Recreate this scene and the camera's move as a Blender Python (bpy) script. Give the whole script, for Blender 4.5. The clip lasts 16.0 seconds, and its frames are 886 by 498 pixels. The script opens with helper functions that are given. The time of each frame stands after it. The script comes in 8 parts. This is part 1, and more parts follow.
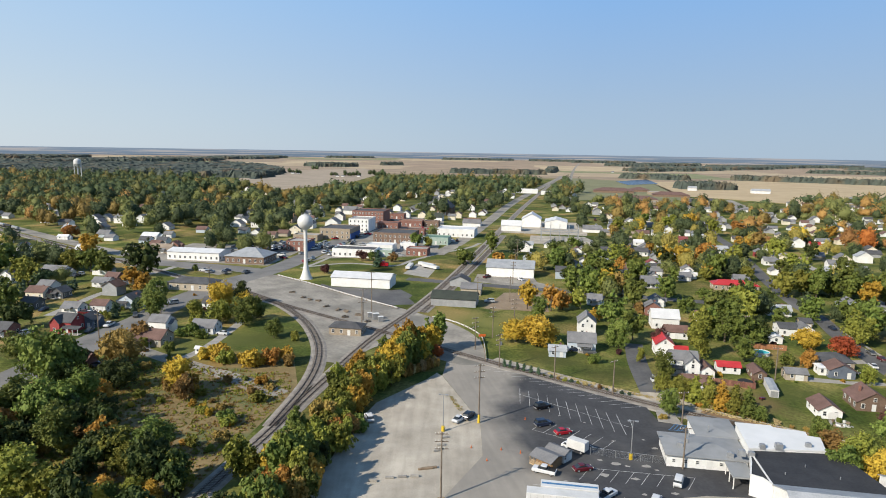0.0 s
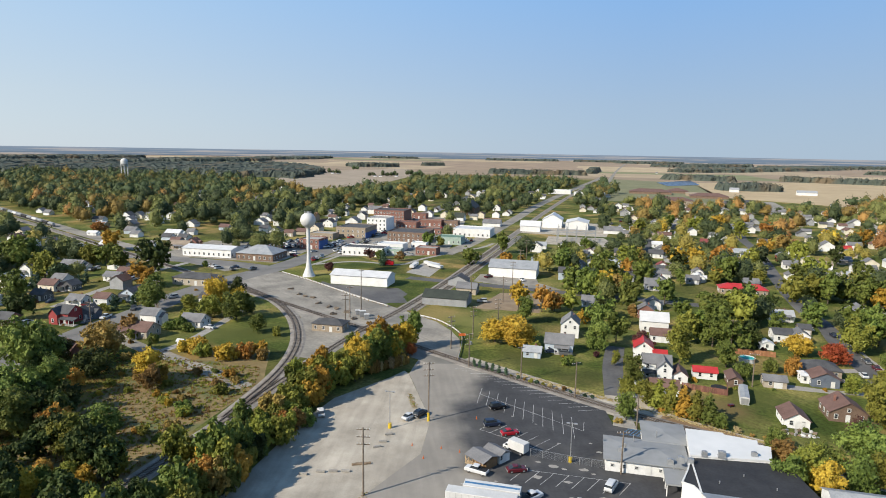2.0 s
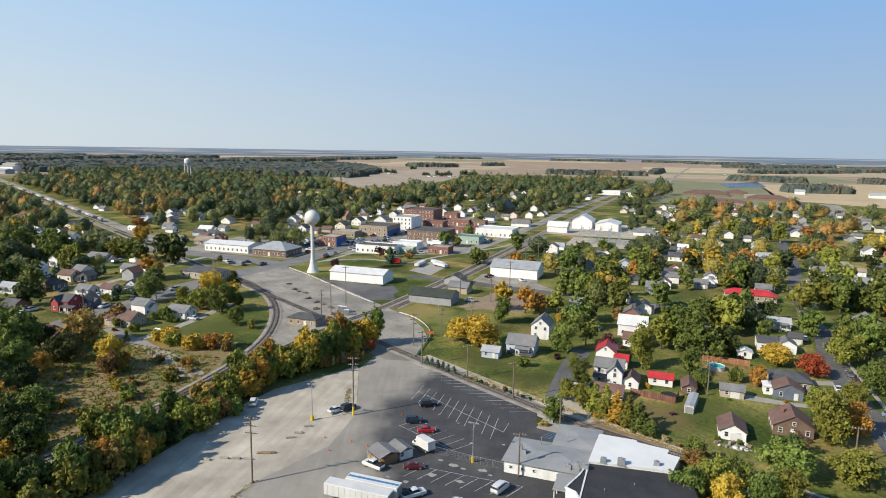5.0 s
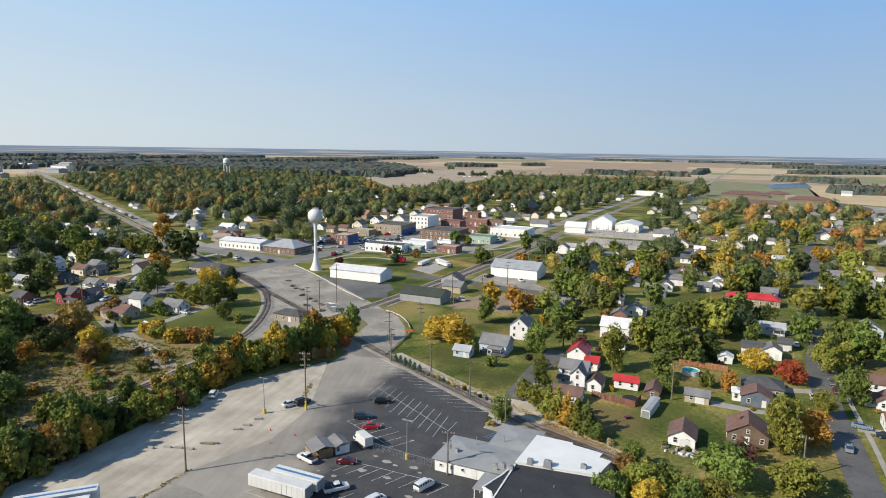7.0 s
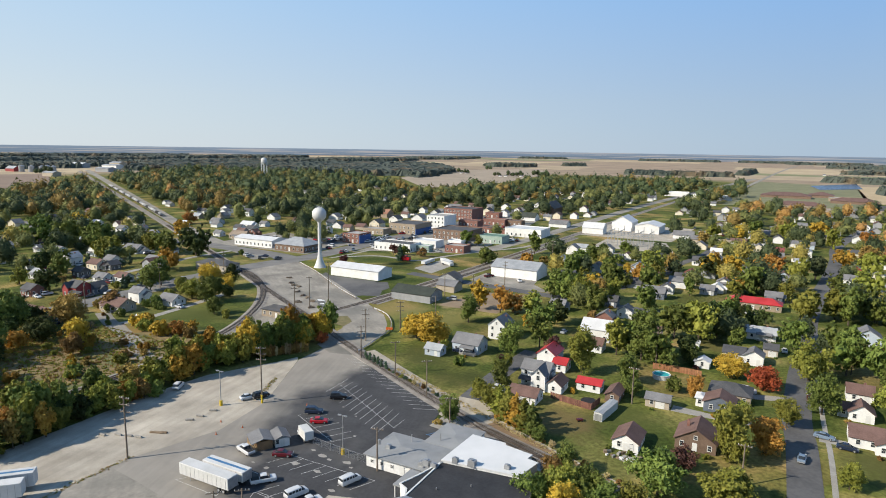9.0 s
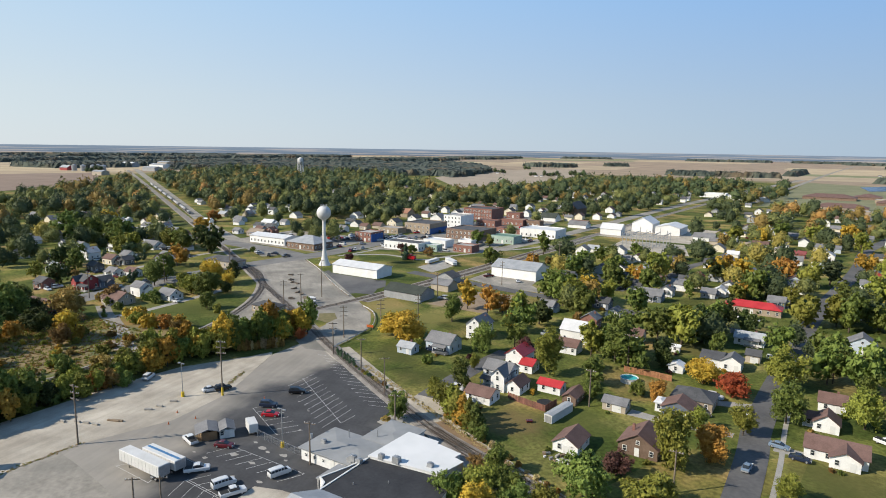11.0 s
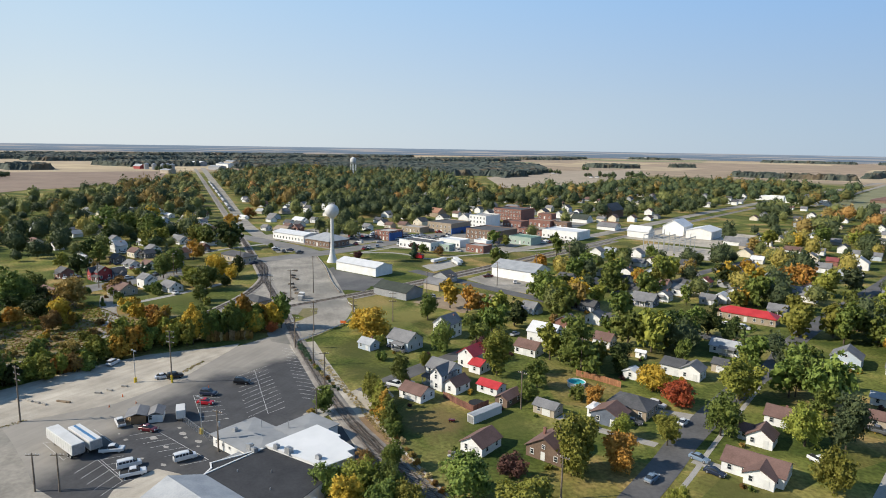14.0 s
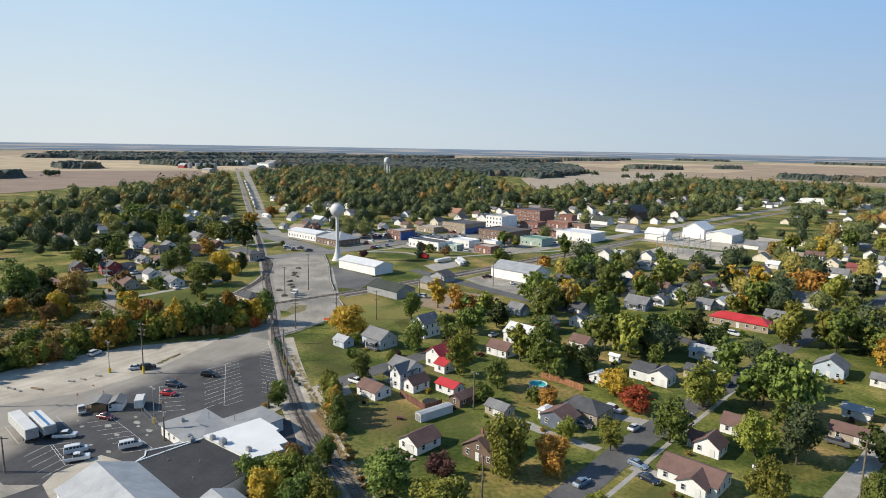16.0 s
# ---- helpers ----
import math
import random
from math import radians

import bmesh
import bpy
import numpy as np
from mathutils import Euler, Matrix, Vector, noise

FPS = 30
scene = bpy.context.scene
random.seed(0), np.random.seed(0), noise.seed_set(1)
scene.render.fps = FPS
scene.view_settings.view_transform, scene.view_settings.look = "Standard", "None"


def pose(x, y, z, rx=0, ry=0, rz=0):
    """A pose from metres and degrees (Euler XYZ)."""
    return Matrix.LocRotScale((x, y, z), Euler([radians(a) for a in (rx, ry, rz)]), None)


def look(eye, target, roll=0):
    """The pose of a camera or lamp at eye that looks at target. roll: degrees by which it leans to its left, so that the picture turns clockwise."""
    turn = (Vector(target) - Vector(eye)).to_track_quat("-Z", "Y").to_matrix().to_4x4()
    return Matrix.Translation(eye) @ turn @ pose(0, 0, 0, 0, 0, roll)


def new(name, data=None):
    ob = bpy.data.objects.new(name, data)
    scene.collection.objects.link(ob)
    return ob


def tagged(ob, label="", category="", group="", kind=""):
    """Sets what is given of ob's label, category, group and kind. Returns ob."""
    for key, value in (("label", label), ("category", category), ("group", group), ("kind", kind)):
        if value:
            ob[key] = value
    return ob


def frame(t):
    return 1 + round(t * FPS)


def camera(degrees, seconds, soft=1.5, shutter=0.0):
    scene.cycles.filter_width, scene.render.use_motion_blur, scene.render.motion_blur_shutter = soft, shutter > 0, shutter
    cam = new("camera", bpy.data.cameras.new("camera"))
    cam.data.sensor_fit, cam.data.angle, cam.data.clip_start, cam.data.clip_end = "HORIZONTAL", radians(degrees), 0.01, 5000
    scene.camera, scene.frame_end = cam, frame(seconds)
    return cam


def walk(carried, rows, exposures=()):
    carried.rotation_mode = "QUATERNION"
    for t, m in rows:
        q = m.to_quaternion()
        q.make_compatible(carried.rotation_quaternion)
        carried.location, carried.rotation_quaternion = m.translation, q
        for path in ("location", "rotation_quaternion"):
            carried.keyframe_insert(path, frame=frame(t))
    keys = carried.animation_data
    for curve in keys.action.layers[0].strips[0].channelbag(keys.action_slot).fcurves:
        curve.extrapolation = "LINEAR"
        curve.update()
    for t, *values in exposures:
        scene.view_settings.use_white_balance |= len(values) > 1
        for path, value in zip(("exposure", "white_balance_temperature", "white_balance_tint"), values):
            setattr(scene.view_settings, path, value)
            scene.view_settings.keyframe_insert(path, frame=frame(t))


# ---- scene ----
# The plan was drawn on a sheet whose grid follows the streets; site() sets its points true on the ground, in metres.
SHEET = Matrix(((1.0547155, 0.023589127, -1.6219367), (0.0034458176, 0.99227756, 5.559503), (0.00010494338, -0.00025013783, 1)))
SHEET_BACK = SHEET.inverted()


def site(x, y):
    v = SHEET @ Vector((x, y, 1))
    return v.x / v.z, v.y / v.z


def sheet(x, y):
    v = SHEET_BACK @ Vector((x, y, 1))
    return v.x / v.z, v.y / v.z


def site_turn(x, y):
    """The local turn and scale of the plan at one of its points."""
    a, b, c = site(x, y), site(x + 1, y), site(x, y + 1)
    j = (b[0] - a[0], b[1] - a[1], c[0] - a[0], c[1] - a[1])
    return math.atan2(j[1] - j[2], j[0] + j[3]), math.sqrt(abs(j[0] * j[3] - j[1] * j[2]))


def placed(m):
    """A pose on the plan as a place on the ground."""
    x, y, z = m.translation
    turn, size = site_turn(x, y)
    return Matrix.Translation((*site(x, y), z * size)) @ Matrix.Rotation(turn, 4, "Z") @ Matrix.Scale(size, 4) @ m.to_3x3().to_4x4()


def lay(me):
    """Moves the points of a mesh drawn on the plan to their places on the ground."""
    for v in me.vertices:
        x, y, z = v.co
        v.co = (*site(x, y), z * site_turn(x, y)[1] if z > 0.5 else z)


def curve(t, *k):
    return sum(c * t ** i for i, c in enumerate(k))


def stand(t):
    """The drone's eye, heading, pitch and lean at t seconds."""
    eye = Vector((curve(t, 2.93857, 12.3703, -0.0346424, -0.00237423), curve(t, 5.31042, 1.71102, 0.211146, -0.000953496), curve(t, 71.4546, -0.168929, 0.0149232, -0.000295505)))
    yaw = radians(curve(t, 8.15698, 2.15035, -0.0185588, 0.00147589, -4.3094e-05))
    pitch = radians(curve(t, -9.00572, 0.000621828, -0.0037932, 0.000156245))
    roll = curve(t, 0.964477, 0.00635109, -0.00475357, 0.000280683)
    way = Vector((-math.sin(yaw) * math.cos(pitch), math.cos(yaw) * math.cos(pitch), math.sin(pitch)))
    return look(eye, eye + way * 100, roll)


cam = camera(70.38, 16.0, soft=0.95)
walk(cam, [(0.5 * i, stand(0.5 * i)) for i in range(33)])

# ---- light ----
SUN_HEIGHT, SUN_TURN = 33.0, 225.0
world = bpy.data.worlds.new("sky")
scene.world = world
world.use_nodes = True
wt = world.node_tree
sky = wt.nodes.new("ShaderNodeTexSky")
sky.sky_type = "NISHITA"
sky.sun_disc = False
sky.sun_elevation, sky.sun_rotation = radians(SUN_HEIGHT), radians(360 - SUN_TURN)
sky.altitude, sky.air_density, sky.dust_density, sky.ozone_density = 200, 1.0, 0.3, 3.0
# the horizon lies a little below the eye
coords, lower = wt.nodes.new("ShaderNodeTexCoord"), wt.nodes.new("ShaderNodeVectorMath")
lower.inputs[1].default_value = (0, 0, 0.006)
wt.links.new(coords.outputs["Generated"], lower.inputs[0])
wt.links.new(lower.outputs[0], sky.inputs["Vector"])
# a hazy autumn sky: whiter towards the horizon and on the sun's side, deep blue overhead
def sky_ramp(stops):
    r = wt.nodes.new("ShaderNodeValToRGB")
    while len(r.color_ramp.elements) < len(stops):
        r.color_ramp.elements.new(0.5)
    for e, (p, c) in zip(r.color_ramp.elements, stops):
        e.position, e.color = p, (*[v / 8 for v in c], 1)
    return r.outputs[0]


def sky_mix(a, b, factor):
    mx = wt.nodes.new("ShaderNodeMix")
    mx.data_type = "RGBA"
    wt.links.new(a, mx.inputs[6])
    wt.links.new(b, mx.inputs[7])
    if isinstance(factor, float):
        mx.inputs["Factor"].default_value = factor
    else:
        wt.links.new(factor, mx.inputs["Factor"])
    return mx.outputs[2]


away = sky_ramp([(0.0, (3.4, 4.5, 5.8)), (0.07, (3.2, 4.4, 6.0)), (0.26, (2.0, 4.1, 7.5)), (0.6, (1.3, 2.7, 5.2)), (1.0, (0.9, 2.0, 4.2))])
toward = sky_ramp([(0.0, (5.9, 6.5, 6.9)), (0.07, (5.7, 6.5, 7.0)), (0.26, (4.1, 6.1, 8.1)), (0.6, (2.0, 3.6, 6.2)), (1.0, (0.9, 2.0, 4.2))])
split = wt.nodes.new("ShaderNodeSeparateXYZ")
wt.links.new(coords.outputs["Generated"], split.inputs[0])
for r in wt.nodes:
    if r.bl_idname == "ShaderNodeValToRGB":
        wt.links.new(split.outputs["Z"], r.inputs[0])
side, spread = wt.nodes.new("ShaderNodeVectorMath"), wt.nodes.new("ShaderNodeMapRange")
side.operation = "DOT_PRODUCT"
side.inputs[1].default_value = (math.sin(radians(SUN_TURN)), math.cos(radians(SUN_TURN)), 0)
wt.links.new(coords.outputs["Generated"], side.inputs[0])
wt.links.new(side.outputs["Value"], spread.inputs["Value"])
spread.inputs["From Min"].default_value, spread.inputs["From Max"].default_value = -0.75, 0.4
scale = wt.nodes.new("ShaderNodeVectorMath")
scale.operation = "SCALE"
scale.inputs["Scale"].default_value = 8.0
wt.links.new(sky_mix(away, toward, spread.outputs[0]), scale.inputs[0])
wt.links.new(sky_mix(sky.outputs[0], scale.outputs[0], 0.92), wt.nodes["Background"].inputs[0])
wt.nodes["Background"].inputs[1].default_value = 0.081
sun = new("sun", bpy.data.lights.new("sun", "SUN"))
sun.data.energy, sun.data.angle, sun.data.color = 5.0, radians(0.6), (1.0, 0.91, 0.77)
sun.matrix_world = look((0, 0, 0), (math.sin(radians(SUN_TURN + 180)), math.cos(radians(SUN_TURN + 180)), -math.tan(radians(SUN_HEIGHT))))
scene.view_settings.exposure = 0.5


# ---- materials ----
def ramp(nt, stops):
    """A colour ramp with the given (place, colour) stops."""
    r = nt.nodes.new("ShaderNodeValToRGB")
    e = r.color_ramp.elements
    while len(e) < len(stops):
        e.new(0.5)
    for s, (p, c) in zip(e, stops):
        s.position, s.color = p, (*c, 1)
    return r


def surface(name, a, b, size=1.0, rough=0.8, metal=0.0, bump=0.15, fine=8.0, piece=0.0, island=0.0, spec=0.4, wear=None):
    """A procedural surface between two colours: broad stains, fine grain, relief and piece-to-piece change."""
    a, b = [0.72 * v for v in a], [0.72 * v for v in b]
    m = bpy.data.materials.new(name)
    m.use_nodes = True
    nt = m.node_tree
    bsdf = nt.nodes["Principled BSDF"]
    geo = nt.nodes.new("ShaderNodeNewGeometry")
    n1, n2 = nt.nodes.new("ShaderNodeTexNoise"), nt.nodes.new("ShaderNodeTexNoise")
    n1.inputs["Scale"].default_value, n1.inputs["Detail"].default_value = 1.0 / size, 5
    n2.inputs["Scale"].default_value, n2.inputs["Detail"].default_value = fine / size, 3
    for n in (n1, n2):
        nt.links.new(geo.outputs["Position"], n.inputs["Vector"])
    add = nt.nodes.new("ShaderNodeMath")
    add.operation = "MULTIPLY_ADD"
    nt.links.new(n2.outputs["Fac"], add.inputs[0])
    add.inputs[1].default_value = 0.5
    nt.links.new(n1.outputs["Fac"], add.inputs[2])
    r = ramp(nt, [(0.5, a), (0.95, b)])
    nt.links.new(add.outputs[0], r.inputs[0])
    col = r.outputs[0]
    if wear:
        n3 = nt.nodes.new("ShaderNodeTexNoise")
        n3.inputs["Scale"].default_value, n3.inputs["Detail"].default_value = 0.35 / size, 6
        nt.links.new(geo.outputs["Position"], n3.inputs["Vector"])
        r3 = ramp(nt, [(0.52, (0, 0, 0)), (0.66, (1, 1, 1))])
        nt.links.new(n3.outputs["Fac"], r3.inputs[0])
        mx = nt.nodes.new("ShaderNodeMix")
        mx.data_type = "RGBA"
        nt.links.new(r3.outputs[0], mx.inputs["Factor"])
        nt.links.new(col, mx.inputs[6])
        mx.inputs[7].default_value = (*[0.86 * v for v in wear], 1)
        col = mx.outputs[2]
    if piece or island:
        hsv = nt.nodes.new("ShaderNodeHueSaturation")
        val = None
        for amount, source in ((piece, "ob"), (island, "is")):
            if not amount:
                continue
            if source == "ob":
                rnd = nt.nodes.new("ShaderNodeObjectInfo").outputs["Random"]
            else:
                rnd = geo.outputs["Random Per Island"]
            mp = nt.nodes.new("ShaderNodeMapRange")
            mp.inputs["To Min"].default_value, mp.inputs["To Max"].default_value = 1 - amount, 1 + amount
            nt.links.new(rnd, mp.inputs["Value"])
            if val is None:
                val = mp.outputs[0]
            else:
                mul = nt.nodes.new("ShaderNodeMath")
                mul.operation = "MULTIPLY"
                nt.links.new(val, mul.inputs[0])
                nt.links.new(mp.outputs[0], mul.inputs[1])
                val = mul.outputs[0]
        nt.links.new(val, hsv.inputs["Value"])
        nt.links.new(col, hsv.inputs["Color"])
        col = hsv.outputs[0]
    nt.links.new(col, bsdf.inputs["Base Color"])
    bsdf.inputs["Roughness"].default_value = rough
    bsdf.inputs["Metallic"].default_value = metal
    bsdf.inputs["Specular IOR Level"].default_value = spec
    if bump:
        bp = nt.nodes.new("ShaderNodeBump")
        bp.inputs["Strength"].default_value, bp.inputs["Distance"].default_value = bump, 0.05 * size
        nt.links.new(n2.outputs["Fac"], bp.inputs["Height"])
        nt.links.new(bp.outputs[0], bsdf.inputs["Normal"])
    return m


def ribbed(name, a, b, along="X", step=0.3, rough=0.5, metal=0.0, strength=0.4):
    """Painted sheet metal, siding or shingle courses: fine parallel ribs with stains over them."""
    m = surface(name, a, b, size=3.0, rough=rough, metal=metal, bump=0.0, piece=0.06)
    nt = m.node_tree
    bsdf = nt.nodes["Principled BSDF"]
    tc = nt.nodes.new("ShaderNodeTexCoord")
    w = nt.nodes.new("ShaderNodeTexWave")
    w.bands_direction = along
    w.inputs["Scale"].default_value = 0.314 / step
    w.inputs["Distortion"].default_value = 0.2
    nt.links.new(tc.outputs["Object"], w.inputs["Vector"])
    bp = nt.nodes.new("ShaderNodeBump")
    bp.inputs["Strength"].default_value, bp.inputs["Distance"].default_value = strength, 0.03
    nt.links.new(w.outputs["Fac"], bp.inputs["Height"])
    nt.links.new(bp.outputs[0], bsdf.inputs["Normal"])
    return m


def foliage(name, a, b, c):
    """Leaf clumps: three tones from clump to clump, shifted a little from tree to tree, with light through the leaves."""
    m = bpy.data.materials.new(name)
    m.use_nodes = True
    nt = m.node_tree
    bsdf = nt.nodes["Principled BSDF"]
    geo, info = nt.nodes.new("ShaderNodeNewGeometry"), nt.nodes.new("ShaderNodeObjectInfo")
    n = nt.nodes.new("ShaderNodeTexNoise")
    n.inputs["Scale"].default_value, n.inputs["Detail"].default_value = 0.16, 4
    nt.links.new(geo.outputs["Position"], n.inputs["Vector"])
    mixf = nt.nodes.new("ShaderNodeMath")
    mixf.operation = "MULTIPLY_ADD"
    nt.links.new(geo.outputs["Random Per Island"], mixf.inputs[0])
    mixf.inputs[1].default_value = 0.24
    off = nt.nodes.new("ShaderNodeMath")
    off.operation = "SUBTRACT"
    nt.links.new(n.outputs["Fac"], off.inputs[0])
    off.inputs[1].default_value = 0.12
    nt.links.new(off.outputs[0], mixf.inputs[2])
    r = ramp(nt, [(p, [1.12 * v for v in q]) for p, q in ((0.12, a), (0.5, b), (0.88, c))])
    nt.links.new(mixf.outputs[0], r.inputs[0])
    hsv = nt.nodes.new("ShaderNodeHueSaturation")
    for socket, lo, hi in (("Hue", 0.482, 0.515), ("Value", 0.75, 1.25)):
        mp = nt.nodes.new("ShaderNodeMapRange")
        mp.inputs["To Min"].default_value, mp.inputs["To Max"].default_value = lo, hi
        nt.links.new(info.outputs["Random"], mp.inputs["Value"])
        nt.links.new(mp.outputs[0], hsv.inputs[socket])
    nt.links.new(r.outputs[0], hsv.inputs["Color"])
    nt.links.new(hsv.outputs[0], bsdf.inputs["Base Color"])
    bsdf.inputs["Roughness"].default_value = 0.7
    bsdf.inputs["Specular IOR Level"].default_value = 0.2
    tr = nt.nodes.new("ShaderNodeBsdfTranslucent")
    nt.links.new(hsv.outputs[0], tr.inputs["Color"])
    mix = nt.nodes.new("ShaderNodeMixShader")
    mix.inputs[0].default_value = 0.18
    nt.links.new(bsdf.outputs[0], mix.inputs[1])
    nt.links.new(tr.outputs[0], mix.inputs[2])
    nt.links.new(mix.outputs[0], nt.nodes["Material Output"].inputs[0])
    return m


LEAF = {
    # deep green: darker than the green below, thicket shade put into the leaf colour
    "deep": foliage("deep_shaded_green_leaves", (0.0183, 0.0282, 0.00848), (0.0437, 0.0598, 0.0155), (0.0912, 0.113, 0.0282)),
    # town tones: leaf colours greyed, with the haze of distance put into them
    "towngreen": foliage("hazed_green_leaves", (0.028, 0.042, 0.02), (0.058, 0.079, 0.034), (0.108, 0.13, 0.055)),
    "townolive": foliage("hazed_olive_leaves", (0.0672, 0.075, 0.024), (0.123, 0.126, 0.0408), (0.192, 0.186, 0.063)),
    "towngold": foliage("hazed_gold_leaves", (0.15, 0.117, 0.034), (0.235, 0.18, 0.048), (0.305, 0.245, 0.068)),
    "townorange": foliage("hazed_orange_leaves", (0.18, 0.0936, 0.036), (0.274, 0.144, 0.0504), (0.331, 0.202, 0.0648)),
    "green": foliage("green_leaves", (0.0395, 0.0579, 0.0134), (0.103, 0.131, 0.0268), (0.205, 0.234, 0.0536)),
    "olive": foliage("olive_leaves", (0.0817, 0.0946, 0.0159), (0.167, 0.173, 0.0287), (0.287, 0.28, 0.056)),
    "gold": foliage("golden_leaves", (0.22, 0.135, 0.02), (0.35, 0.222, 0.03), (0.45, 0.31, 0.05)),
    "orange": foliage("orange_leaves", (0.21, 0.105, 0.024), (0.34, 0.178, 0.036), (0.43, 0.25, 0.055)),
    "red": foliage("red_leaves", (0.2, 0.058, 0.02), (0.36, 0.112, 0.03), (0.46, 0.19, 0.05)),
    "purple": foliage("dark_purple_leaves", (0.035, 0.018, 0.018), (0.07, 0.03, 0.027), (0.12, 0.05, 0.04)),
    "spruce": foliage("spruce_needles", (0.03, 0.055, 0.03), (0.055, 0.09, 0.05), (0.09, 0.13, 0.075)),
    "rust": foliage("rust_brush", (0.117, 0.0765, 0.0234), (0.216, 0.14, 0.0405), (0.306, 0.211, 0.063)),
    "straw": foliage("straw_reeds", (0.22, 0.165, 0.08), (0.33, 0.26, 0.13), (0.43, 0.35, 0.19)),
}
BARK = surface("bark", (0.06, 0.045, 0.03), (0.14, 0.11, 0.08), size=0.5, rough=0.95)
ASPHALT = surface("asphalt", (0.045, 0.045, 0.048), (0.075, 0.075, 0.078), size=6, rough=0.85, bump=0.05, wear=(0.09, 0.088, 0.085))


def dusty(m):
    """Gravel dust carried over the lot's western edge, thinning out eastwards in uneven tongues."""
    nt = m.node_tree
    bsdf = nt.nodes["Principled BSDF"]
    geo = nt.nodes.new("ShaderNodeNewGeometry")
    arms = []
    for p, q in (((-24.2, 0), (-10.9, 145)), ((67.7, 0), (-6.83, 145))):
        p, q = Vector(site(*p)), Vector(site(*q))
        normal = Vector((q.y - p.y, p.x - q.x, 0)).normalized()
        offset = -normal.x * p.x - normal.y * p.y
        dot, add = nt.nodes.new("ShaderNodeVectorMath"), nt.nodes.new("ShaderNodeMath")
        dot.operation = "DOT_PRODUCT"
        dot.inputs[1].default_value = normal
        nt.links.new(geo.outputs["Position"], dot.inputs[0])
        nt.links.new(dot.outputs["Value"], add.inputs[0])
        add.inputs[1].default_value = offset
        arms.append(add.outputs[0])
    low, n, wob, fade, mix = nt.nodes.new("ShaderNodeMath"), nt.nodes.new("ShaderNodeTexNoise"), nt.nodes.new("ShaderNodeMath"), nt.nodes.new("ShaderNodeMapRange"), nt.nodes.new("ShaderNodeMix")
    low.operation = "MINIMUM"
    nt.links.new(arms[0], low.inputs[0])
    nt.links.new(arms[1], low.inputs[1])
    n.inputs["Scale"].default_value, n.inputs["Detail"].default_value = 0.09, 7
    nt.links.new(geo.outputs["Position"], n.inputs["Vector"])
    wob.operation = "MULTIPLY_ADD"
    nt.links.new(n.outputs["Fac"], wob.inputs[0])
    wob.inputs[1].default_value = 16
    nt.links.new(low.outputs[0], wob.inputs[2])
    fade.inputs["From Min"].default_value, fade.inputs["From Max"].default_value = 8, 17
    fade.inputs["To Min"].default_value, fade.inputs["To Max"].default_value = 0.97, 0.0
    nt.links.new(wob.outputs[0], fade.inputs["Value"])
    mix.data_type = "RGBA"
    old = bsdf.inputs["Base Color"].links[0].from_socket
    nt.links.new(fade.outputs[0], mix.inputs["Factor"])
    nt.links.new(old, mix.inputs[6])
    mix.inputs[7].default_value = (0.25, 0.228, 0.195, 1)
    nt.links.new(mix.outputs[2], bsdf.inputs["Base Color"])


def ruts(m, heading, depth):
    """Long wheel tracks and scuffs drawn out along one heading."""
    nt = m.node_tree
    bsdf = nt.nodes["Principled BSDF"]
    geo, mp, n = nt.nodes.new("ShaderNodeNewGeometry"), nt.nodes.new("ShaderNodeMapping"), nt.nodes.new("ShaderNodeTexNoise")
    mp.inputs["Rotation"].default_value = (0, 0, radians(-heading))
    mp.inputs["Scale"].default_value = (0.06, 0.55, 1)
    rot = nt.nodes.new("ShaderNodeMapping")
    rot.inputs["Rotation"].default_value = (0, 0, radians(-heading))
    mp.inputs["Rotation"].default_value = (0, 0, 0)
    nt.links.new(geo.outputs["Position"], rot.inputs["Vector"])
    nt.links.new(rot.outputs[0], mp.inputs["Vector"])
    n.inputs["Scale"].default_value, n.inputs["Detail"].default_value, n.inputs["Distortion"].default_value = 1.0, 6, 0.4
    nt.links.new(mp.outputs[0], n.inputs["Vector"])
    blot = nt.nodes.new("ShaderNodeTexNoise")
    blot.inputs["Scale"].default_value, blot.inputs["Detail"].default_value, blot.inputs["Roughness"].default_value = 0.06, 9, 0.68
    nt.links.new(geo.outputs["Position"], blot.inputs["Vector"])
    col = bsdf.inputs["Base Color"].links[0].from_socket
    for source, amount in ((n.outputs["Fac"], depth), (blot.outputs["Fac"], depth * 2.0)):
        r = ramp(nt, [(0.36, [1 - amount] * 3), (0.62, [1 + 0.5 * amount] * 3)])
        nt.links.new(source, r.inputs[0])
        mul = nt.nodes.new("ShaderNodeMix")
        mul.data_type, mul.blend_type = "RGBA", "MULTIPLY"
        mul.inputs["Factor"].default_value = 1.0
        nt.links.new(col, mul.inputs[6])
        nt.links.new(r.outputs[0], mul.inputs[7])
        col = mul.outputs[2]
    nt.links.new(col, bsdf.inputs["Base Color"])


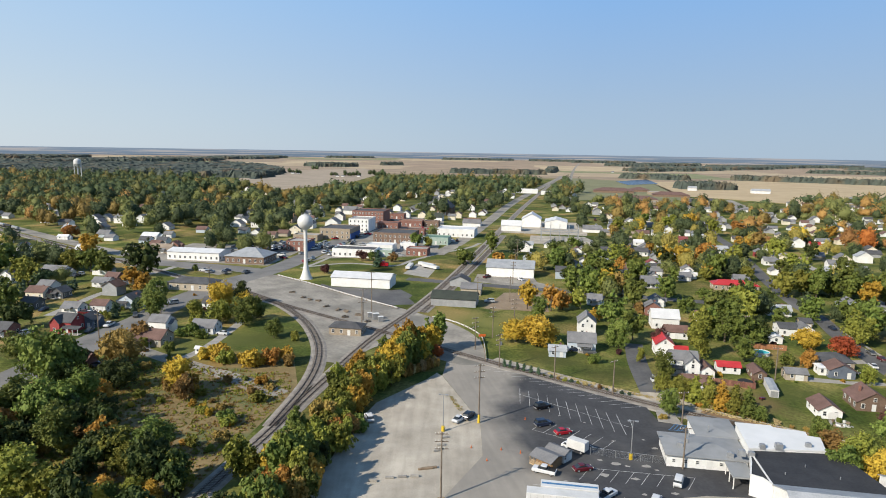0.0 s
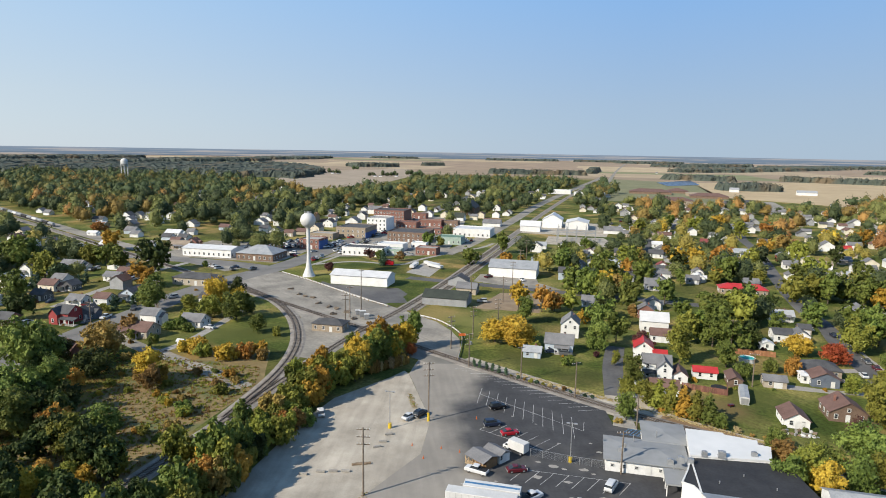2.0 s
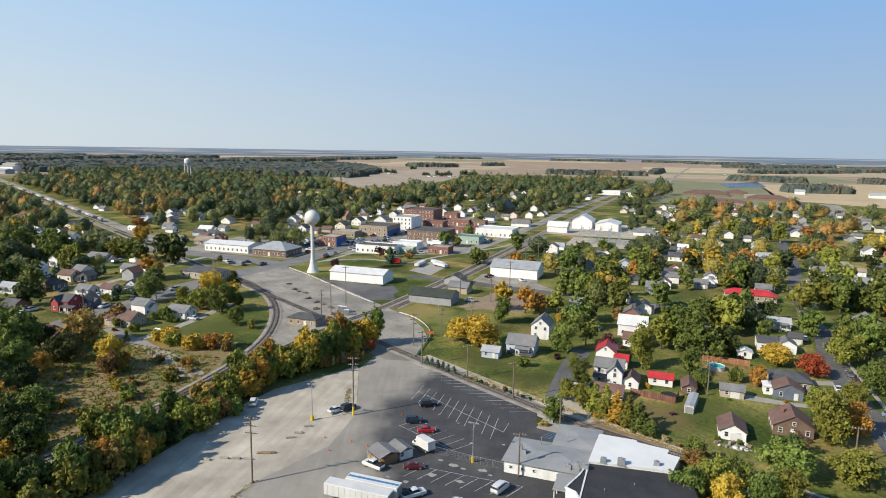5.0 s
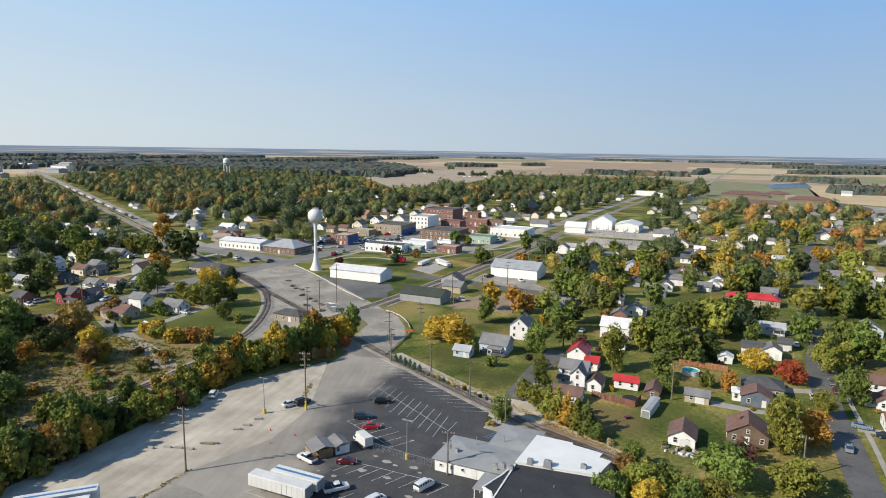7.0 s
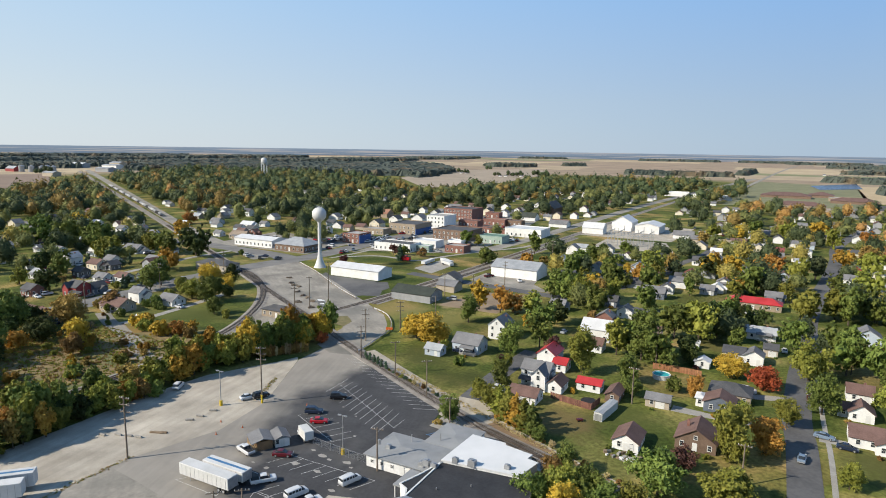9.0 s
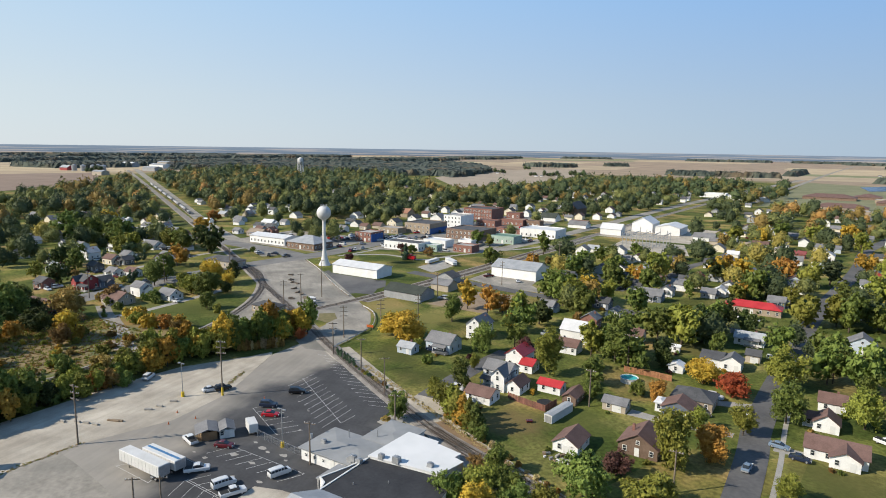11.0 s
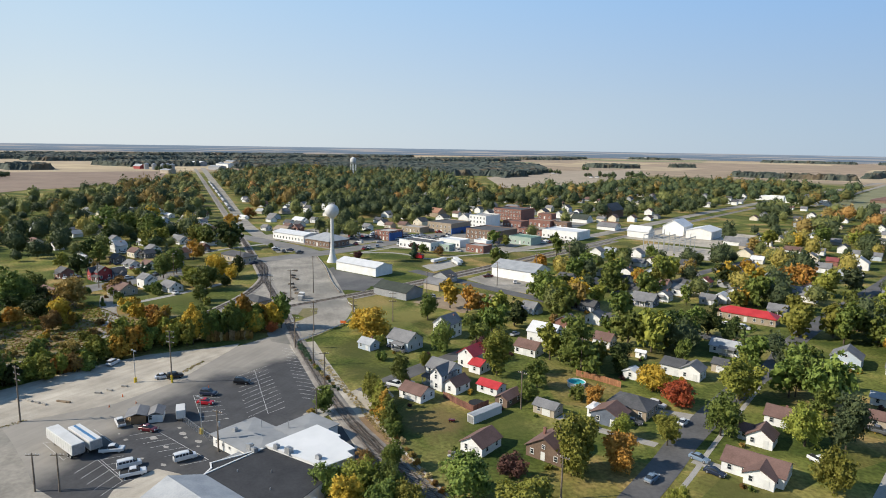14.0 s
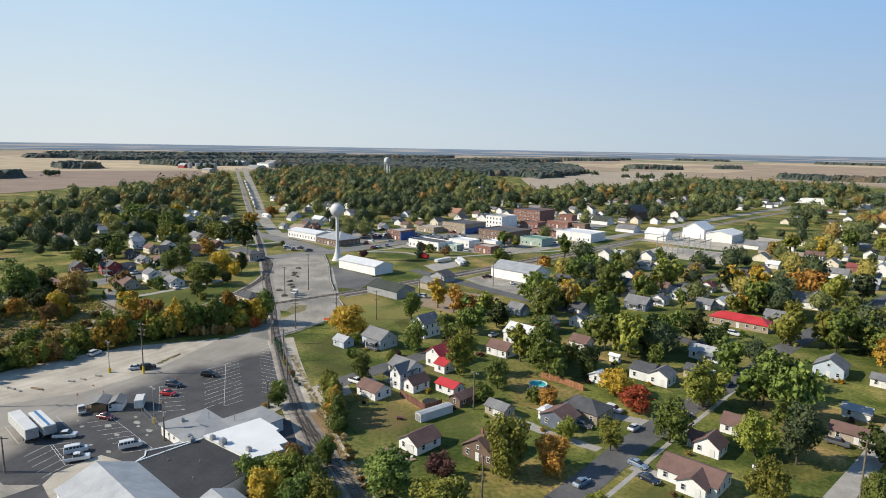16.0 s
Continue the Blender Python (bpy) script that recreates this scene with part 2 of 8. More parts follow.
dusty(ASPHALT)
ruts(ASPHALT, 108, 0.07)
OLD_ROAD = surface("old_asphalt", (0.22, 0.2, 0.168), (0.42, 0.385, 0.325), size=11, rough=0.9, bump=0.05, fine=10, wear=(0.19, 0.18, 0.155))
MAIN_STREET = surface("worn_street", (0.15, 0.145, 0.135), (0.245, 0.235, 0.22), size=9, rough=0.9, bump=0.05, fine=9, wear=(0.2, 0.19, 0.175))
STREET = surface("street_asphalt", (0.08, 0.08, 0.082), (0.14, 0.137, 0.135), size=8, rough=0.9, bump=0.05, wear=(0.14, 0.135, 0.13))
GRAVEL = surface("gravel", (0.4, 0.355, 0.285), (0.57, 0.515, 0.425), size=7, rough=0.95, bump=0.05, fine=20, wear=(0.37, 0.33, 0.27))
ruts(GRAVEL, 98, 0.1)
ruts(OLD_ROAD, 140, 0.08)
DIRT = surface("rusty_dirt", (0.2, 0.125, 0.065), (0.33, 0.22, 0.12), size=3, rough=0.95, bump=0.4, fine=10)
CONCRETE = surface("concrete", (0.3, 0.28, 0.25), (0.43, 0.41, 0.37), size=3, rough=0.9)
BALLAST = surface("ballast", (0.21, 0.185, 0.16), (0.37, 0.335, 0.29), size=2.5, rough=0.95, bump=0.6, fine=14)
TIE = surface("sleeper_wood", (0.11, 0.092, 0.075), (0.2, 0.17, 0.145), size=0.6, rough=0.9, island=0.3)
RAIL = surface("rail_steel", (0.1, 0.075, 0.06), (0.18, 0.14, 0.11), size=1, rough=0.5, metal=0.6, bump=0)
LINE = surface("road_paint", (0.5, 0.5, 0.48), (0.75, 0.75, 0.72), size=0.8, rough=0.7, bump=0)
YELLOW = surface("yellow_paint", (0.62, 0.42, 0.02), (0.8, 0.56, 0.04), size=0.8, rough=0.6, bump=0)
BLUE_PAINT = surface("blue_paint", (0.05, 0.16, 0.33), (0.08, 0.24, 0.45), size=0.8, rough=0.6, bump=0)
WHITE = surface("white_paint", (0.62, 0.62, 0.6), (0.74, 0.74, 0.73), size=2.5, rough=0.6, bump=0.03, piece=0.05)
TRIM = surface("white_trim", (0.7, 0.7, 0.68), (0.8, 0.8, 0.78), size=1, rough=0.6, bump=0)
GLASS = surface("window_glass", (0.02, 0.025, 0.03), (0.05, 0.06, 0.07), size=1.5, rough=0.08, bump=0, spec=0.6)
METAL = surface("galvanised_steel", (0.35, 0.36, 0.37), (0.5, 0.51, 0.52), size=1, rough=0.45, metal=0.5, bump=0)
DARK = surface("dark_rubber", (0.012, 0.012, 0.013), (0.03, 0.03, 0.03), size=0.5, rough=0.8, bump=0)
WOOD = surface("weathered_wood", (0.2, 0.14, 0.09), (0.36, 0.27, 0.18), size=1.2, rough=0.85, piece=0.2)
POLE_WOOD = surface("pole_wood", (0.13, 0.1, 0.075), (0.26, 0.21, 0.16), size=0.8, rough=0.9)


# ---- building blocks ----
ON_PLAN = set()


def part(name, bm, material, parent=None, label="", m=None, raw=False):
    """Links a bmesh (or a ready mesh) as one mesh object under parent; raw: drawn in metres on the ground, not on the plan."""
    if isinstance(bm, bpy.types.Mesh):
        me = bm
    else:
        me = bpy.data.meshes.new(name)
        bmesh.ops.recalc_face_normals(bm, faces=bm.faces)
        bm.to_mesh(me)
        bm.free()
    if material and not me.materials:
        me.materials.append(material)
    ob = new(name, me)
    if parent:
        ob.parent = parent
    drawn = not raw and (not parent or parent.name in ON_PLAN)
    if drawn and m is None:
        lay(me)
    if m is not None:
        ob.matrix_basis = placed(m) if drawn else m
    if label:
        ob["label"] = label
    return ob


def thing(name, label, category, m, group="", kind=""):
    """An empty at a thing's base, which parents its parts."""
    ob = new(name)
    ob.empty_display_size = 0.3
    if m == Matrix():
        ON_PLAN.add(ob.name)
    else:
        ob.matrix_basis = placed(m)
    return tagged(ob, label, category, group, kind)


def resize(root, sx, sy=None, sz=None):
    root.scale = [a * b for a, b in zip(root.scale, (sx, sy or sx, sz or sx))]


def box(bm, x, y, z, sx, sy, sz, m=None):
    """A box centred on x, y with its underside at z."""
    mat = Matrix.Translation((x, y, z + sz / 2)) @ Matrix.Diagonal((sx, sy, sz, 1))
    bmesh.ops.create_cube(bm, size=1, matrix=m @ mat if m is not None else mat)
    return bm


def tube(bm, x, y, z, r0, r1, h, seg=10, m=None):
    mat = Matrix.Translation((x, y, z + h / 2))
    bmesh.ops.create_cone(bm, cap_ends=True, segments=seg, radius1=r0, radius2=r1, depth=h, matrix=m @ mat if m is not None else mat)
    return bm


def solid(bm, verts, faces):
    vs = [bm.verts.new(v) for v in verts]
    for f in faces:
        bm.faces.new([vs[i] for i in f])
    return bm


def lathe(bm, profile, seg=24):
    """A solid of revolution about z from (radius, height) pairs."""
    rings = []
    for r, z in profile:
        rings.append([bm.verts.new((r * math.cos(2 * math.pi * k / seg), r * math.sin(2 * math.pi * k / seg), z)) for k in range(seg)])
    for a, b in zip(rings, rings[1:]):
        for k in range(seg):
            bm.faces.new((a[k], a[(k + 1) % seg], b[(k + 1) % seg], b[k]))
    bm.faces.new(rings[0][::-1])
    bm.faces.new(rings[-1])
    return bm


def flat(name, points, z, material, thick=0.06, kind="structure", label="", category="", raw=False):
    """A sheet of paving with a real edge, from its outline."""
    bm = bmesh.new()
    top = [bm.verts.new((x, y, z)) for x, y in points]
    low = [bm.verts.new((x, y, z - thick)) for x, y in points]
    bm.faces.new(top)
    for i in range(len(points)):
        j = (i + 1) % len(points)
        bm.faces.new((top[i], low[i], low[j], top[j]))
    bmesh.ops.triangulate(bm, faces=[f for f in bm.faces if len(f.verts) > 4])
    return tagged(part(name, bm, material, raw=raw), label, category or "paving", "", kind)


def smooth_line(points, step=4.0):
    """Points along a Catmull-Rom curve through the given ones."""
    p = [Vector((*q, 0)) for q in points]
    p = [p[0] * 2 - p[1]] + p + [p[-1] * 2 - p[-2]]
    out = []
    for a, b, c, d in zip(p, p[1:], p[2:], p[3:]):
        n = max(1, int((c - b).length / step))
        for i in range(n):
            s = i / n
            out.append(0.5 * ((2 * b) + (c - a) * s + (2 * a - 5 * b + 4 * c - d) * s * s + (3 * b - a - 3 * c + d) * s ** 3))
    out.append(p[-2])
    return out


def sides(line):
    """Unit normals to the left of a line, point by point."""
    res = []
    for i in range(len(line)):
        d = line[min(i + 1, len(line) - 1)] - line[max(i - 1, 0)]
        res.append(Vector((-d.y, d.x, 0)).normalized())
    return res


def strip(name, points, width, z, material, label="", category="road", step=4.0, kind="structure", thick=0.06, raw=False):
    line = smooth_line(points, step)
    nn = sides(line)
    bm = bmesh.new()
    rows = []
    for p, n in zip(line, nn):
        a, b = p + n * width / 2, p - n * width / 2
        rows.append([bm.verts.new((a.x, a.y, z - thick)), bm.verts.new((a.x, a.y, z)), bm.verts.new((b.x, b.y, z)), bm.verts.new((b.x, b.y, z - thick))])
    for a, b in zip(rows, rows[1:]):
        for k in range(3):
            bm.faces.new((a[k], a[k + 1], b[k + 1], b[k]))
    return tagged(part(name, bm, material, raw=raw), label, category, "", kind)


def slab(a, b, c, d, t, bm):
    """A plate of thickness t under the quad a, b, c, d."""
    up = (Vector(b) - Vector(a)).cross(Vector(d) - Vector(a)).normalized()
    if up.z < 0:
        up.negate()
    low = [Vector(p) - up * t for p in (a, b, c, d)]
    return solid(bm, [a, b, c, d, *low], [(0, 1, 2, 3), (7, 6, 5, 4), (0, 4, 5, 1), (1, 5, 6, 2), (2, 6, 7, 3), (3, 7, 4, 0)])


# ---- ground, roads and rails ----
def ground_material():
    """Town lawns that give way to a patchwork of harvested and ploughed fields."""
    m = bpy.data.materials.new("ground")
    m.use_nodes = True
    nt = m.node_tree
    bsdf = nt.nodes["Principled BSDF"]
    geo = nt.nodes.new("ShaderNodeNewGeometry")

    def noise_node(scale, detail):
        n = nt.nodes.new("ShaderNodeTexNoise")
        n.inputs["Scale"].default_value, n.inputs["Detail"].default_value = scale, detail
        nt.links.new(geo.outputs["Position"], n.inputs["Vector"])
        return n.outputs["Fac"]

    def blend(f, a, b):
        mx = nt.nodes.new("ShaderNodeMix")
        mx.data_type = "RGBA"
        nt.links.new(f, mx.inputs["Factor"])
        nt.links.new(a, mx.inputs[6])
        nt.links.new(b, mx.inputs[7])
        return mx.outputs[2]

    lawn = ramp(nt, [(0.38, (0.05, 0.064, 0.016)), (0.5, (0.1, 0.104, 0.029)), (0.62, (0.19, 0.155, 0.06))])
    nt.links.new(noise_node(0.045, 8), lawn.inputs[0])
    tuft = ramp(nt, [(0.35, (0.7, 0.7, 0.7)), (0.65, (1.25, 1.25, 1.25))])
    nt.links.new(noise_node(0.9, 4), tuft.inputs[0])
    mul = nt.nodes.new("ShaderNodeMix")
    mul.data_type, mul.blend_type = "RGBA", "MULTIPLY"
    mul.inputs["Factor"].default_value = 1.0
    nt.links.new(lawn.outputs[0], mul.inputs[6])
    nt.links.new(tuft.outputs[0], mul.inputs[7])
    # yards of their own: mown green ones and parched ones, one darkened for tree shade
    plot = nt.nodes.new("ShaderNodeTexVoronoi")
    plot.inputs["Scale"].default_value = 0.042
    nt.links.new(geo.outputs["Position"], plot.inputs["Vector"])
    plot_tone = ramp(nt, [(0.0, (0.78, 0.9, 0.75)), (0.3, (1.0, 1.08, 0.95)), (0.55, (1.25, 1.3, 1.1)), (0.75, (1.55, 1.3, 1.35)), (0.95, (0.85, 0.85, 0.8))])
    red = nt.nodes.new("ShaderNodeSeparateColor")
    nt.links.new(plot.outputs["Color"], red.inputs[0])
    nt.links.new(red.outputs[0], plot_tone.inputs[0])
    tint = nt.nodes.new("ShaderNodeMix")
    tint.data_type, tint.blend_type = "RGBA", "MULTIPLY"
    tint.inputs["Factor"].default_value = 1.0
    nt.links.new(mul.outputs[2], tint.inputs[6])
    nt.links.new(plot_tone.outputs[0], tint.inputs[7])
    yard = tint.outputs[2]
    for x, y, r, tone in ((60, 179, 11, (0.19, 0.14, 0.06)), (-30, 247, 16, (0.25, 0.21, 0.075)), (-8, 244, 13, (0.22, 0.2, 0.065)), (-88, 176, 17, (0.27, 0.185, 0.07)), (-78, 150, 17, (0.29, 0.2, 0.075)), (-99, 146, 13, (0.22, 0.16, 0.055)), (-97, 204, 14, (0.13, 0.14, 0.04)), (-113, 187, 12, (0.12, 0.13, 0.035)), (-15, 268, 9, (0.42, 0.31, 0.18)), (-20, 240, 12, (0.2, 0.2, 0.06)), (-6, 229, 11, (0.15, 0.155, 0.045)), (45, 214, 8, (0.14, 0.12, 0.05)),
                          # the spot at (24, 192) paints the dimness of tree shadows into the lawn
                          (72, 190, 12, (0.085, 0.1, 0.026)), (24, 192, 11, (0.062, 0.07, 0.021)), (8, 206, 13, (0.075, 0.083, 0.025)), (-85, 205, 15, (0.085, 0.1, 0.026)), (-92, 130, 12, (0.13, 0.115, 0.04)), (128, 190, 12, (0.1, 0.1, 0.03)), (84, 262, 10, (0.13, 0.115, 0.04))):
        dist, wob, fade = nt.nodes.new("ShaderNodeVectorMath"), nt.nodes.new("ShaderNodeMath"), nt.nodes.new("ShaderNodeMapRange")
        dist.operation, wob.operation = "DISTANCE", "MULTIPLY_ADD"
        nt.links.new(geo.outputs["Position"], dist.inputs[0])
        dist.inputs[1].default_value = (*site(x, y), 0)
        nt.links.new(noise_node(0.12, 6), wob.inputs[0])
        wob.inputs[1].default_value = 1.6 * r
        nt.links.new(dist.outputs["Value"], wob.inputs[2])
        fade.inputs["From Min"].default_value, fade.inputs["From Max"].default_value = 1.25 * r, 1.9 * r
        fade.inputs["To Min"].default_value, fade.inputs["To Max"].default_value = 0.8, 0.0
        nt.links.new(wob.outputs[0], fade.inputs["Value"])
        mx = nt.nodes.new("ShaderNodeMix")
        mx.data_type = "RGBA"
        nt.links.new(fade.outputs[0], mx.inputs["Factor"])
        nt.links.new(yard, mx.inputs[6])
        mx.inputs[7].default_value = (*[0.76 * c for c in tone], 1)
        yard = mx.outputs[2]
    # fields
    vor = nt.nodes.new("ShaderNodeTexVoronoi")
    vor.distance = "CHEBYCHEV"
    vor.inputs["Scale"].default_value = 0.0021
    vor.inputs["Randomness"].default_value = 0.75
    nt.links.new(geo.outputs["Position"], vor.inputs["Vector"])
    sep = nt.nodes.new("ShaderNodeSeparateColor")
    nt.links.new(vor.outputs["Color"], sep.inputs[0])
    crop = ramp(nt, [(0.0, (0.27, 0.21, 0.15)), (0.3, (0.35, 0.28, 0.19)), (0.55, (0.28, 0.215, 0.155)), (0.75, (0.4, 0.32, 0.21)), (0.92, (0.19, 0.2, 0.11))])
    crop.color_ramp.interpolation = "CONSTANT"
    nt.links.new(sep.outputs[0], crop.inputs[0])
    streak = ramp(nt, [(0.35, (0.85, 0.85, 0.85)), (0.65, (1.12, 1.12, 1.12))])
    nt.links.new(noise_node(0.012, 5), streak.inputs[0])
    mul2 = nt.nodes.new("ShaderNodeMix")
    mul2.data_type, mul2.blend_type = "RGBA", "MULTIPLY"
    mul2.inputs["Factor"].default_value = 1.0
    nt.links.new(crop.outputs[0], mul2.inputs[6])
    nt.links.new(streak.outputs[0], mul2.inputs[7])
    # distance from the middle of the town
    sub = nt.nodes.new("ShaderNodeVectorMath")
    sub.operation = "DISTANCE"
    nt.links.new(geo.outputs["Position"], sub.inputs[0])
    sub.inputs[1].default_value = (-280, 780, 0)
    edge = nt.nodes.new("ShaderNodeMapRange")
    edge.inputs["From Min"].default_value, edge.inputs["From Max"].default_value = 900, 1060
    nt.links.new(sub.outputs["Value"], edge.inputs["Value"])
    nt.links.new(blend(edge.outputs[0], yard, mul2.outputs[2]), bsdf.inputs["Base Color"])
    bsdf.inputs["Roughness"].default_value = 0.95
    bsdf.inputs["Specular IOR Level"].default_value = 0.1
    bp = nt.nodes.new("ShaderNodeBump")
    bp.inputs["Strength"].default_value, bp.inputs["Distance"].default_value = 0.5, 0.25
    nt.links.new(noise_node(1.4, 4), bp.inputs["Height"])
    nt.links.new(bp.outputs[0], bsdf.inputs["Normal"])
    return m


bm = bmesh.new()
rings = [0, 80, 200, 400, 800, 1600, 3000, 4860]
prev = None
for r in rings:
    if r == 0:
        prev = [bm.verts.new((90, 50, 0))] * 96
        continue
    ring = [bm.verts.new((90 + r * math.cos(2 * math.pi * k / 96), 50 + r * math.sin(2 * math.pi * k / 96), 0)) for k in range(96)]
    for k in range(96):
        j = (k + 1) % 96
        q = [prev[k], ring[k], ring[j], prev[j]]
        bm.faces.new(q[:3] if prev[k] is prev[j] else q)
    prev = ring
tagged(part("ground", bm, ground_material(), raw=True), "grassy town lawns giving way to harvested tan fields", "ground", "", "structure")

flat("plaza", [(-137, 306), (-125, 303), (-90, 281), (-49, 252), (-30, 238), (-22, 228), (-17, 219), (-14, 206), (-13, 194), (-20, 192), (-29, 197), (-33, 216), (-36, 221), (-43, 217), (-50, 203), (-56, 186), (-63, 187), (-70, 207), (-80, 229), (-98, 248), (-117, 265), (-134, 272), (-141, 290)], 0.05, OLD_ROAD, label="worn grey asphalt yard and junction beside the railway", category="road")
flat("parking_lot", [(-25, 199), (-13, 193.5), (4, 185), (22, 177), (31, 171.5), (33, 162), (39, 160), (45, 163), (58, 156), (66, 150), (70, 132), (66, 100), (60, 70), (-14, 70), (-13.6, 103.7), (-13.5, 115.6), (-7.6, 135), (-10, 152.7), (-24, 182)], 0.04, ASPHALT, label="dark asphalt parking lot with faded stall lines", category="parking lot")
flat("gravel_lot", [(-26, 184), (-24, 181.8), (-10, 152.6), (-7.6, 134.9), (-13.5, 115.5), (-13.6, 70), (-40, 70), (-39.5, 100), (-39, 120), (-39.5, 142), (-37.5, 159), (-28, 178)], 0.03, GRAVEL, label="pale gravel lot with worn wheel tracks", category="gravel lot")
strip("road_main", [(-139, 120), (-139.5, 176), (-140.4, 195), (-140, 216), (-142, 240), (-141.5, 262), (-138, 288), (-131, 324), (-129, 400), (-127, 474), (-124, 620), (-120, 800)], 13, 0.058, MAIN_STREET, "grey asphalt main street through the town")
strip("road_west", [(-128, 306), (-160, 314), (-230, 318), (-330, 318), (-420, 316)], 12, 0.066, MAIN_STREET, "grey asphalt cross street lined with shops")
strip("road_residential", [(113, 100), (110.5, 185), (109, 210), (109.5, 250), (112, 276), (111, 302), (114, 350), (122, 428), (125, 470), (128, 528), (150, 640)], 6.5, 0.05, STREET, "grey asphalt residential street shaded by maples")
strip("road_lane", [(146, 190), (147.7, 216), (149.2, 257), (150, 330), (151, 450)], 4.5, 0.04, CONCRETE, "narrow pale lane between back yards")
flat("school_lot", [(92, 712), (214, 700), (222, 850), (150, 862), (92, 846)], 0.05, OLD_ROAD, label="pale asphalt lot round the school", category="pavement")
flat("shop_lots", [(-212, 324), (-139, 324), (-139, 384), (-212, 380)], 0.012, OLD_ROAD, label="grey asphalt lots behind the shops", category="pavement")
strip("lane_alley", [(-176, 214), (-178, 230), (-180, 246), (-180, 260), (-184, 280), (-182, 312)], 3.6, 0.036, CONCRETE, "pale alley between back yards", "lane")
strip("road_east", [(36, 330), (38, 350), (46, 366), (50, 410), (56, 437), (62, 500), (66, 560)], 5, 0.045, STREET, "asphalt side street between the houses")
strip("road_drive", [(34, 181), (33.4, 205), (34.5, 226)], 6, 0.045, STREET, "short asphalt side street")
strip("road_railside", [(-60, 380), (-52, 440), (-44, 560), (-34, 725), (-4, 1010), (30, 1300)], 9, 0.05, OLD_ROAD, "pale road beside the railway")
strip("road_far_west", [(-150, 300), (-272, 358), (-500, 488), (-980, 762)], 9, 0.05, OLD_ROAD, "straight highway beside the railway")

strip("road_north", [(52, 1020), (91, 1631), (166, 2711), (277, 4064)], 9, 0.3, OLD_ROAD, "pale straight country road", raw=True, step=60)


def railway(points, label, ballast=4.2, ties=True):
    """A railway line: ballast bed, sleepers and two rails."""
    root = thing("railway_track", label, "railway track", pose(0, 0, 0), "railway lines", "structure")
    line = smooth_line(points, 3.0)
    nn = sides(line)
    bm = bmesh.new()
    rows = []
    for p, n in zip(line, nn):
        rows.append([bm.verts.new(p + n * w + Vector((0, 0, z))) for w, z in ((ballast / 2 + 0.5, 0.03), (ballast / 2 - 0.3, 0.2), (-ballast / 2 + 0.3, 0.2), (-ballast / 2 - 0.5, 0.03))])
    for a, b in zip(rows, rows[1:]):
        for k in range(3):
            bm.faces.new((a[k], a[k + 1], b[k + 1], b[k]))
    part("ballast_bed", bm, BALLAST, root)
    for s in (0.72, -0.72):
        bm = bmesh.new()
        rows = [[bm.verts.new(p + n * (s + w) + Vector((0, 0, z))) for w, z in ((0.06, 0.27), (0.06, 0.42), (-0.06, 0.42), (-0.06, 0.27))] for p, n in zip(line, nn)]
        for a, b in zip(rows, rows[1:]):
            for k in range(3):
                bm.faces.new((a[k], a[k + 1], b[k + 1], b[k]))
        part("rail", bm, RAIL, root)
    if ties:
        verts, faces = [], []
        acc = 0.0
        for i in range(len(line) - 1):
            a, b = line[i], line[i + 1]
            d = (b - a)
            if a.y > 420 or a.x < -300:
                break
            ln = d.length
            d.normalize()
            n = Vector((-d.y, d.x, 0))
            k = 0
            while acc < ln:
                c = a + d * acc
                base = len(verts)
                h = 0.27 + 0.012 * math.sin(i * 7.3 + acc * 11)
                for sd, sn, z in ((-1, -1, 0.1), (1, -1, 0.1), (1, 1, 0.1), (-1, 1, 0.1), (-1, -1, h), (1, -1, h), (1, 1, h), (-1, 1, h)):
                    v = c + d * (0.13 * sd) + n * (1.3 * sn)
                    verts.append((v.x, v.y, z))
                faces += [tuple(base + q for q in f) for f in ((4, 5, 6, 7), (0, 1, 5, 4), (1, 2, 6, 5), (2, 3, 7, 6), (3, 0, 4, 7))]
                acc += 0.62
            acc -= ln
        me = bpy.data.meshes.new("sleepers")
        me.from_pydata(verts, [], faces)
        tagged(part("sleepers", me, TIE, root), "row of dark timber sleepers", "", "", "stuff")
    return root


railway([(180, 108), (130, 128), (81, 149), (40, 168.3), (13, 182.6), (-17.5, 200), (-51, 220.3), (-83, 239), (-170, 290), (-260, 340.5), (-490, 470), (-971, 740)], "straight single railway line on pale ballast")
strip("rail_bed", [(140, 126.5), (81, 151), (40, 169.5), (13, 183.4), (-12, 197.5)], 9.5, 0.025, GRAVEL, "pale ballast bed under the railway", "ballast")
railway([(46, 165.6), (60, 160.4), (80, 153.2), (112, 139.8), (150, 124), (180, 112)], "siding track joining the railway line", ballast=3.4)
railway([(-60, 60), (-58.5, 108), (-57, 136), (-56, 165), (-53, 212), (-46.5, 257), (-41, 321), (-33, 462), (-18, 726), (23, 1285)], "main railway line on grey ballast")
railway([(-43, 250), (-38, 300), (-32, 380), (-27, 470)], "second railway track beside the main line", ballast=3.6)
railway([(-140, 274.5), (-121, 264.8), (-100, 248), (-83, 228.3), (-70.4, 206.6), (-63.5, 188.4), (-59.4, 168), (-57.6, 140)], "curved railway track joining the main line")


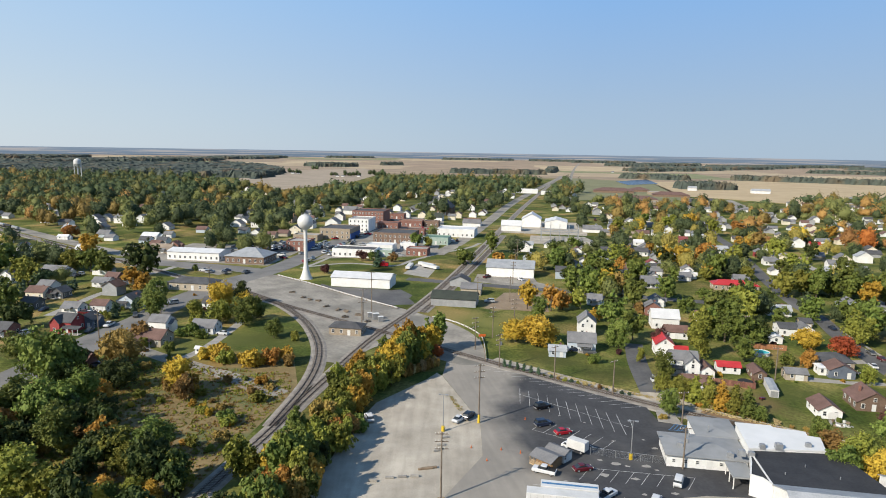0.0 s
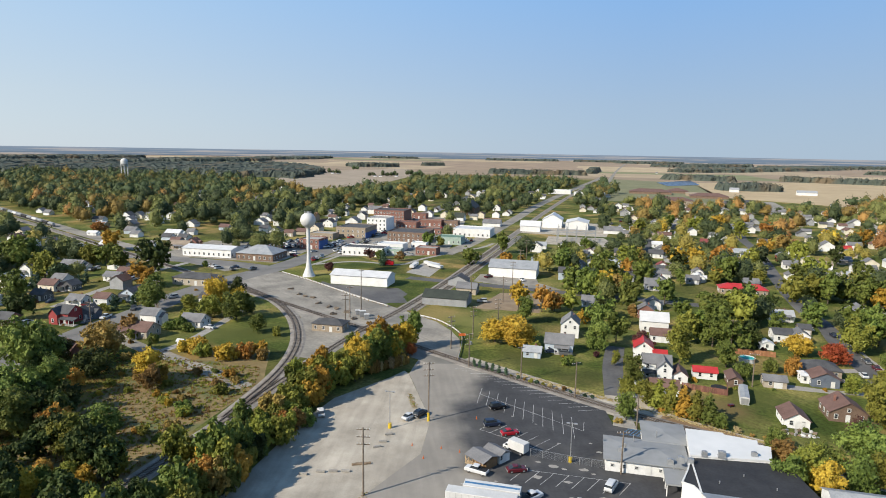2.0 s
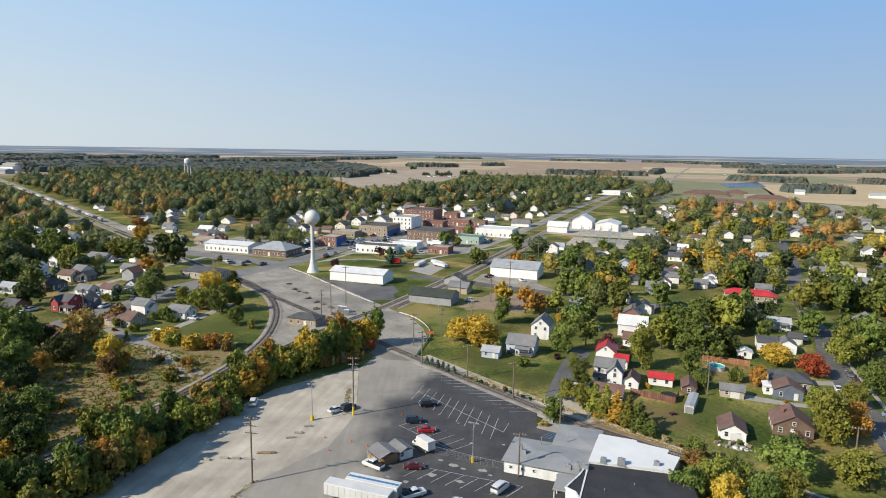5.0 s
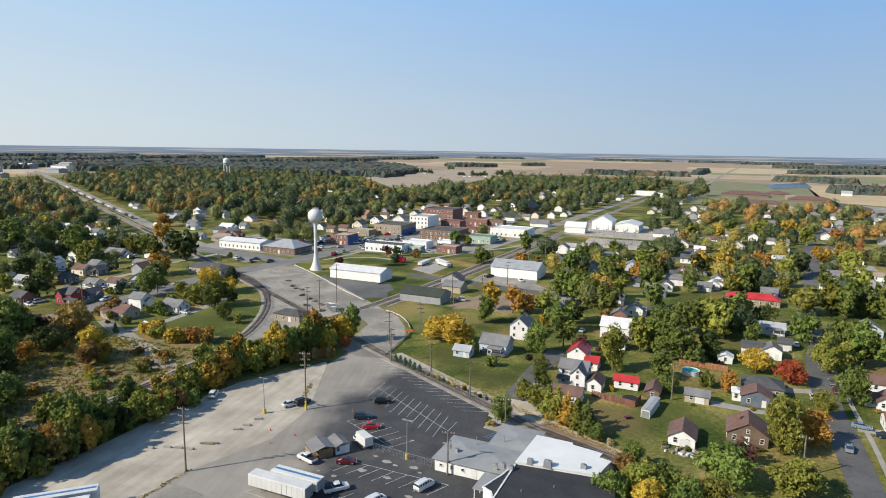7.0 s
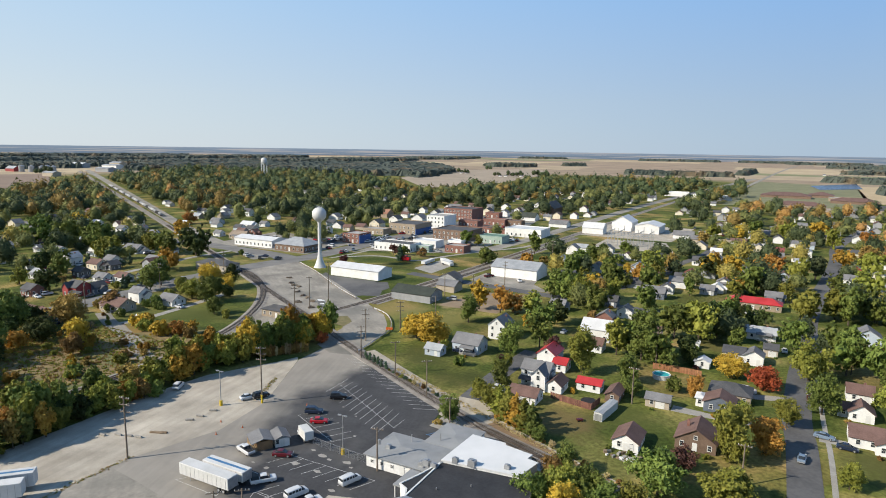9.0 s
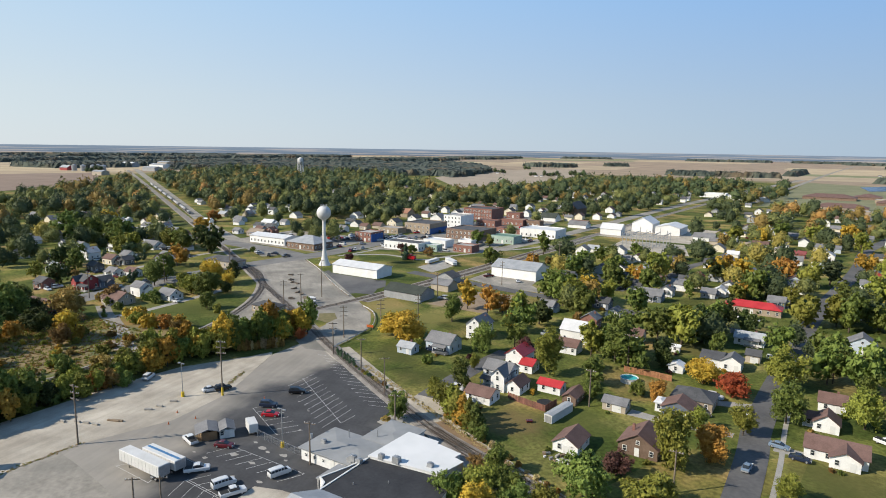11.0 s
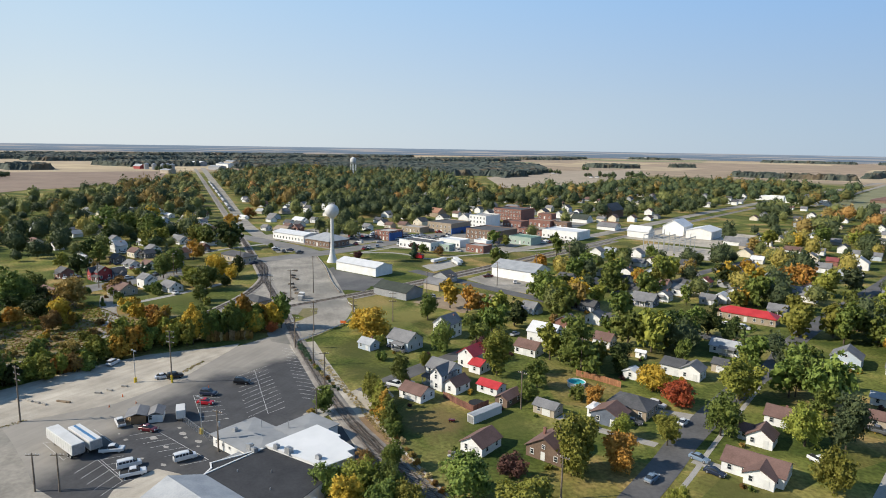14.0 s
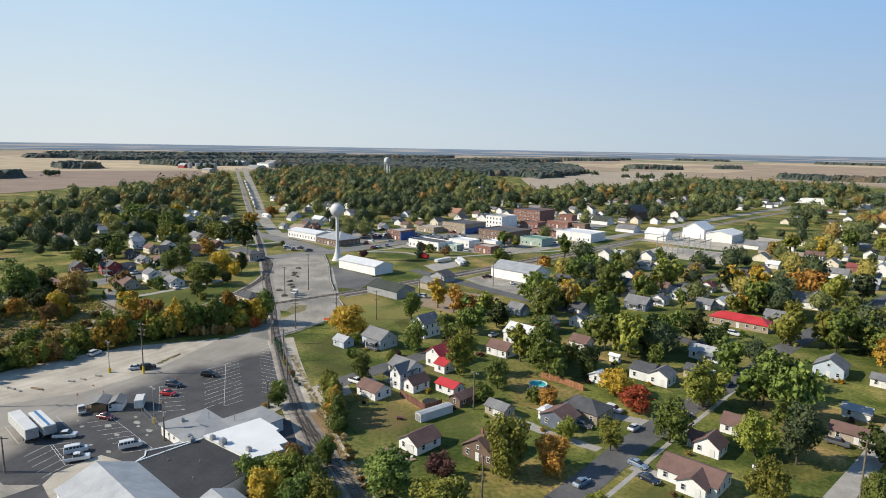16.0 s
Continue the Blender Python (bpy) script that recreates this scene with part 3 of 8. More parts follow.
# ---- trees ----
def crown_mesh(name, seed, lobes, leaves, leaf, shape, core=0.7):
    """A crown of unit radius with its foot at z = 0: leaf clumps on many lobes round a dark core. shape: round, oval, cone, column, brush."""
    rng = np.random.default_rng(seed)
    cs, rs = [], []
    for i in range(lobes):
        if shape in ("cone", "column"):
            h = (i + 0.5) / lobes
            prof = (1 - h) ** 0.8 if shape == "cone" else (0.9 - 0.5 * h ** 3)
            a = rng.uniform(0, 2 * np.pi)
            tall = 3.2 if shape == "cone" else 3.0
            cs.append((0.42 * prof * np.cos(a), 0.42 * prof * np.sin(a), 0.1 + tall * h))
            rs.append(0.16 + 0.62 * prof)
        else:
            v = rng.normal(size=3)
            v /= np.linalg.norm(v)
            tall = {"round": 0.86, "oval": 1.25, "brush": 0.55}[shape]
            k = rng.uniform(0.3, 0.8)
            cs.append((v[0] * k, v[1] * k, tall + v[2] * k * tall))
            rs.append(rng.uniform(0.22, 0.46) * (1.15 - 0.25 * k))
    cs, rs = np.array(cs), np.array(rs)
    # tufts on the lobes' outsides, leaves gathered round each tuft
    w = rs ** 2 / np.sum(rs ** 2)
    tufts = max(12, leaves // 11)
    own = rng.choice(len(rs), tufts, p=w)
    d = rng.normal(size=(tufts, 3)) + np.array([0, 0, 0.25])
    d /= np.linalg.norm(d, axis=1)[:, None]
    heart = cs[own] + d * rs[own][:, None] * rng.uniform(0.8, 1.22, (tufts, 1))
    pick = rng.choice(tufts, leaves)
    puff = rng.normal(size=(leaves, 3))
    pos = heart[pick] + puff * (0.07 if leaves > 300 else 0.11) * np.array([1, 1, 0.7])
    pos[:, 2] = np.maximum(pos[:, 2], 0.02)
    v = d[pick]
    nrm = v + rng.normal(size=(leaves, 3)) * 0.75 + np.array([0, 0, 0.3])
    nrm /= np.linalg.norm(nrm, axis=1)[:, None]
    t1 = np.cross(nrm, rng.normal(size=(leaves, 3)))
    t1 /= np.linalg.norm(t1, axis=1)[:, None]
    t2 = np.cross(nrm, t1)
    s = leaf * rng.uniform(0.6, 1.4, (leaves, 1))
    vert = np.stack([pos + t1 * s * 1.2, pos + t2 * s * 0.9 - t1 * s * 0.5, pos - t2 * s * 0.9 - t1 * s * 0.6], 1).reshape(-1, 3)
    verts = [tuple(p) for p in vert]
    faces = [(3 * i, 3 * i + 1, 3 * i + 2) for i in range(leaves)]
    for c, r in zip(cs, rs):
        b = bmesh.new()
        bmesh.ops.create_icosphere(b, subdivisions=1, radius=r * core, matrix=Matrix.Translation(c))
        base = len(verts)
        verts += [tuple(q.co + Vector(rng.normal(size=3) * 0.05 * r)) for q in b.verts]
        b.verts.index_update()
        faces += [tuple(base + q.index for q in f.verts) for f in b.faces]
        b.free()
    me = bpy.data.meshes.new(name)
    me.from_pydata(verts, [], faces)
    me.materials.append(LEAF["green"])
    return me


def trunk_mesh(name, seed, top, limbs):
    """A tapered trunk of unit height scale with limbs that fork into the crown."""
    rng = random.Random(seed)
    bm = bmesh.new()
    tube(bm, 0, 0, -0.05, 0.075, 0.045, top + 0.05, 8)
    for i in range(limbs):
        a = 2 * math.pi * i / limbs + rng.uniform(-0.4, 0.4)
        tilt = rng.uniform(0.4, 0.9)
        m = Matrix.Translation((0, 0, top * rng.uniform(0.7, 0.98))) @ Euler((0, tilt, a)).to_matrix().to_4x4()
        tube(bm, 0, 0, 0, 0.035, 0.012, rng.uniform(0.5, 0.9), 6, m)
    me = bpy.data.meshes.new(name)
    bm.to_mesh(me)
    bm.free()
    me.materials.append(BARK)
    return me


BANK = [crown_mesh("crown", 130 + i, 12, 2300, 0.088, "oval" if i % 2 else "round", 0.48) for i in range(4)]
NEAR = {"round": [crown_mesh("crown", 10 + i, 18, 5200, 0.054, "round", 0.6) for i in range(4)],
        "oval": [crown_mesh("crown", 20 + i, 20, 5600, 0.054, "oval", 0.6) for i in range(3)],
        "cone": [crown_mesh("crown", 30 + i, 14, 2600, 0.09, "cone") for i in range(2)],
        "column": [crown_mesh("crown", 40 + i, 9, 1100, 0.12, "column") for i in range(2)],
        "brush": [crown_mesh("crown", 50 + i, 10, 1500, 0.1, "brush", 0.45) for i in range(4)]}
FAR = {"round": [crown_mesh("crown", 60 + i, 13, 1400, 0.092, "round", 0.6) for i in range(4)],
       "oval": [crown_mesh("crown", 70 + i, 14, 1500, 0.092, "oval", 0.6) for i in range(3)],
       "cone": [crown_mesh("crown", 80, 8, 320, 0.18, "cone")],
       "brush": [crown_mesh("crown", 90 + i, 6, 400, 0.19, "brush") for i in range(2)]}
TRUNK = [trunk_mesh("trunk", 5 + i, 0.75, 4 + i) for i in range(3)]
TONE = {"deep": "deep green", "towngreen": "grey-green", "townolive": "olive-green turning", "towngold": "haze-muted golden", "townorange": "haze-muted orange", "green": "dark green", "olive": "olive-green turning", "gold": "golden-yellow autumn", "orange": "orange autumn", "red": "bright red autumn", "purple": "dark purple-leaved", "spruce": "dark green conifer", "rust": "rust-brown", "straw": "straw-coloured"}
TREE_RNG = random.Random(4)


def tree(x, y, r, tone="green", shape="round", tall=1.0, far=False, where="beside the houses", bank=False):
    """A tree whose crown has radius r; tall stretches its height."""
    g = TREE_RNG
    lift = {"round": 0.07, "oval": 0.07, "cone": 0.05, "column": 0.02, "brush": 0.0}[shape]
    kind = {"round": "round-crowned tree", "oval": "tall spreading tree", "cone": "conical spruce tree", "column": "clipped columnar evergreen", "brush": "low bushy shrub"}[shape]
    root = thing({"cone": "spruce", "column": "evergreen", "brush": "shrub"}.get(shape, "tree"), f"{TONE[tone]} {kind} {where}", "shrub" if shape in ("brush", "column") else "tree", pose(x, y, 0, 0, 0, g.uniform(0, 360)), "trees")
    if shape not in ("brush", "column"):
        s = r * (1.0 if shape != "cone" else 0.8)
        part("trunk", g.choice(TRUNK), None, root, m=Matrix.Diagonal((s * 0.8, s * 0.8, s * 0.95 * tall, 1)))
    mesh = g.choice(BANK if bank and shape in ("round", "oval") else (FAR if far else NEAR)[shape])
    wide = g.uniform(0.92, 1.1)
    ob = part("crown", mesh, None, root, m=Matrix.Translation((0, 0, lift * r * tall)) @ Matrix.Diagonal((r * wide, r / wide, r * tall, 1)))
    ob.material_slots[0].link = "OBJECT"
    ob.material_slots[0].material = LEAF[tone]
    return root


def pick_tone(g, mix):
    total = sum(w for _, w in mix)
    u = g.uniform(0, total)
    for tone, w in mix:
        u -= w
        if u <= 0:
            return tone
    return mix[0][0]


# ---- houses ----
def roof_mat(name, a, b):
    return ribbed(name, a, b, along="Z", step=0.18, rough=0.85, strength=0.15)


ROOF = {"grey": roof_mat("grey_shingles", (0.15, 0.15, 0.155), (0.24, 0.24, 0.245)), "dark": roof_mat("charcoal_shingles", (0.06, 0.062, 0.066), (0.11, 0.11, 0.115)),
        "brown": roof_mat("brown_shingles", (0.13, 0.075, 0.06), (0.2, 0.12, 0.1)), "red": ribbed("red_metal_roof", (0.42, 0.03, 0.03), (0.55, 0.05, 0.05), rough=0.4, step=0.4),
        "white": ribbed("white_metal_roof", (0.66, 0.67, 0.67), (0.8, 0.8, 0.8), rough=0.5, step=0.6), "tan": roof_mat("tan_shingles", (0.25, 0.2, 0.15), (0.36, 0.29, 0.22)),
        "steel": ribbed("grey_metal_roof", (0.31, 0.33, 0.345), (0.44, 0.455, 0.47), rough=0.6, step=0.5), "green": ribbed("green_roof", (0.1, 0.2, 0.15), (0.16, 0.28, 0.2), rough=0.6),
        "moss": roof_mat("mossy_dark_shingles", (0.035, 0.045, 0.036), (0.06, 0.07, 0.055)), "black": surface("black_roofing", (0.022, 0.023, 0.026), (0.045, 0.046, 0.05), size=4, rough=0.8), "terracotta": roof_mat("terracotta_shingles", (0.3, 0.15, 0.09), (0.42, 0.23, 0.15)), "maroon": roof_mat("maroon_metal", (0.2, 0.05, 0.05), (0.28, 0.08, 0.075)), "gravelroof": surface("gravel_roof", (0.3, 0.29, 0.27), (0.48, 0.46, 0.43), size=5, rough=0.95)}


def siding(name, a, b):
    return ribbed(name, a, b, along="Z", step=0.22, rough=0.7, strength=0.35)


WALL = {"white": siding("white_siding", (0.76, 0.76, 0.74), (0.92, 0.92, 0.9)), "cream": siding("cream_siding", (0.7, 0.63, 0.48), (0.84, 0.77, 0.62)), "grey": siding("grey_siding", (0.3, 0.31, 0.32), (0.42, 0.43, 0.44)),
        "blue": siding("blue_grey_siding", (0.1, 0.12, 0.16), (0.16, 0.19, 0.24)), "paleblue": siding("pale_blue_siding", (0.42, 0.5, 0.58), (0.55, 0.62, 0.7)), "redbrick": surface("red_brick", (0.2, 0.092, 0.072), (0.32, 0.16, 0.125), size=1.2, rough=0.9, bump=0.3, fine=10),
        "brownbrick": surface("brown_brick", (0.17, 0.11, 0.08), (0.28, 0.19, 0.14), size=1.2, rough=0.9, bump=0.3, fine=10), "tanbrick": surface("tan_brick", (0.3, 0.24, 0.17), (0.44, 0.36, 0.27), size=1.2, rough=0.9, bump=0.3, fine=10),
        "red": siding("red_siding", (0.3, 0.04, 0.04), (0.42, 0.07, 0.07)), "tan": siding("tan_siding", (0.4, 0.34, 0.26), (0.52, 0.45, 0.36)), "dark": siding("dark_siding", (0.07, 0.075, 0.08), (0.13, 0.135, 0.14)), "brown": siding("brown_siding", (0.14, 0.09, 0.06), (0.22, 0.15, 0.11)),
        "bluepaint": siding("bright_blue_paint", (0.04, 0.1, 0.3), (0.06, 0.15, 0.4)), "green": siding("pale_green_siding", (0.3, 0.4, 0.34), (0.42, 0.52, 0.45))}
_win = {}


def window_meshes(w, h):
    key = (round(w, 2), round(h, 2))
    if key not in _win:
        bm = bmesh.new()
        for x, z, sx, sz in ((-w / 2, 0, 0.12, h), (w / 2, 0, 0.12, h), (0, -0.06, w + 0.2, 0.12), (0, h - 0.06, w + 0.12, 0.12), (0, h / 2 - 0.03, w, 0.06)):
            box(bm, x, 0, z, sx, 0.14, sz)
        f = bpy.data.meshes.new("window")
        bm.to_mesh(f)
        bm.free()
        f.materials.append(TRIM)
        bm = box(bmesh.new(), 0, 0, 0.03, w - 0.1, 0.05, h - 0.06)
        p = bpy.data.meshes.new("pane")
        bm.to_mesh(p)
        bm.free()
        p.materials.append(GLASS)
        _win[key] = (f, p)
    return _win[key]


def window(root, m, w=0.95, h=1.35):
    f, p = window_meshes(w, h)
    ob = part("window", f, None, root, m=m)
    part("pane", p, None, ob)
    return ob


_door = {}


def door(root, m, w=0.95, h=2.05, tone=None):
    key = (w, h)
    if key not in _door:
        bm = box(bmesh.new(), 0, 0, 0, w, 0.1, h)
        box(bm, 0, 0.02, h, w + 0.24, 0.12, 0.12)
        for s in (-1, 1):
            box(bm, s * (w / 2 + 0.06), 0.02, 0, 0.12, 0.12, h)
        me = bpy.data.meshes.new("door")
        bm.to_mesh(me)
        bm.free()
        me.materials.append(TRIM)
        _door[key] = me
    return part("door", _door[key], None, root, m=m)


def gable_body(bm, w, d, h, rise, axis):
    x, y = w / 2, d / 2
    if axis == "x":
        v = [(-x, -y, 0), (x, -y, 0), (x, y, 0), (-x, y, 0), (-x, -y, h), (x, -y, h), (x, y, h), (-x, y, h), (-x, 0, h + rise), (x, 0, h + rise)]
        f = [(0, 1, 5, 4), (2, 3, 7, 6), (1, 2, 6, 9, 5), (3, 0, 4, 8, 7), (0, 3, 2, 1), (4, 5, 9, 8), (6, 7, 8, 9)]
    else:
        v = [(-x, -y, 0), (x, -y, 0), (x, y, 0), (-x, y, 0), (-x, -y, h), (x, -y, h), (x, y, h), (-x, y, h), (0, -y, h + rise), (0, y, h + rise)]
        f = [(1, 2, 6, 5), (3, 0, 4, 7), (0, 1, 5, 8, 4), (2, 3, 7, 9, 6), (0, 3, 2, 1), (5, 6, 9, 8), (7, 4, 8, 9)]
    return solid(bm, v, f)


def gable_roof(bm, w, d, h, rise, axis, over=0.4, t=0.16):
    """Two sloped plates with overhang; the ridge runs along axis."""
    if axis == "y":
        w, d = d, w
    x, y = w / 2 + over, d / 2
    k = rise / y
    ye, ze, zr = y + over, h - over * k + 0.17, h + rise + 0.17
    quads = [((-x, -ye, ze), (x, -ye, ze), (x, 0, zr), (-x, 0, zr)), ((x, ye, ze), (-x, ye, ze), (-x, 0, zr), (x, 0, zr))]
    for q in quads:
        if axis == "y":
            q = [(-b, a, c) for a, b, c in q]
        slab(*q, t, bm)
    return bm


def hip_roof(bm, w, d, h, rise, over=0.45, t=0.16):
    x, y = w / 2 + over, d / 2 + over
    r = max(0.0, x - y) if x >= y else 0.0
    s = max(0.0, y - x) if y > x else 0.0
    v = [(-x, -y, h), (x, -y, h), (x, y, h), (-x, y, h), (-x, -y, h + t), (x, -y, h + t), (x, y, h + t), (-x, y, h + t), (-r, -s, h + rise + t), (r + 0.01, s + 0.01, h + rise + t)]
    if x >= y:
        f = [(4, 5, 9, 8), (6, 7, 8, 9), (5, 6, 9), (7, 4, 8)]
    else:
        f = [(5, 6, 9, 8), (7, 4, 8, 9), (4, 5, 8), (6, 7, 9)]
    return solid(bm, v, f + [(0, 3, 2, 1), (0, 1, 5, 4), (1, 2, 6, 5), (2, 3, 7, 6), (3, 0, 4, 7)])


def wing(root, x, y, w, d, h, wall, roof, form="gable", axis="x", rise=None, windows=True, storeys=1, over=0.4, garage=False, label=""):
    """One block of a building in its root's frame: wall, roof and windows."""
    g = random.Random(int(x * 31 + y * 17 + w * 7 + d))
    if rise is None:
        rise = 0.32 * (d if axis == "x" else w) if form == "gable" else 0.28 * min(w, d)
    base = Matrix.Translation((x, y, 0))
    bm = bmesh.new()
    if form == "gable":
        gable_body(bm, w, d, h, rise, axis)
    else:
        box(bm, 0, 0, 0, w, d, h)
    part("wall", bm, WALL[wall] if isinstance(wall, str) else wall, root, m=base)
    bm = bmesh.new()
    if form == "gable":
        gable_roof(bm, w, d, h, rise, axis, over)
    elif form == "hip":
        hip_roof(bm, w, d, h, rise, over)
    else:
        box(bm, 0, 0, h, w - 0.5, d - 0.5, 0.06)
    part("roof", bm, ROOF[roof] if isinstance(roof, str) else roof, root, m=base)
    if form == "flat":
        bm = bmesh.new()
        for px, py, sx, sy in ((0, -d / 2 + 0.12, w + 0.06, 0.3), (0, d / 2 - 0.12, w + 0.06, 0.3), (-w / 2 + 0.12, 0, 0.3, d - 0.36), (w / 2 - 0.12, 0, 0.3, d - 0.36)):
            box(bm, px, py, h + 0.003, sx, sy, 0.5)
        part("parapet", bm, WALL[wall] if isinstance(wall, str) else wall, root, m=base)
    if windows:
        for s in range(storeys):
            z = 0.95 + s * 2.75
            if z + 1.4 > h + 0.25:
                break
            for side, length in (("s", w), ("e", d), ("w", d)) if windows is True else (("s", w),):
                n = max(1, int(length / (2.9 if storeys < 3 else 2.4)))
                for i in range(n):
                    u = -length / 2 + length * (i + 0.5) / n + g.uniform(-0.15, 0.15)
                    if side == "s" and s == 0 and i == n // 2 and not garage and n > 1:
                        door(root, base @ pose(u, -d / 2 - 0.03, 0.12))
                        continue
                    mm = pose(u, -d / 2 - 0.03, z) if side == "s" else pose(w / 2 + 0.03, u, z, 0, 0, 90) if side == "e" else pose(-w / 2 - 0.03, u, z, 0, 0, -90)
                    window(root, base @ mm)
        if form == "gable" and rise > 2.2:
            if axis == "y":
                window(root, base @ pose(0, -d / 2 - 0.03, h + 0.3), 0.8, 1.0)
            else:
                window(root, base @ pose(w / 2 + 0.03, 0, h + 0.3, 0, 0, 90), 0.8, 1.0)
    return root


_gdoor = {}


def garage_door(root, m, w=2.6, h=2.1):
    if (w, h) not in _gdoor:
        bm = bmesh.new()
        for i in range(4):
            box(bm, 0, 0, i * h / 4 + 0.01, w, 0.08, h / 4 - 0.03)
        box(bm, 0, 0.03, 0, w + 0.02, 0.05, h)
        me = bpy.data.meshes.new("garage_door")
        bm.to_mesh(me)
        bm.free()
        me.materials.append(TRIM)
        _gdoor[(w, h)] = me
    return part("garage_door", _gdoor[(w, h)], None, root, m=m)


def porch(root, x, y, w, d, h=2.5, roof="grey"):
    """A porch with a floor, posts and a low roof, its back along y."""
    bm = box(bmesh.new(), x, y - d / 2, 0, w, d, 0.3)
    part("porch_floor", bm, CONCRETE, root)
    n = max(2, int(w / 2.2) + 1)
    for i in range(n):
        u = x - w / 2 + 0.15 + (w - 0.3) * i / (n - 1)
        part("post", box(bmesh.new(), u, y - d + 0.12, 0.3, 0.16, 0.16, h - 0.3), TRIM, root)
    bm = bmesh.new()
    slab((x - w / 2 - 0.25, y - d - 0.25, h + 0.1), (x + w / 2 + 0.25, y - d - 0.25, h + 0.1), (x + w / 2 + 0.25, y - 0.01, h + 0.75), (x - w / 2 - 0.25, y - 0.01, h + 0.75), 0.14, bm)
    part("porch_roof", bm, ROOF[roof], root)


def chimney(root, x, y, z, h=1.6):
    bm = box(bmesh.new(), x, y, z, 0.6, 0.6, h)
    box(bm, x, y, z + h, 0.72, 0.72, 0.12)
    tube(bm, x, y, z + h + 0.12, 0.12, 0.1, 0.25, 8)
    part("chimney", bm, WALL["redbrick"], root)


HOUSE_WORDS = {"white": "white-sided", "cream": "cream-sided", "grey": "grey-sided", "blue": "blue-grey", "paleblue": "pale blue", "redbrick": "red brick", "brownbrick": "brown brick", "tanbrick": "tan brick", "red": "red-painted", "tan": "tan-sided", "dark": "dark-sided", "brown": "brown-sided", "bluepaint": "bright blue", "green": "pale green"}
ROOF_WORDS = {"grey": "grey shingle", "dark": "charcoal shingle", "brown": "brown shingle", "red": "red metal", "white": "white metal", "tan": "tan shingle", "steel": "grey metal", "green": "green", "moss": "mossy dark", "black": "black flat", "gravelroof": "pale flat", "terracotta": "terracotta", "maroon": "maroon"}


PLACED = []


def house(x0, y0, w, d, h=2.9, wall="white", roof="grey", form="gable", axis="x", storeys=1, turn=0, kind="house", rise=None, windows=True, what="", **more):
    """A building by the south-west corner of its plan, its width and depth."""
    PLACED.append((x0 + w / 2, y0 + d / 2, 0.62 * max(w, d)))
    label = what or f"{HOUSE_WORDS[wall]} {kind} with a {ROOF_WORDS[roof]} roof on a lawn"
    root = thing(kind.replace(" ", "_"), label, kind, pose(x0 + w / 2, y0 + d / 2, 0, 0, 0, turn), kind + "s of the town")
    if kind in ("house", "garage", "shed", "mobile home", "depot", "barn"):
        resize(root, 0.87)
    wing(root, 0, 0, w, d, h, wall, roof, form, axis, rise, "front" if windows and y0 > 370 else windows, storeys, garage=kind in ("garage", "shed", "warehouse"), **more)
    if kind == "garage":
        garage_door(root, pose(w * 0.12, -d / 2 - 0.03, 0.02))
    return root


def add_wing(root, w0, d0, x, y, w, d, h, **kw):
    """A second block, placed from the root's south-west corner."""
    wing(root, -w0 / 2 + x + w / 2, -d0 / 2 + y + d / 2, w, d, h, kw.pop("wall"), kw.pop("roof"), **kw)


def settle(rows, where, seed):
    """Houses by the middle of their plan, with porches and chimneys here and there."""
    g = random.Random(seed)
    for x, y, w, d, h, wall, roof, axis, storeys in rows:
        small = h < 2.4 and w < 6
        kind = "shed" if small else "shop" if axis == "flat" else "house"
        what = f"{HOUSE_WORDS[wall]} {kind} with a {ROOF_WORDS[roof]} roof {where}"
        r = house(x - w / 2, y - d / 2, w, d, h, wall, roof, form="flat" if axis == "flat" else "gable", axis="y" if axis == "y" else "x", storeys=storeys, kind=kind, what=what, windows=False if y > 470 and axis != "flat" else True)
        if small or axis == "flat":
            continue
        if g.random() < 0.4 and y < 400:
            porch(r, g.uniform(-0.15, 0.15) * w, -d / 2, 0.5 * w, 1.6, roof=roof if roof in ("grey", "dark", "brown") else "grey")
        if g.random() < 0.45 and y < 450:
            chimney(r, 0.18 * w, 0.12 * d, h + 0.15 * min(w, d), 1.3)
        if g.random() < 0.35 and y < 450 and w > 6.5:
            add_wing(r, w, d, w * 0.55, d * 0.3, w * 0.62, d * 0.62, h * 0.8, wall=wall, roof=roof, axis="x", windows="front")


# -- east side, near the lots --
r = house(15.6, 231, 7.0, 9, 5.6, "white", "grey", axis="y", storeys=2, rise=3.0)
chimney(r, 1.0, 2.5, 6.5)
r = house(41, 197, 9, 7, 5.4, "white", "grey", axis="x", storeys=2, rise=2.2)
add_wing(r, 9, 7, 4.4, -3.2, 4.6, 7, 5.2, wall="white", roof="grey", axis="y", rise=2.3, storeys=2)
add_wing(r, 9, 7, 9.0, -2.4, 5.0, 7, 2.7, wall="white", roof="brown", axis="y", rise=1.9)
porch(r, -2.6, -3.5, 4.0, 2.0, roof="dark")
house(42.5, 184.5, 8.5, 6.5, 2.5, "white", "brown", kind="garage", rise=1.8)
r = house(39.5, 213.5, 6.5, 9, 4.6, "white", "red", axis="y", rise=2.4)
add_wing(r, 6.5, 9, 6.5, -2.5, 4.5, 6, 2.8, wall="white", roof="red", axis="x", rise=1.5)
house(55.6, 201, 7.4, 5, 2.5, "white", "red", kind="shed", rise=1.2)
house(64.6, 196.5, 4.2, 8, 2.4, "brown", "brown", kind="shed", axis="y", rise=1.2)
house(74.2, 199, 6.8, 5, 2.4, "tan", "grey", kind="garage", rise=1.3, axis="x")
r = house(72.8, 171, 6.6, 8.5, 2.5, "white", "brown", kind="garage", axis="y", rise=2.0)
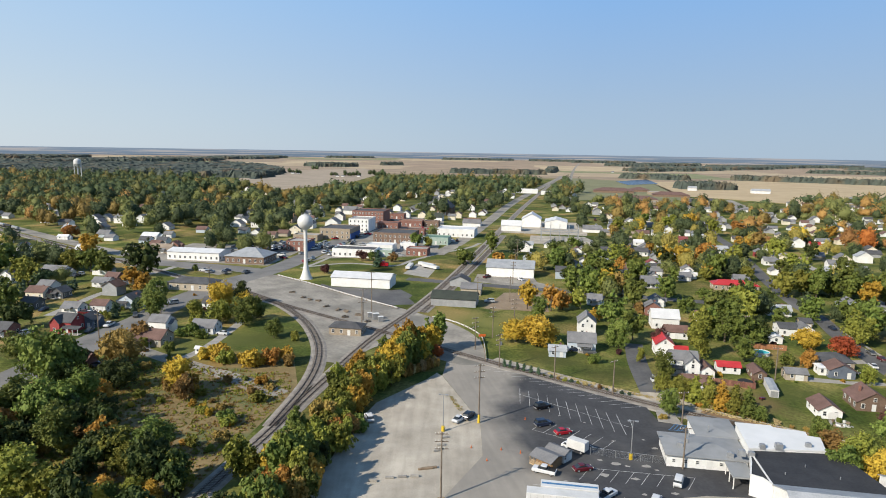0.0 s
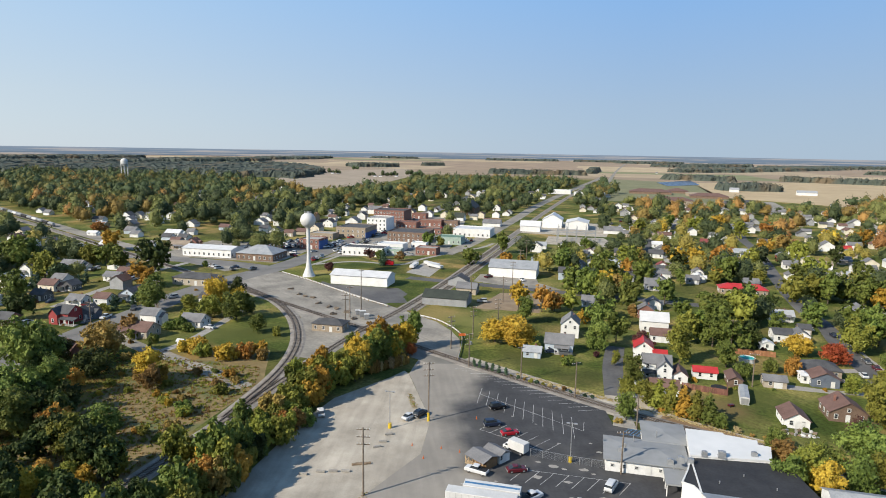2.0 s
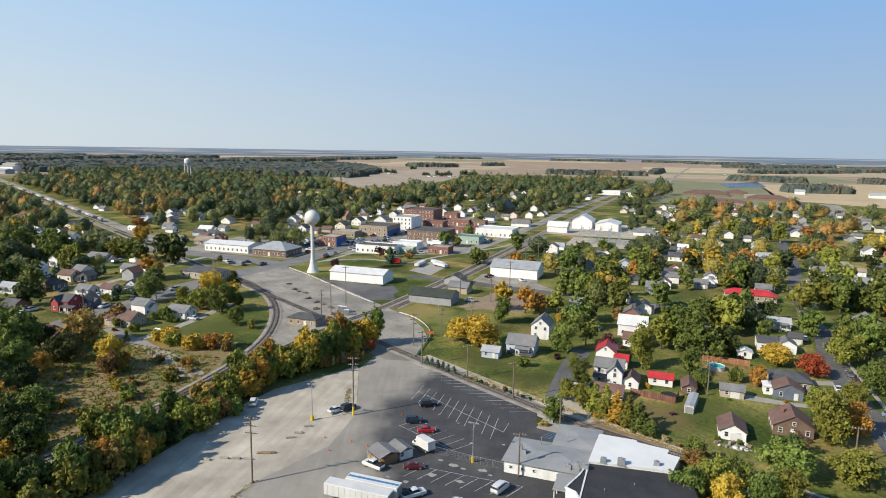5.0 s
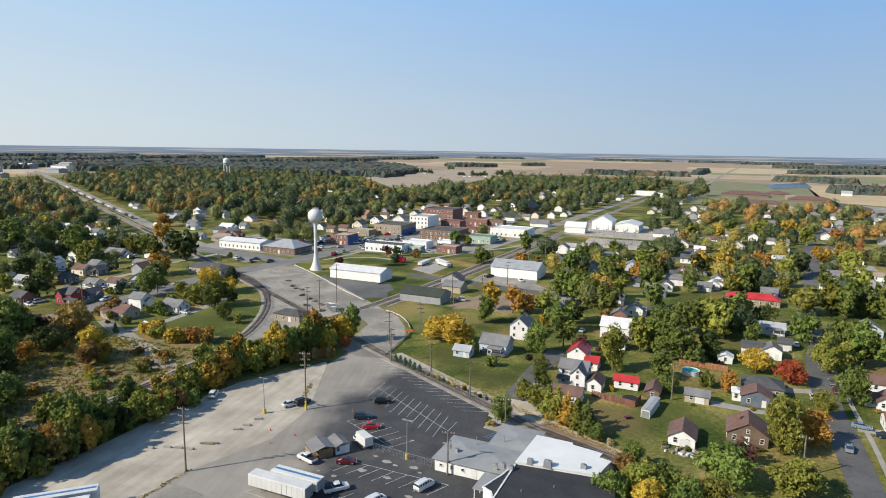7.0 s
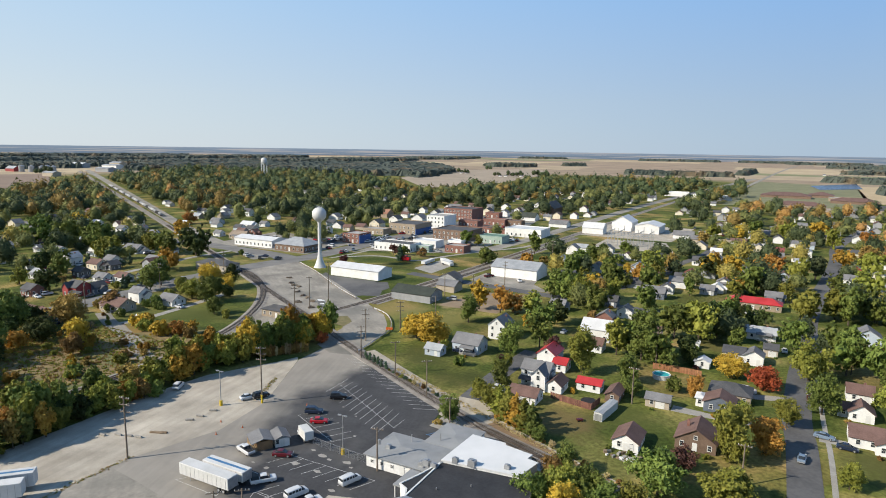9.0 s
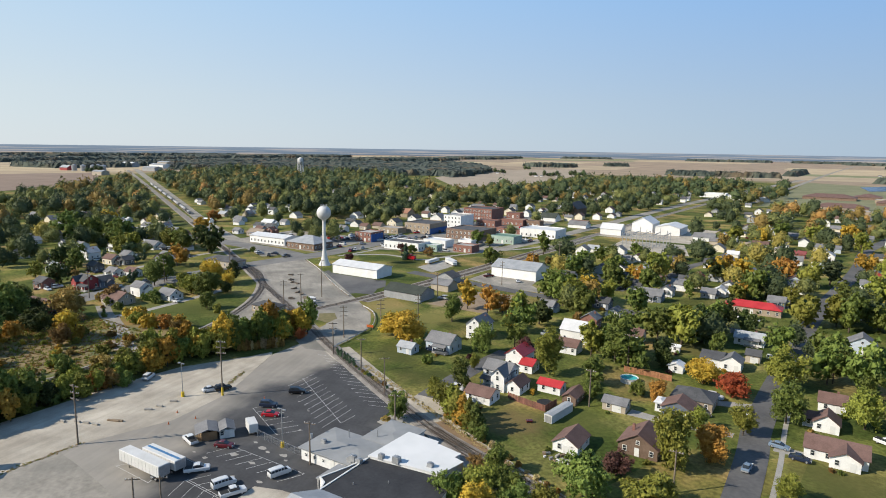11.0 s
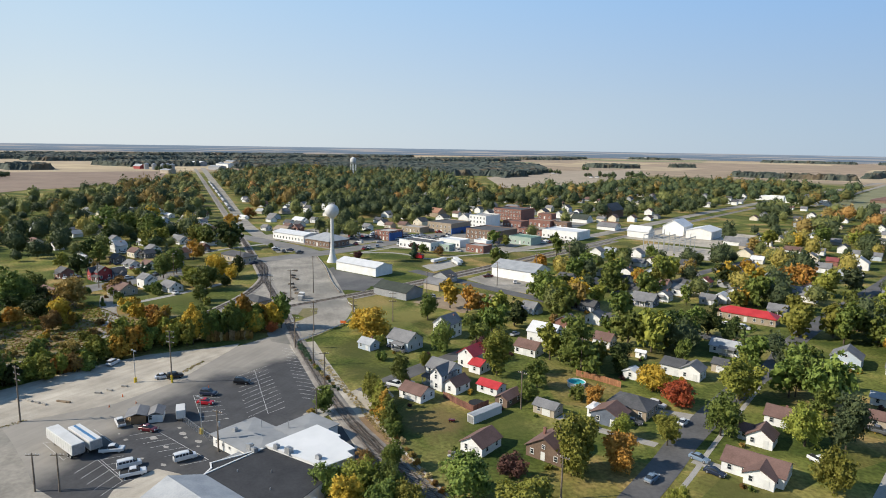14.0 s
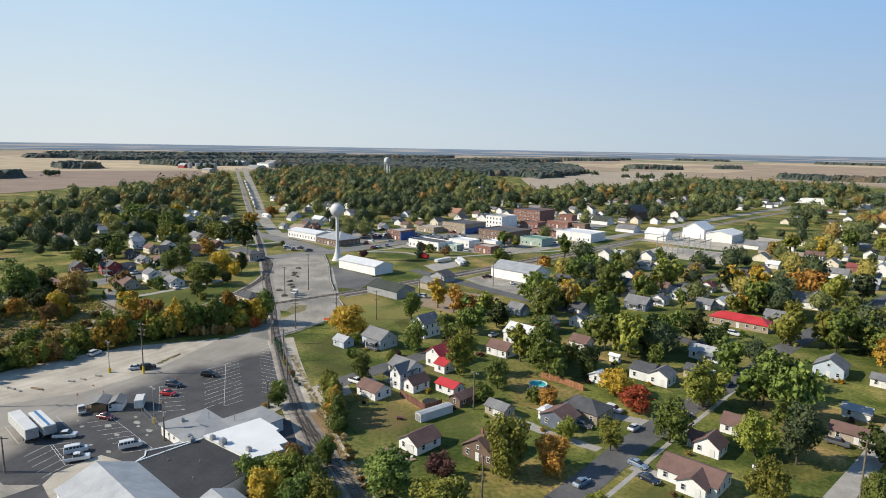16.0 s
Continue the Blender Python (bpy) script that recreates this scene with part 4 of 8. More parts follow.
r = house(84.6, 178.2, 9.8, 9.4, 2.9, "brown", "brown", axis="y", rise=3.0)
chimney(r, -2.4, 0, 4.6)
r = house(87.5, 203.2, 8.2, 7, 3.0, "blue", "brown", axis="y", rise=2.0)
add_wing(r, 8.2, 7, -2.4, 2.5, 2.4, 4.5, 2.6, wall="white", roof="white", form="hip")
house(87.5, 211.5, 11.5, 9, 2.8, "tanbrick", "dark", form="hip", rise=2.2)
house(81, 236.5, 4.8, 4.2, 2.3, "white", "white", kind="shed", axis="y", rise=1.1)
r = house(87.5, 247, 7, 9, 3.2, "white", "dark", axis="x", rise=1.5)
add_wing(r, 7, 9, 6.5, -0.5, 6.5, 6.5, 3.3, wall="white", roof="grey", axis="y", rise=1.9)
house(98.5, 258.5, 4.6, 6, 2.8, "tan", "dark", kind="garage", rise=1.4)
house(80.2, 320.6, 23, 8, 3.0, "tanbrick", "red", form="hip", rise=2.2, what="long tan brick house with a bright red roof")
r = house(118.5, 198.5, 13.5, 9, 2.7, "white", "brown", axis="x", rise=2.0)
add_wing(r, 13.5, 9, 5.5, -2.5, 6.5, 6, 2.7, wall="white", roof="brown", axis="y", rise=1.7)
r = house(119.5, 215, 6.2, 6, 2.7, "white", "brown", axis="y", rise=2.2)
add_wing(r, 6.2, 6, -2.5, 2, 3, 4, 2.5, wall="paleblue", roof="brown", axis="x", rise=1.5)
house(138.5, 244, 8.5, 6, 2.5, "tan", "brown", axis="x", rise=1.5)
house(137.6, 260, 7, 5, 2.4, "white", "steel", kind="garage", axis="x", rise=1.1)
house(138, 289, 7, 6, 2.5, "white", "grey", kind="garage", axis="x", rise=1.2)


settle((
    (24.6, 280.2, 6.7, 6.3, 3.0, "paleblue", "grey", "x", 1), (48.2, 251.0, 11.0, 9.2, 4.7, "white", "white", "x", 2), (50.0, 237.7, 8.7, 6.4, 2.9, "white", "brown", "x", 1), (46.3, 268.5, 6.7, 6.3, 4.1, "redbrick", "grey", "y", 1),
    (50.1, 283.4, 6.7, 6.3, 3.2, "white", "grey", "y", 1), (40.7, 297.7, 6.6, 6.2, 3.0, "blue", "dark", "x", 1), (53.2, 321.9, 10.2, 7.9, 3.2, "blue", "grey", "x", 1), (56.2, 334.0, 6.6, 6.2, 3.0, "white", "grey", "y", 1),
    (58.6, 348.6, 8.6, 6.6, 3.4, "white", "grey", "x", 1), (60.4, 359.5, 11.5, 7.2, 3.0, "cream", "dark", "x", 1), (60.5, 372.8, 6.5, 6.1, 2.9, "white", "maroon", "y", 1), (24.7, 369.1, 6.4, 6.0, 3.5, "white", "dark", "y", 1),
    (17.4, 399.4, 7.9, 6.0, 2.7, "white", "grey", "x", 1), (21.9, 405.9, 6.3, 6.0, 2.9, "white", "brown", "y", 1), (64.3, 261.1, 6.8, 6.4, 2.9, "white", "brown", "x", 1), (78.5, 256.8, 3.5, 1.8, 2.3, "white", "white", "x", 1),
    (72.1, 341.2, 6.6, 6.2, 2.6, "grey", "grey", "x", 1), (75.4, 347.0, 6.6, 6.2, 2.6, "white", "white", "y", 1), (76.8, 359.5, 6.5, 6.1, 3.0, "white", "grey", "y", 1), (97.1, 279.8, 10.3, 6.3, 2.7, "white", "steel", "x", 1),
    (98.3, 340.4, 7.3, 6.2, 3.0, "blue", "grey", "x", 1), (99.6, 374.3, 14.3, 9.5, 3.2, "white", "grey", "x", 1), (94.3, 448.1, 10.2, 7.8, 2.9, "white", "grey", "x", 1), (95.5, 472.8, 6.2, 5.9, 2.8, "redbrick", "maroon", "x", 1),
    (106.9, 451.8, 9.3, 6.2, 2.9, "white", "grey", "x", 1), (77.9, 448.5, 7.1, 5.9, 2.9, "white", "tan", "x", 1), (63.5, 451.3, 6.9, 5.9, 2.5, "white", "white", "x", 1), (76.2, 414.9, 4.7, 3.1, 2.3, "white", "white", "x", 1),
    (128.4, 291.1, 9.0, 8.2, 3.7, "paleblue", "grey", "y", 1), (129.9, 399.1, 8.8, 6.7, 2.9, "white", "grey", "x", 1), (126.1, 338.4, 6.6, 6.2, 3.0, "brown", "dark", "x", 1), (123.1, 232.6, 6.9, 6.5, 2.7, "white", "brown", "x", 1),
    (-54.8, 517.4, 15.3, 8.8, 2.7, "white", "grey", "x", 1), (64.1, 489.1, 7.9, 5.8, 2.6, "tan", "tan", "x", 1), (71.6, 496.6, 10.2, 6.8, 2.8, "white", "brown", "x", 1), (111.2, 546.0, 6.9, 5.7, 2.8, "redbrick", "brown", "x", 1),
    (82.9, 504.8, 8.2, 5.8, 2.6, "white", "grey", "x", 1), (103.4, 509.2, 7.8, 5.8, 2.8, "white", "grey", "x", 1), (59.9, 411.6, 8.8, 7.4, 2.9, "white", "dark", "x", 1), (23.7, 334.7, 6.5, 7.7, 3.0, "white", "grey", "y", 1),
    (24.9, 407.8, 6.7, 6.7, 2.9, "white", "grey", "y", 1), (36.4, 508.3, 14.5, 9.1, 2.8, "white", "grey", "x", 1), (111.2, 506.4, 7.0, 5.8, 3.0, "paleblue", "grey", "x", 1), (109.6, 432.3, 11.1, 7.4, 3.1, "blue", "steel", "x", 1),
    (132.0, 427.4, 6.4, 6.0, 3.3, "red", "grey", "y", 1), (165.3, 397.4, 13.1, 7.3, 3.0, "white", "grey", "x", 1), (148.1, 358.2, 6.7, 6.2, 3.0, "grey", "dark", "x", 1), (180.3, 474.1, 7.1, 5.9, 2.7, "tan", "red", "x", 1),
    (149.3, 406.0, 7.1, 6.1, 2.7, "white", "tan", "x", 1), (176.9, 599.2, 7.3, 6.1, 2.7, "white", "grey", "x", 1), (16.6, 216.7, 10.2, 8.5, 3.7, "paleblue", "grey", "x", 1), (8.8, 208.1, 6.2, 4.8, 2.4, "paleblue", "steel", "x", 1),
), "on a tree-shaded yard", 72)


# -- west side --
r = house(-160, 195.5, 8, 8, 4.4, "red", "dark", axis="x", storeys=2, rise=2.6)
add_wing(r, 8, 8, 0.3, -1.6, 4.0, 5, 4.4, wall="red", roof="dark", axis="y", rise=2.2, storeys=2)
porch(r, 5.0, -4, 7, 2.2, roof="dark")
house(-158, 263, 20, 9, 3.2, "tan", "dark", form="hip", rise=1.8, kind="service station")
house(-197, 328, 29, 13, 4.2, "white", "white", kind="warehouse", rise=1.3, what="long white metal shop building beside the street")
house(-163, 326, 21, 16, 3.6, "brownbrick", "steel", form="hip", rise=3.6, kind="shop", what="brick shop with a wide grey hipped roof")
settle((
    (-294.2, 267.9, 3.8, 2.9, 2.3, "tan", "brown", "x", 1), (-268.2, 251.6, 6.4, 6.0, 2.8, "white", "grey", "y", 1), (-222.6, 277.2, 12.8, 8.5, 2.7, "white", "grey", "x", 1), (-230.9, 259.1, 6.4, 6.1, 4.5, "white", "grey", "y", 2),
    (-219.5, 238.0, 8.7, 7.2, 4.5, "white", "steel", "y", 2), (-198.4, 237.3, 8.9, 6.9, 3.4, "cream", "brown", "x", 1), (-191.2, 240.3, 6.5, 6.1, 3.0, "dark", "dark", "y", 1), (-188.0, 262.4, 8.6, 6.1, 2.6, "white", "grey", "x", 1),
    (-190.0, 272.7, 6.5, 6.1, 2.7, "redbrick", "brown", "x", 1), (-223.9, 221.5, 6.6, 6.2, 3.6, "white", "grey", "y", 1), (-200.4, 210.5, 9.4, 6.2, 3.0, "white", "steel", "x", 1), (-170.5, 221.0, 7.9, 6.2, 2.6, "white", "grey", "x", 1),
    (-162.0, 225.2, 7.4, 6.2, 3.0, "white", "brown", "x", 1), (-155.5, 233.9, 9.1, 9.1, 3.2, "paleblue", "dark", "y", 1), (-152.6, 205.4, 6.7, 6.3, 3.4, "blue", "dark", "y", 1), (-171.8, 189.6, 7.7, 6.4, 3.4, "redbrick", "dark", "x", 1),
    (-125.2, 205.1, 7.3, 6.6, 4.7, "white", "grey", "x", 2), (-121.3, 192.2, 13.3, 8.3, 3.0, "tan", "brown", "x", 1), (-101.1, 186.0, 2.1, 1.7, 2.1, "white", "white", "x", 1), (-132.1, 168.0, 12.3, 8.8, 3.3, "redbrick", "brown", "x", 1),
    (-110.7, 208.3, 9.5, 7.3, 2.6, "white", "grey", "x", 1), (-124.7, 239.1, 6.6, 6.2, 2.6, "white", "dark", "x", 1), (-346.6, 315.1, 15.9, 7.8, 2.8, "tanbrick", "tan", "x", 1), (-382.6, 327.9, 9.2, 9.2, 3.3, "blue", "dark", "y", 1),
    (-341.6, 336.8, 7.9, 5.7, 2.4, "white", "white", "x", 1), (-286.9, 332.3, 6.2, 5.8, 3.0, "white", "grey", "y", 1), (-189.5, 222.9, 6.8, 6.2, 3.0, "dark", "dark", "x", 1), (-210.6, 358.5, 7.1, 5.9, 3.2, "redbrick", "brown", "y", 1),
    (-179.7, 395.8, 6.7, 5.8, 3.3, "white", "grey", "x", 1), (-244.4, 388.2, 11.5, 7.2, 2.6, "white", "white", "x", 1), (-237.4, 396.9, 6.1, 5.7, 2.8, "white", "grey", "x", 1), (-253.8, 336.9, 6.6, 5.8, 2.4, "white", "white", "x", 1),
    (-293.7, 372.7, 7.8, 3.6, 2.2, "white", "white", "x", 1), (-230.1, 346.6, 6.2, 5.8, 2.6, "white", "grey", "x", 1), (-211.3, 346.8, 14.2, 8.9, 2.6, "tanbrick", "tan", "x", 1), (-189.3, 272.0, 6.3, 5.9, 2.7, "redbrick", "brown", "x", 1),
), "in the western neighbourhood", 71)

# -- yard and downtown --
house(-92, 286.5, 27, 11.5, 4.2, "white", "white", axis="x", rise=1.7, kind="warehouse", windows=False, what="long white metal building with a low roof")
house(-69.5, 213.5, 13, 7.5, 3.0, "tanbrick", "dark", form="hip", rise=1.6, kind="depot", what="small brick depot with a dark hipped roof")
house(-25, 326, 23, 15, 4.6, "white", "steel", axis="x", rise=2.8, kind="warehouse", windows=False, what="white metal building with a pale blue-grey roof")
house(-43, 261, 21, 12, 3.6, "grey", "moss", axis="x", rise=2.6, kind="barn", windows=False, what="weathered grey barn with a mossy dark roof")
house(-40, 298, 10, 8, 3.2, "grey", "dark", axis="y", rise=2.4, kind="barn", windows=False)
house(-33, 283, 10, 9, 3.2, "tan", "grey", axis="x", rise=2.2, kind="barn", windows=False)
house(-115.5, 359, 24, 12, 4.2, "white", "dark", form="flat", kind="shop", what="flat-roofed white block shop")
r = house(-147, 370, 12, 13, 5.4, "redbrick", "gravelroof", form="flat", kind="shop", storeys=2, what="two-storey red brick shop with a bright blue side")
add_wing(r, 12, 13, 12.05, 0, 0.4, 12, 4.2, wall="bluepaint", roof="dark", form="flat", windows=False)
r = house(-144, 420, 20, 22, 6.4, "tanbrick", "dark", form="flat", kind="shop", storeys=2, what="two-storey tan brick shop with a blue side wall")
add_wing(r, 20, 22, 20.05, 0, 0.4, 21, 3.2, wall="bluepaint", roof="dark", form="flat", windows=False)
house(-158, 408, 16, 10, 3.4, "tanbrick", "gravelroof", form="flat", kind="shop")
house(-136, 458, 14, 18, 8.4, "white", "gravelroof", form="flat", kind="town hall", storeys=3)
house(-148, 508, 24, 20, 8.6, "redbrick", "dark", form="flat", kind="shop", storeys=3)
house(-106, 414, 24.5, 22, 6.0, "brownbrick", "dark", form="flat", kind="shop", storeys=2)
house(-101.5, 380, 15.5, 10, 3.8, "white", "white", form="flat", kind="shop")
house(-76, 373.5, 12, 9, 3.6, "redbrick", "gravelroof", form="flat", kind="shop")
house(-74, 416, 15.5, 12, 4.2, "green", "green", form="flat", kind="shop")
house(-71, 452, 25, 18, 5, "white", "white", form="flat", kind="shop")
house(-84, 392, 9, 7, 3.4, "white", "white", form="flat", kind="shop")
house(-92, 366, 9, 6, 3.2, "green", "white", form="flat", kind="shop")
r = house(-93, 580, 12, 22, 6, "brownbrick", "dark", axis="y", rise=5, kind="church")

settle((
    (-167.7, 439.6, 9.2, 9.2, 3.8, "cream", "dark", "y", 2), (-197.0, 492.4, 15.1, 11.6, 3.9, "tanbrick", "terracotta", "x", 1), (-205.6, 461.0, 9.3, 8.5, 4.1, "white", "grey", "x", 2), (-235.9, 513.4, 9.5, 8.6, 4.0, "blue", "dark", "y", 2),
    (-174.9, 413.9, 7.0, 5.8, 3.0, "tan", "brown", "x", 1), (-169.0, 467.2, 8.7, 8.7, 4.0, "white", "dark", "y", 2), (-155.2, 480.0, 10.7, 9.7, 4.1, "white", "grey", "y", 2), (-162.4, 519.6, 7.7, 7.7, 4.1, "white", "dark", "y", 2),
    (-166.2, 562.4, 12.2, 10.2, 4.0, "white", "grey", "x", 2), (-151.5, 562.8, 5.8, 5.8, 4.3, "cream", "dark", "y", 2), (-131.8, 556.8, 8.2, 8.2, 4.2, "cream", "dark", "y", 2), (-133.7, 601.0, 7.6, 6.9, 4.1, "white", "dark", "y", 2),
    (-88.7, 542.2, 15.1, 11.5, 3.2, "white", "moss", "x", 1), (-55.1, 521.0, 14.5, 9.7, 2.7, "white", "brown", "x", 1), (-119.9, 542.5, 11.5, 7.7, 3.8, "redbrick", "dark", "flat", 2), (-88.0, 460.6, 12.9, 7.2, 3.2, "redbrick", "dark", "flat", 1),
    (-70.5, 458.4, 14.2, 6.4, 2.9, "redbrick", "brown", "flat", 1), (-99.4, 500.1, 17.2, 8.6, 4.2, "redbrick", "tan", "flat", 2), (-83.9, 502.9, 10.6, 7.1, 3.9, "brownbrick", "dark", "flat", 2), (-113.3, 485.1, 15.0, 10.7, 3.9, "redbrick", "brown", "flat", 2),
), "beside the main street", 73)


# ---- water tower ----
def water_tower(x, y, h, r):
    root = thing("water_tower", "tall white spheroid water tower on a flared pedestal", "water tower", pose(x, y, 0))
    neck = h - 2 * r
    prof = [(3.1, 0), (2.95, 0.25), (2.2, 1.9), (1.55, 3.8), (1.15, 5.8), (0.92, 8.0), (0.85, 11), (0.85, neck - 1.0), (1.05, neck - 0.2), (1.7, neck + 0.5)]
    part("pedestal", lathe(bmesh.new(), prof, 32), WHITE, root)
    prof = []
    for i in range(17):
        a = -math.pi / 2 + 0.42 + (math.pi - 0.46) * i / 16
        prof.append((r * math.cos(a), neck + r + r * math.sin(a)))
    ob = part("tank", lathe(bmesh.new(), prof, 40), WHITE, root, "round white tank")
    for p in ob.data.polygons:
        p.use_smooth = True
    bm = bmesh.new()
    tube(bm, 0, 0, h - 0.05, 0.5, 0.45, 0.5, 12)
    part("vent", bm, METAL, root)
    bm = bmesh.new()
    for k in range(24):
        a = 2 * math.pi * k / 24
        tube(bm, 1.6 * math.cos(a), 1.6 * math.sin(a), h - 0.5, 0.04, 0.04, 1.2, 5)
    part("railing", bm, METAL, root)
    return root


water_tower(-108.5, 298.5, 30.4, 3.6)



# ---- the large building beside the parking lot ----
def prism(points, z0, z1):
    """An upright block over a plan."""
    bm = bmesh.new()
    low = [bm.verts.new((x, y, z0)) for x, y in points]
    top = [bm.verts.new((x, y, z1)) for x, y in points]
    bm.faces.new(top)
    bm.faces.new(low[::-1])
    for i in range(len(points)):
        j = (i + 1) % len(points)
        bm.faces.new((low[i], low[j], top[j], top[i]))
    return bm


def rim(points, z, wide, high):
    """A low edge wall along a plan's outline."""
    bm = bmesh.new()
    for i in range(len(points)):
        a, b = Vector((*points[i], 0)), Vector((*points[(i + 1) % len(points)], 0))
        d = b - a
        m = Matrix.Translation((a + b) / 2) @ Matrix.Rotation(math.atan2(d.y, d.x), 4, "Z")
        box(bm, 0, 0, z, d.length + wide * 0.9, wide, high, m)
    return bm


def commercial_building():
    root = thing("commercial_building", "rambling pale metal commercial building with grey, white and black roofs", "building", pose(0, 0, 0))
    wall = WALL["white"]
    grey_roof = surface("grey_roof_membrane", (0.25, 0.26, 0.265), (0.33, 0.34, 0.345), size=6, rough=0.8, fine=3)
    white_roof = surface("white_roof_membrane", (0.72, 0.73, 0.72), (0.82, 0.82, 0.81), size=8, rough=0.6, fine=3)
    # west wing, low, with small windows
    part("wall", box(bmesh.new(), 39.3, 143.2, 0, 16.2, 10.4, 2.7), wall, root)
    bm = hip_roof(bmesh.new(), 16.4, 10.6, 2.7, 0.55, 0.5, 0.2)
    part("roof", bm, grey_roof, root, m=Matrix.Translation((39.3, 143.2, 0)))
    for i in range(6):
        window(root, pose(32.6 + i * 2.4, 137.97, 1.1), 0.7, 0.7) if i != 3 else door(root, pose(39.8, 137.97, 0.05))
    for i in range(3):
        window(root, pose(31.17, 140 + i * 3, 1.1, 0, 0, -90), 0.7, 0.7)
    # north wing
    part("wall", box(bmesh.new(), 43.8, 153.6, 0, 9.0, 10.2, 2.9), wall, root)
    part("roof", hip_roof(bmesh.new(), 9.0, 10.2, 2.9, 0.4, 0.4, 0.16), grey_roof, root, m=Matrix.Translation((43.8, 153.6, 0)))
    # hall with the white roof
    plan = [(48.0, 139.7), (48.5, 152.6), (56, 152.4), (56.3, 151.5), (62.5, 150.3), (62.2, 148.4), (64.6, 147.8), (63.4, 141.3)]
    part("wall", prism(plan, 0, 4.7), wall, root)
    c = Vector((56, 146))
    part("roof", prism([tuple(c + (Vector(p) - c) * 1.025) for p in plan], 4.7, 5.0), white_roof, root, "bright white flat roof")
    # hall with the black roof and a pale parapet
    plan = [(48.2, 125.4), (47.1, 127.6), (45.2, 128.6), (46.8, 134), (47.9, 139.5), (63.4, 141.1), (66.5, 141), (70, 125.2)]
    part("wall", prism(plan, 0, 4.3), wall, root)
    part("roof", prism(plan, 4.303, 4.42), ROOF["black"], root, "black flat roof")
    part("parapet", rim(plan[:5], 4.3, 0.3, 0.28), TRIM, root)
    # long gabled hall
    part("wall", gable_body(bmesh.new(), 28, 14, 4.4, 2.7, "x"), wall, root, m=Matrix.Translation((62.4, 118.0, 0)))
    part("roof", gable_roof(bmesh.new(), 28, 14, 4.4, 2.7, "x", 0.4), ROOF["steel"], root, "pale ribbed metal roof", m=Matrix.Translation((62.4, 118.0, 0)))
    garage_door(root, pose(48.37, 118, 0.02, 0, 0, -90), 3.6, 3.2)
    part("wall", gable_body(bmesh.new(), 12, 8, 4.4, 1.6, "x"), wall, root, m=Matrix.Translation((76.5, 129.2, 0)))
    part("roof", gable_roof(bmesh.new(), 12, 8, 4.4, 1.6, "x", 0.3), ROOF["steel"], root, m=Matrix.Translation((76.5, 129.2, 0)))
    # entrance canopy
    part("canopy", box(bmesh.new(), 44.6, 133.6, 2.5, 4.2, 6.6, 0.3), grey_roof, root)
    for x, y in ((42.8, 130.6), (42.8, 136.6), (42.8, 133.6)):
        part("post", tube(bmesh.new(), x, y, 0, 0.12, 0.12, 2.5, 8), TRIM, root)
    # roof plant
    for x, y, z, s in ((34.4, 141.4, 3.2, 0.9), (45.8, 137.3, 4.42, 1.1), (47.6, 137.0, 4.42, 1.0), (54, 140.6, 5.0, 1.2), (50.6, 140.2, 5.0, 0.9), (60.5, 142.6, 5.0, 0.9), (44.0, 138.6, 3.1, 1.0)):
        bm = box(bmesh.new(), x, y, z - 0.25, s * 1.3, s, 0.35)
        box(bm, x, y, z + 0.1, s * 1.2, s * 0.9, s * 0.8)
        tube(bm, x, y, z + 0.1 + s * 0.8, s * 0.33, s * 0.33, 0.15, 12)
        part("air_unit", bm, METAL, root, "grey rooftop air unit")
    for x, y in ((52, 130), (57, 134), (62, 130), (37, 146.5), (42, 150)):
        part("vent_pipe", tube(bmesh.new(), x, y, 3.0, 0.1, 0.1, 1.9, 8), METAL, root)
    return root


commercial_building()


# ---- vehicles ----
PAINT = {}


def paint(tone):
    table = {"white": (0.72, 0.73, 0.74), "red": (0.45, 0.015, 0.025), "maroon": (0.12, 0.012, 0.018), "black": (0.012, 0.012, 0.014), "navy": (0.02, 0.03, 0.06), "silver": (0.42, 0.44, 0.46), "blue": (0.2, 0.27, 0.36), "grey": (0.12, 0.125, 0.13)}
    if tone not in PAINT:
        c = table[tone]
        PAINT[tone] = surface(f"{tone}_car_paint", tuple(v * 0.92 for v in c), c, size=3, rough=0.22, bump=0, spec=0.6)
    return PAINT[tone]


_wheel = []


def wheel_meshes():
    if not _wheel:
        bm = bmesh.new()
        tube(bm, 0, 0, -0.11, 0.34, 0.34, 0.22, 14, Matrix.Rotation(math.pi / 2, 4, "X"))
        bmesh.ops.bevel(bm, geom=[e for e in bm.edges if len(e.link_faces) == 2 and e.calc_face_angle() > 1], offset=0.04, segments=1, affect="EDGES")
        t = bpy.data.meshes.new("wheel")
        bm.to_mesh(t)
        bm.free()
        t.materials.append(DARK)
        bm = tube(bmesh.new(), 0, 0, -0.12, 0.2, 0.2, 0.24, 12, Matrix.Rotation(math.pi / 2, 4, "X"))
        r = bpy.data.meshes.new("rim")
        bm.to_mesh(r)
        bm.free()
        r.materials.append(METAL)
        _wheel.extend((t, r))
    return _wheel


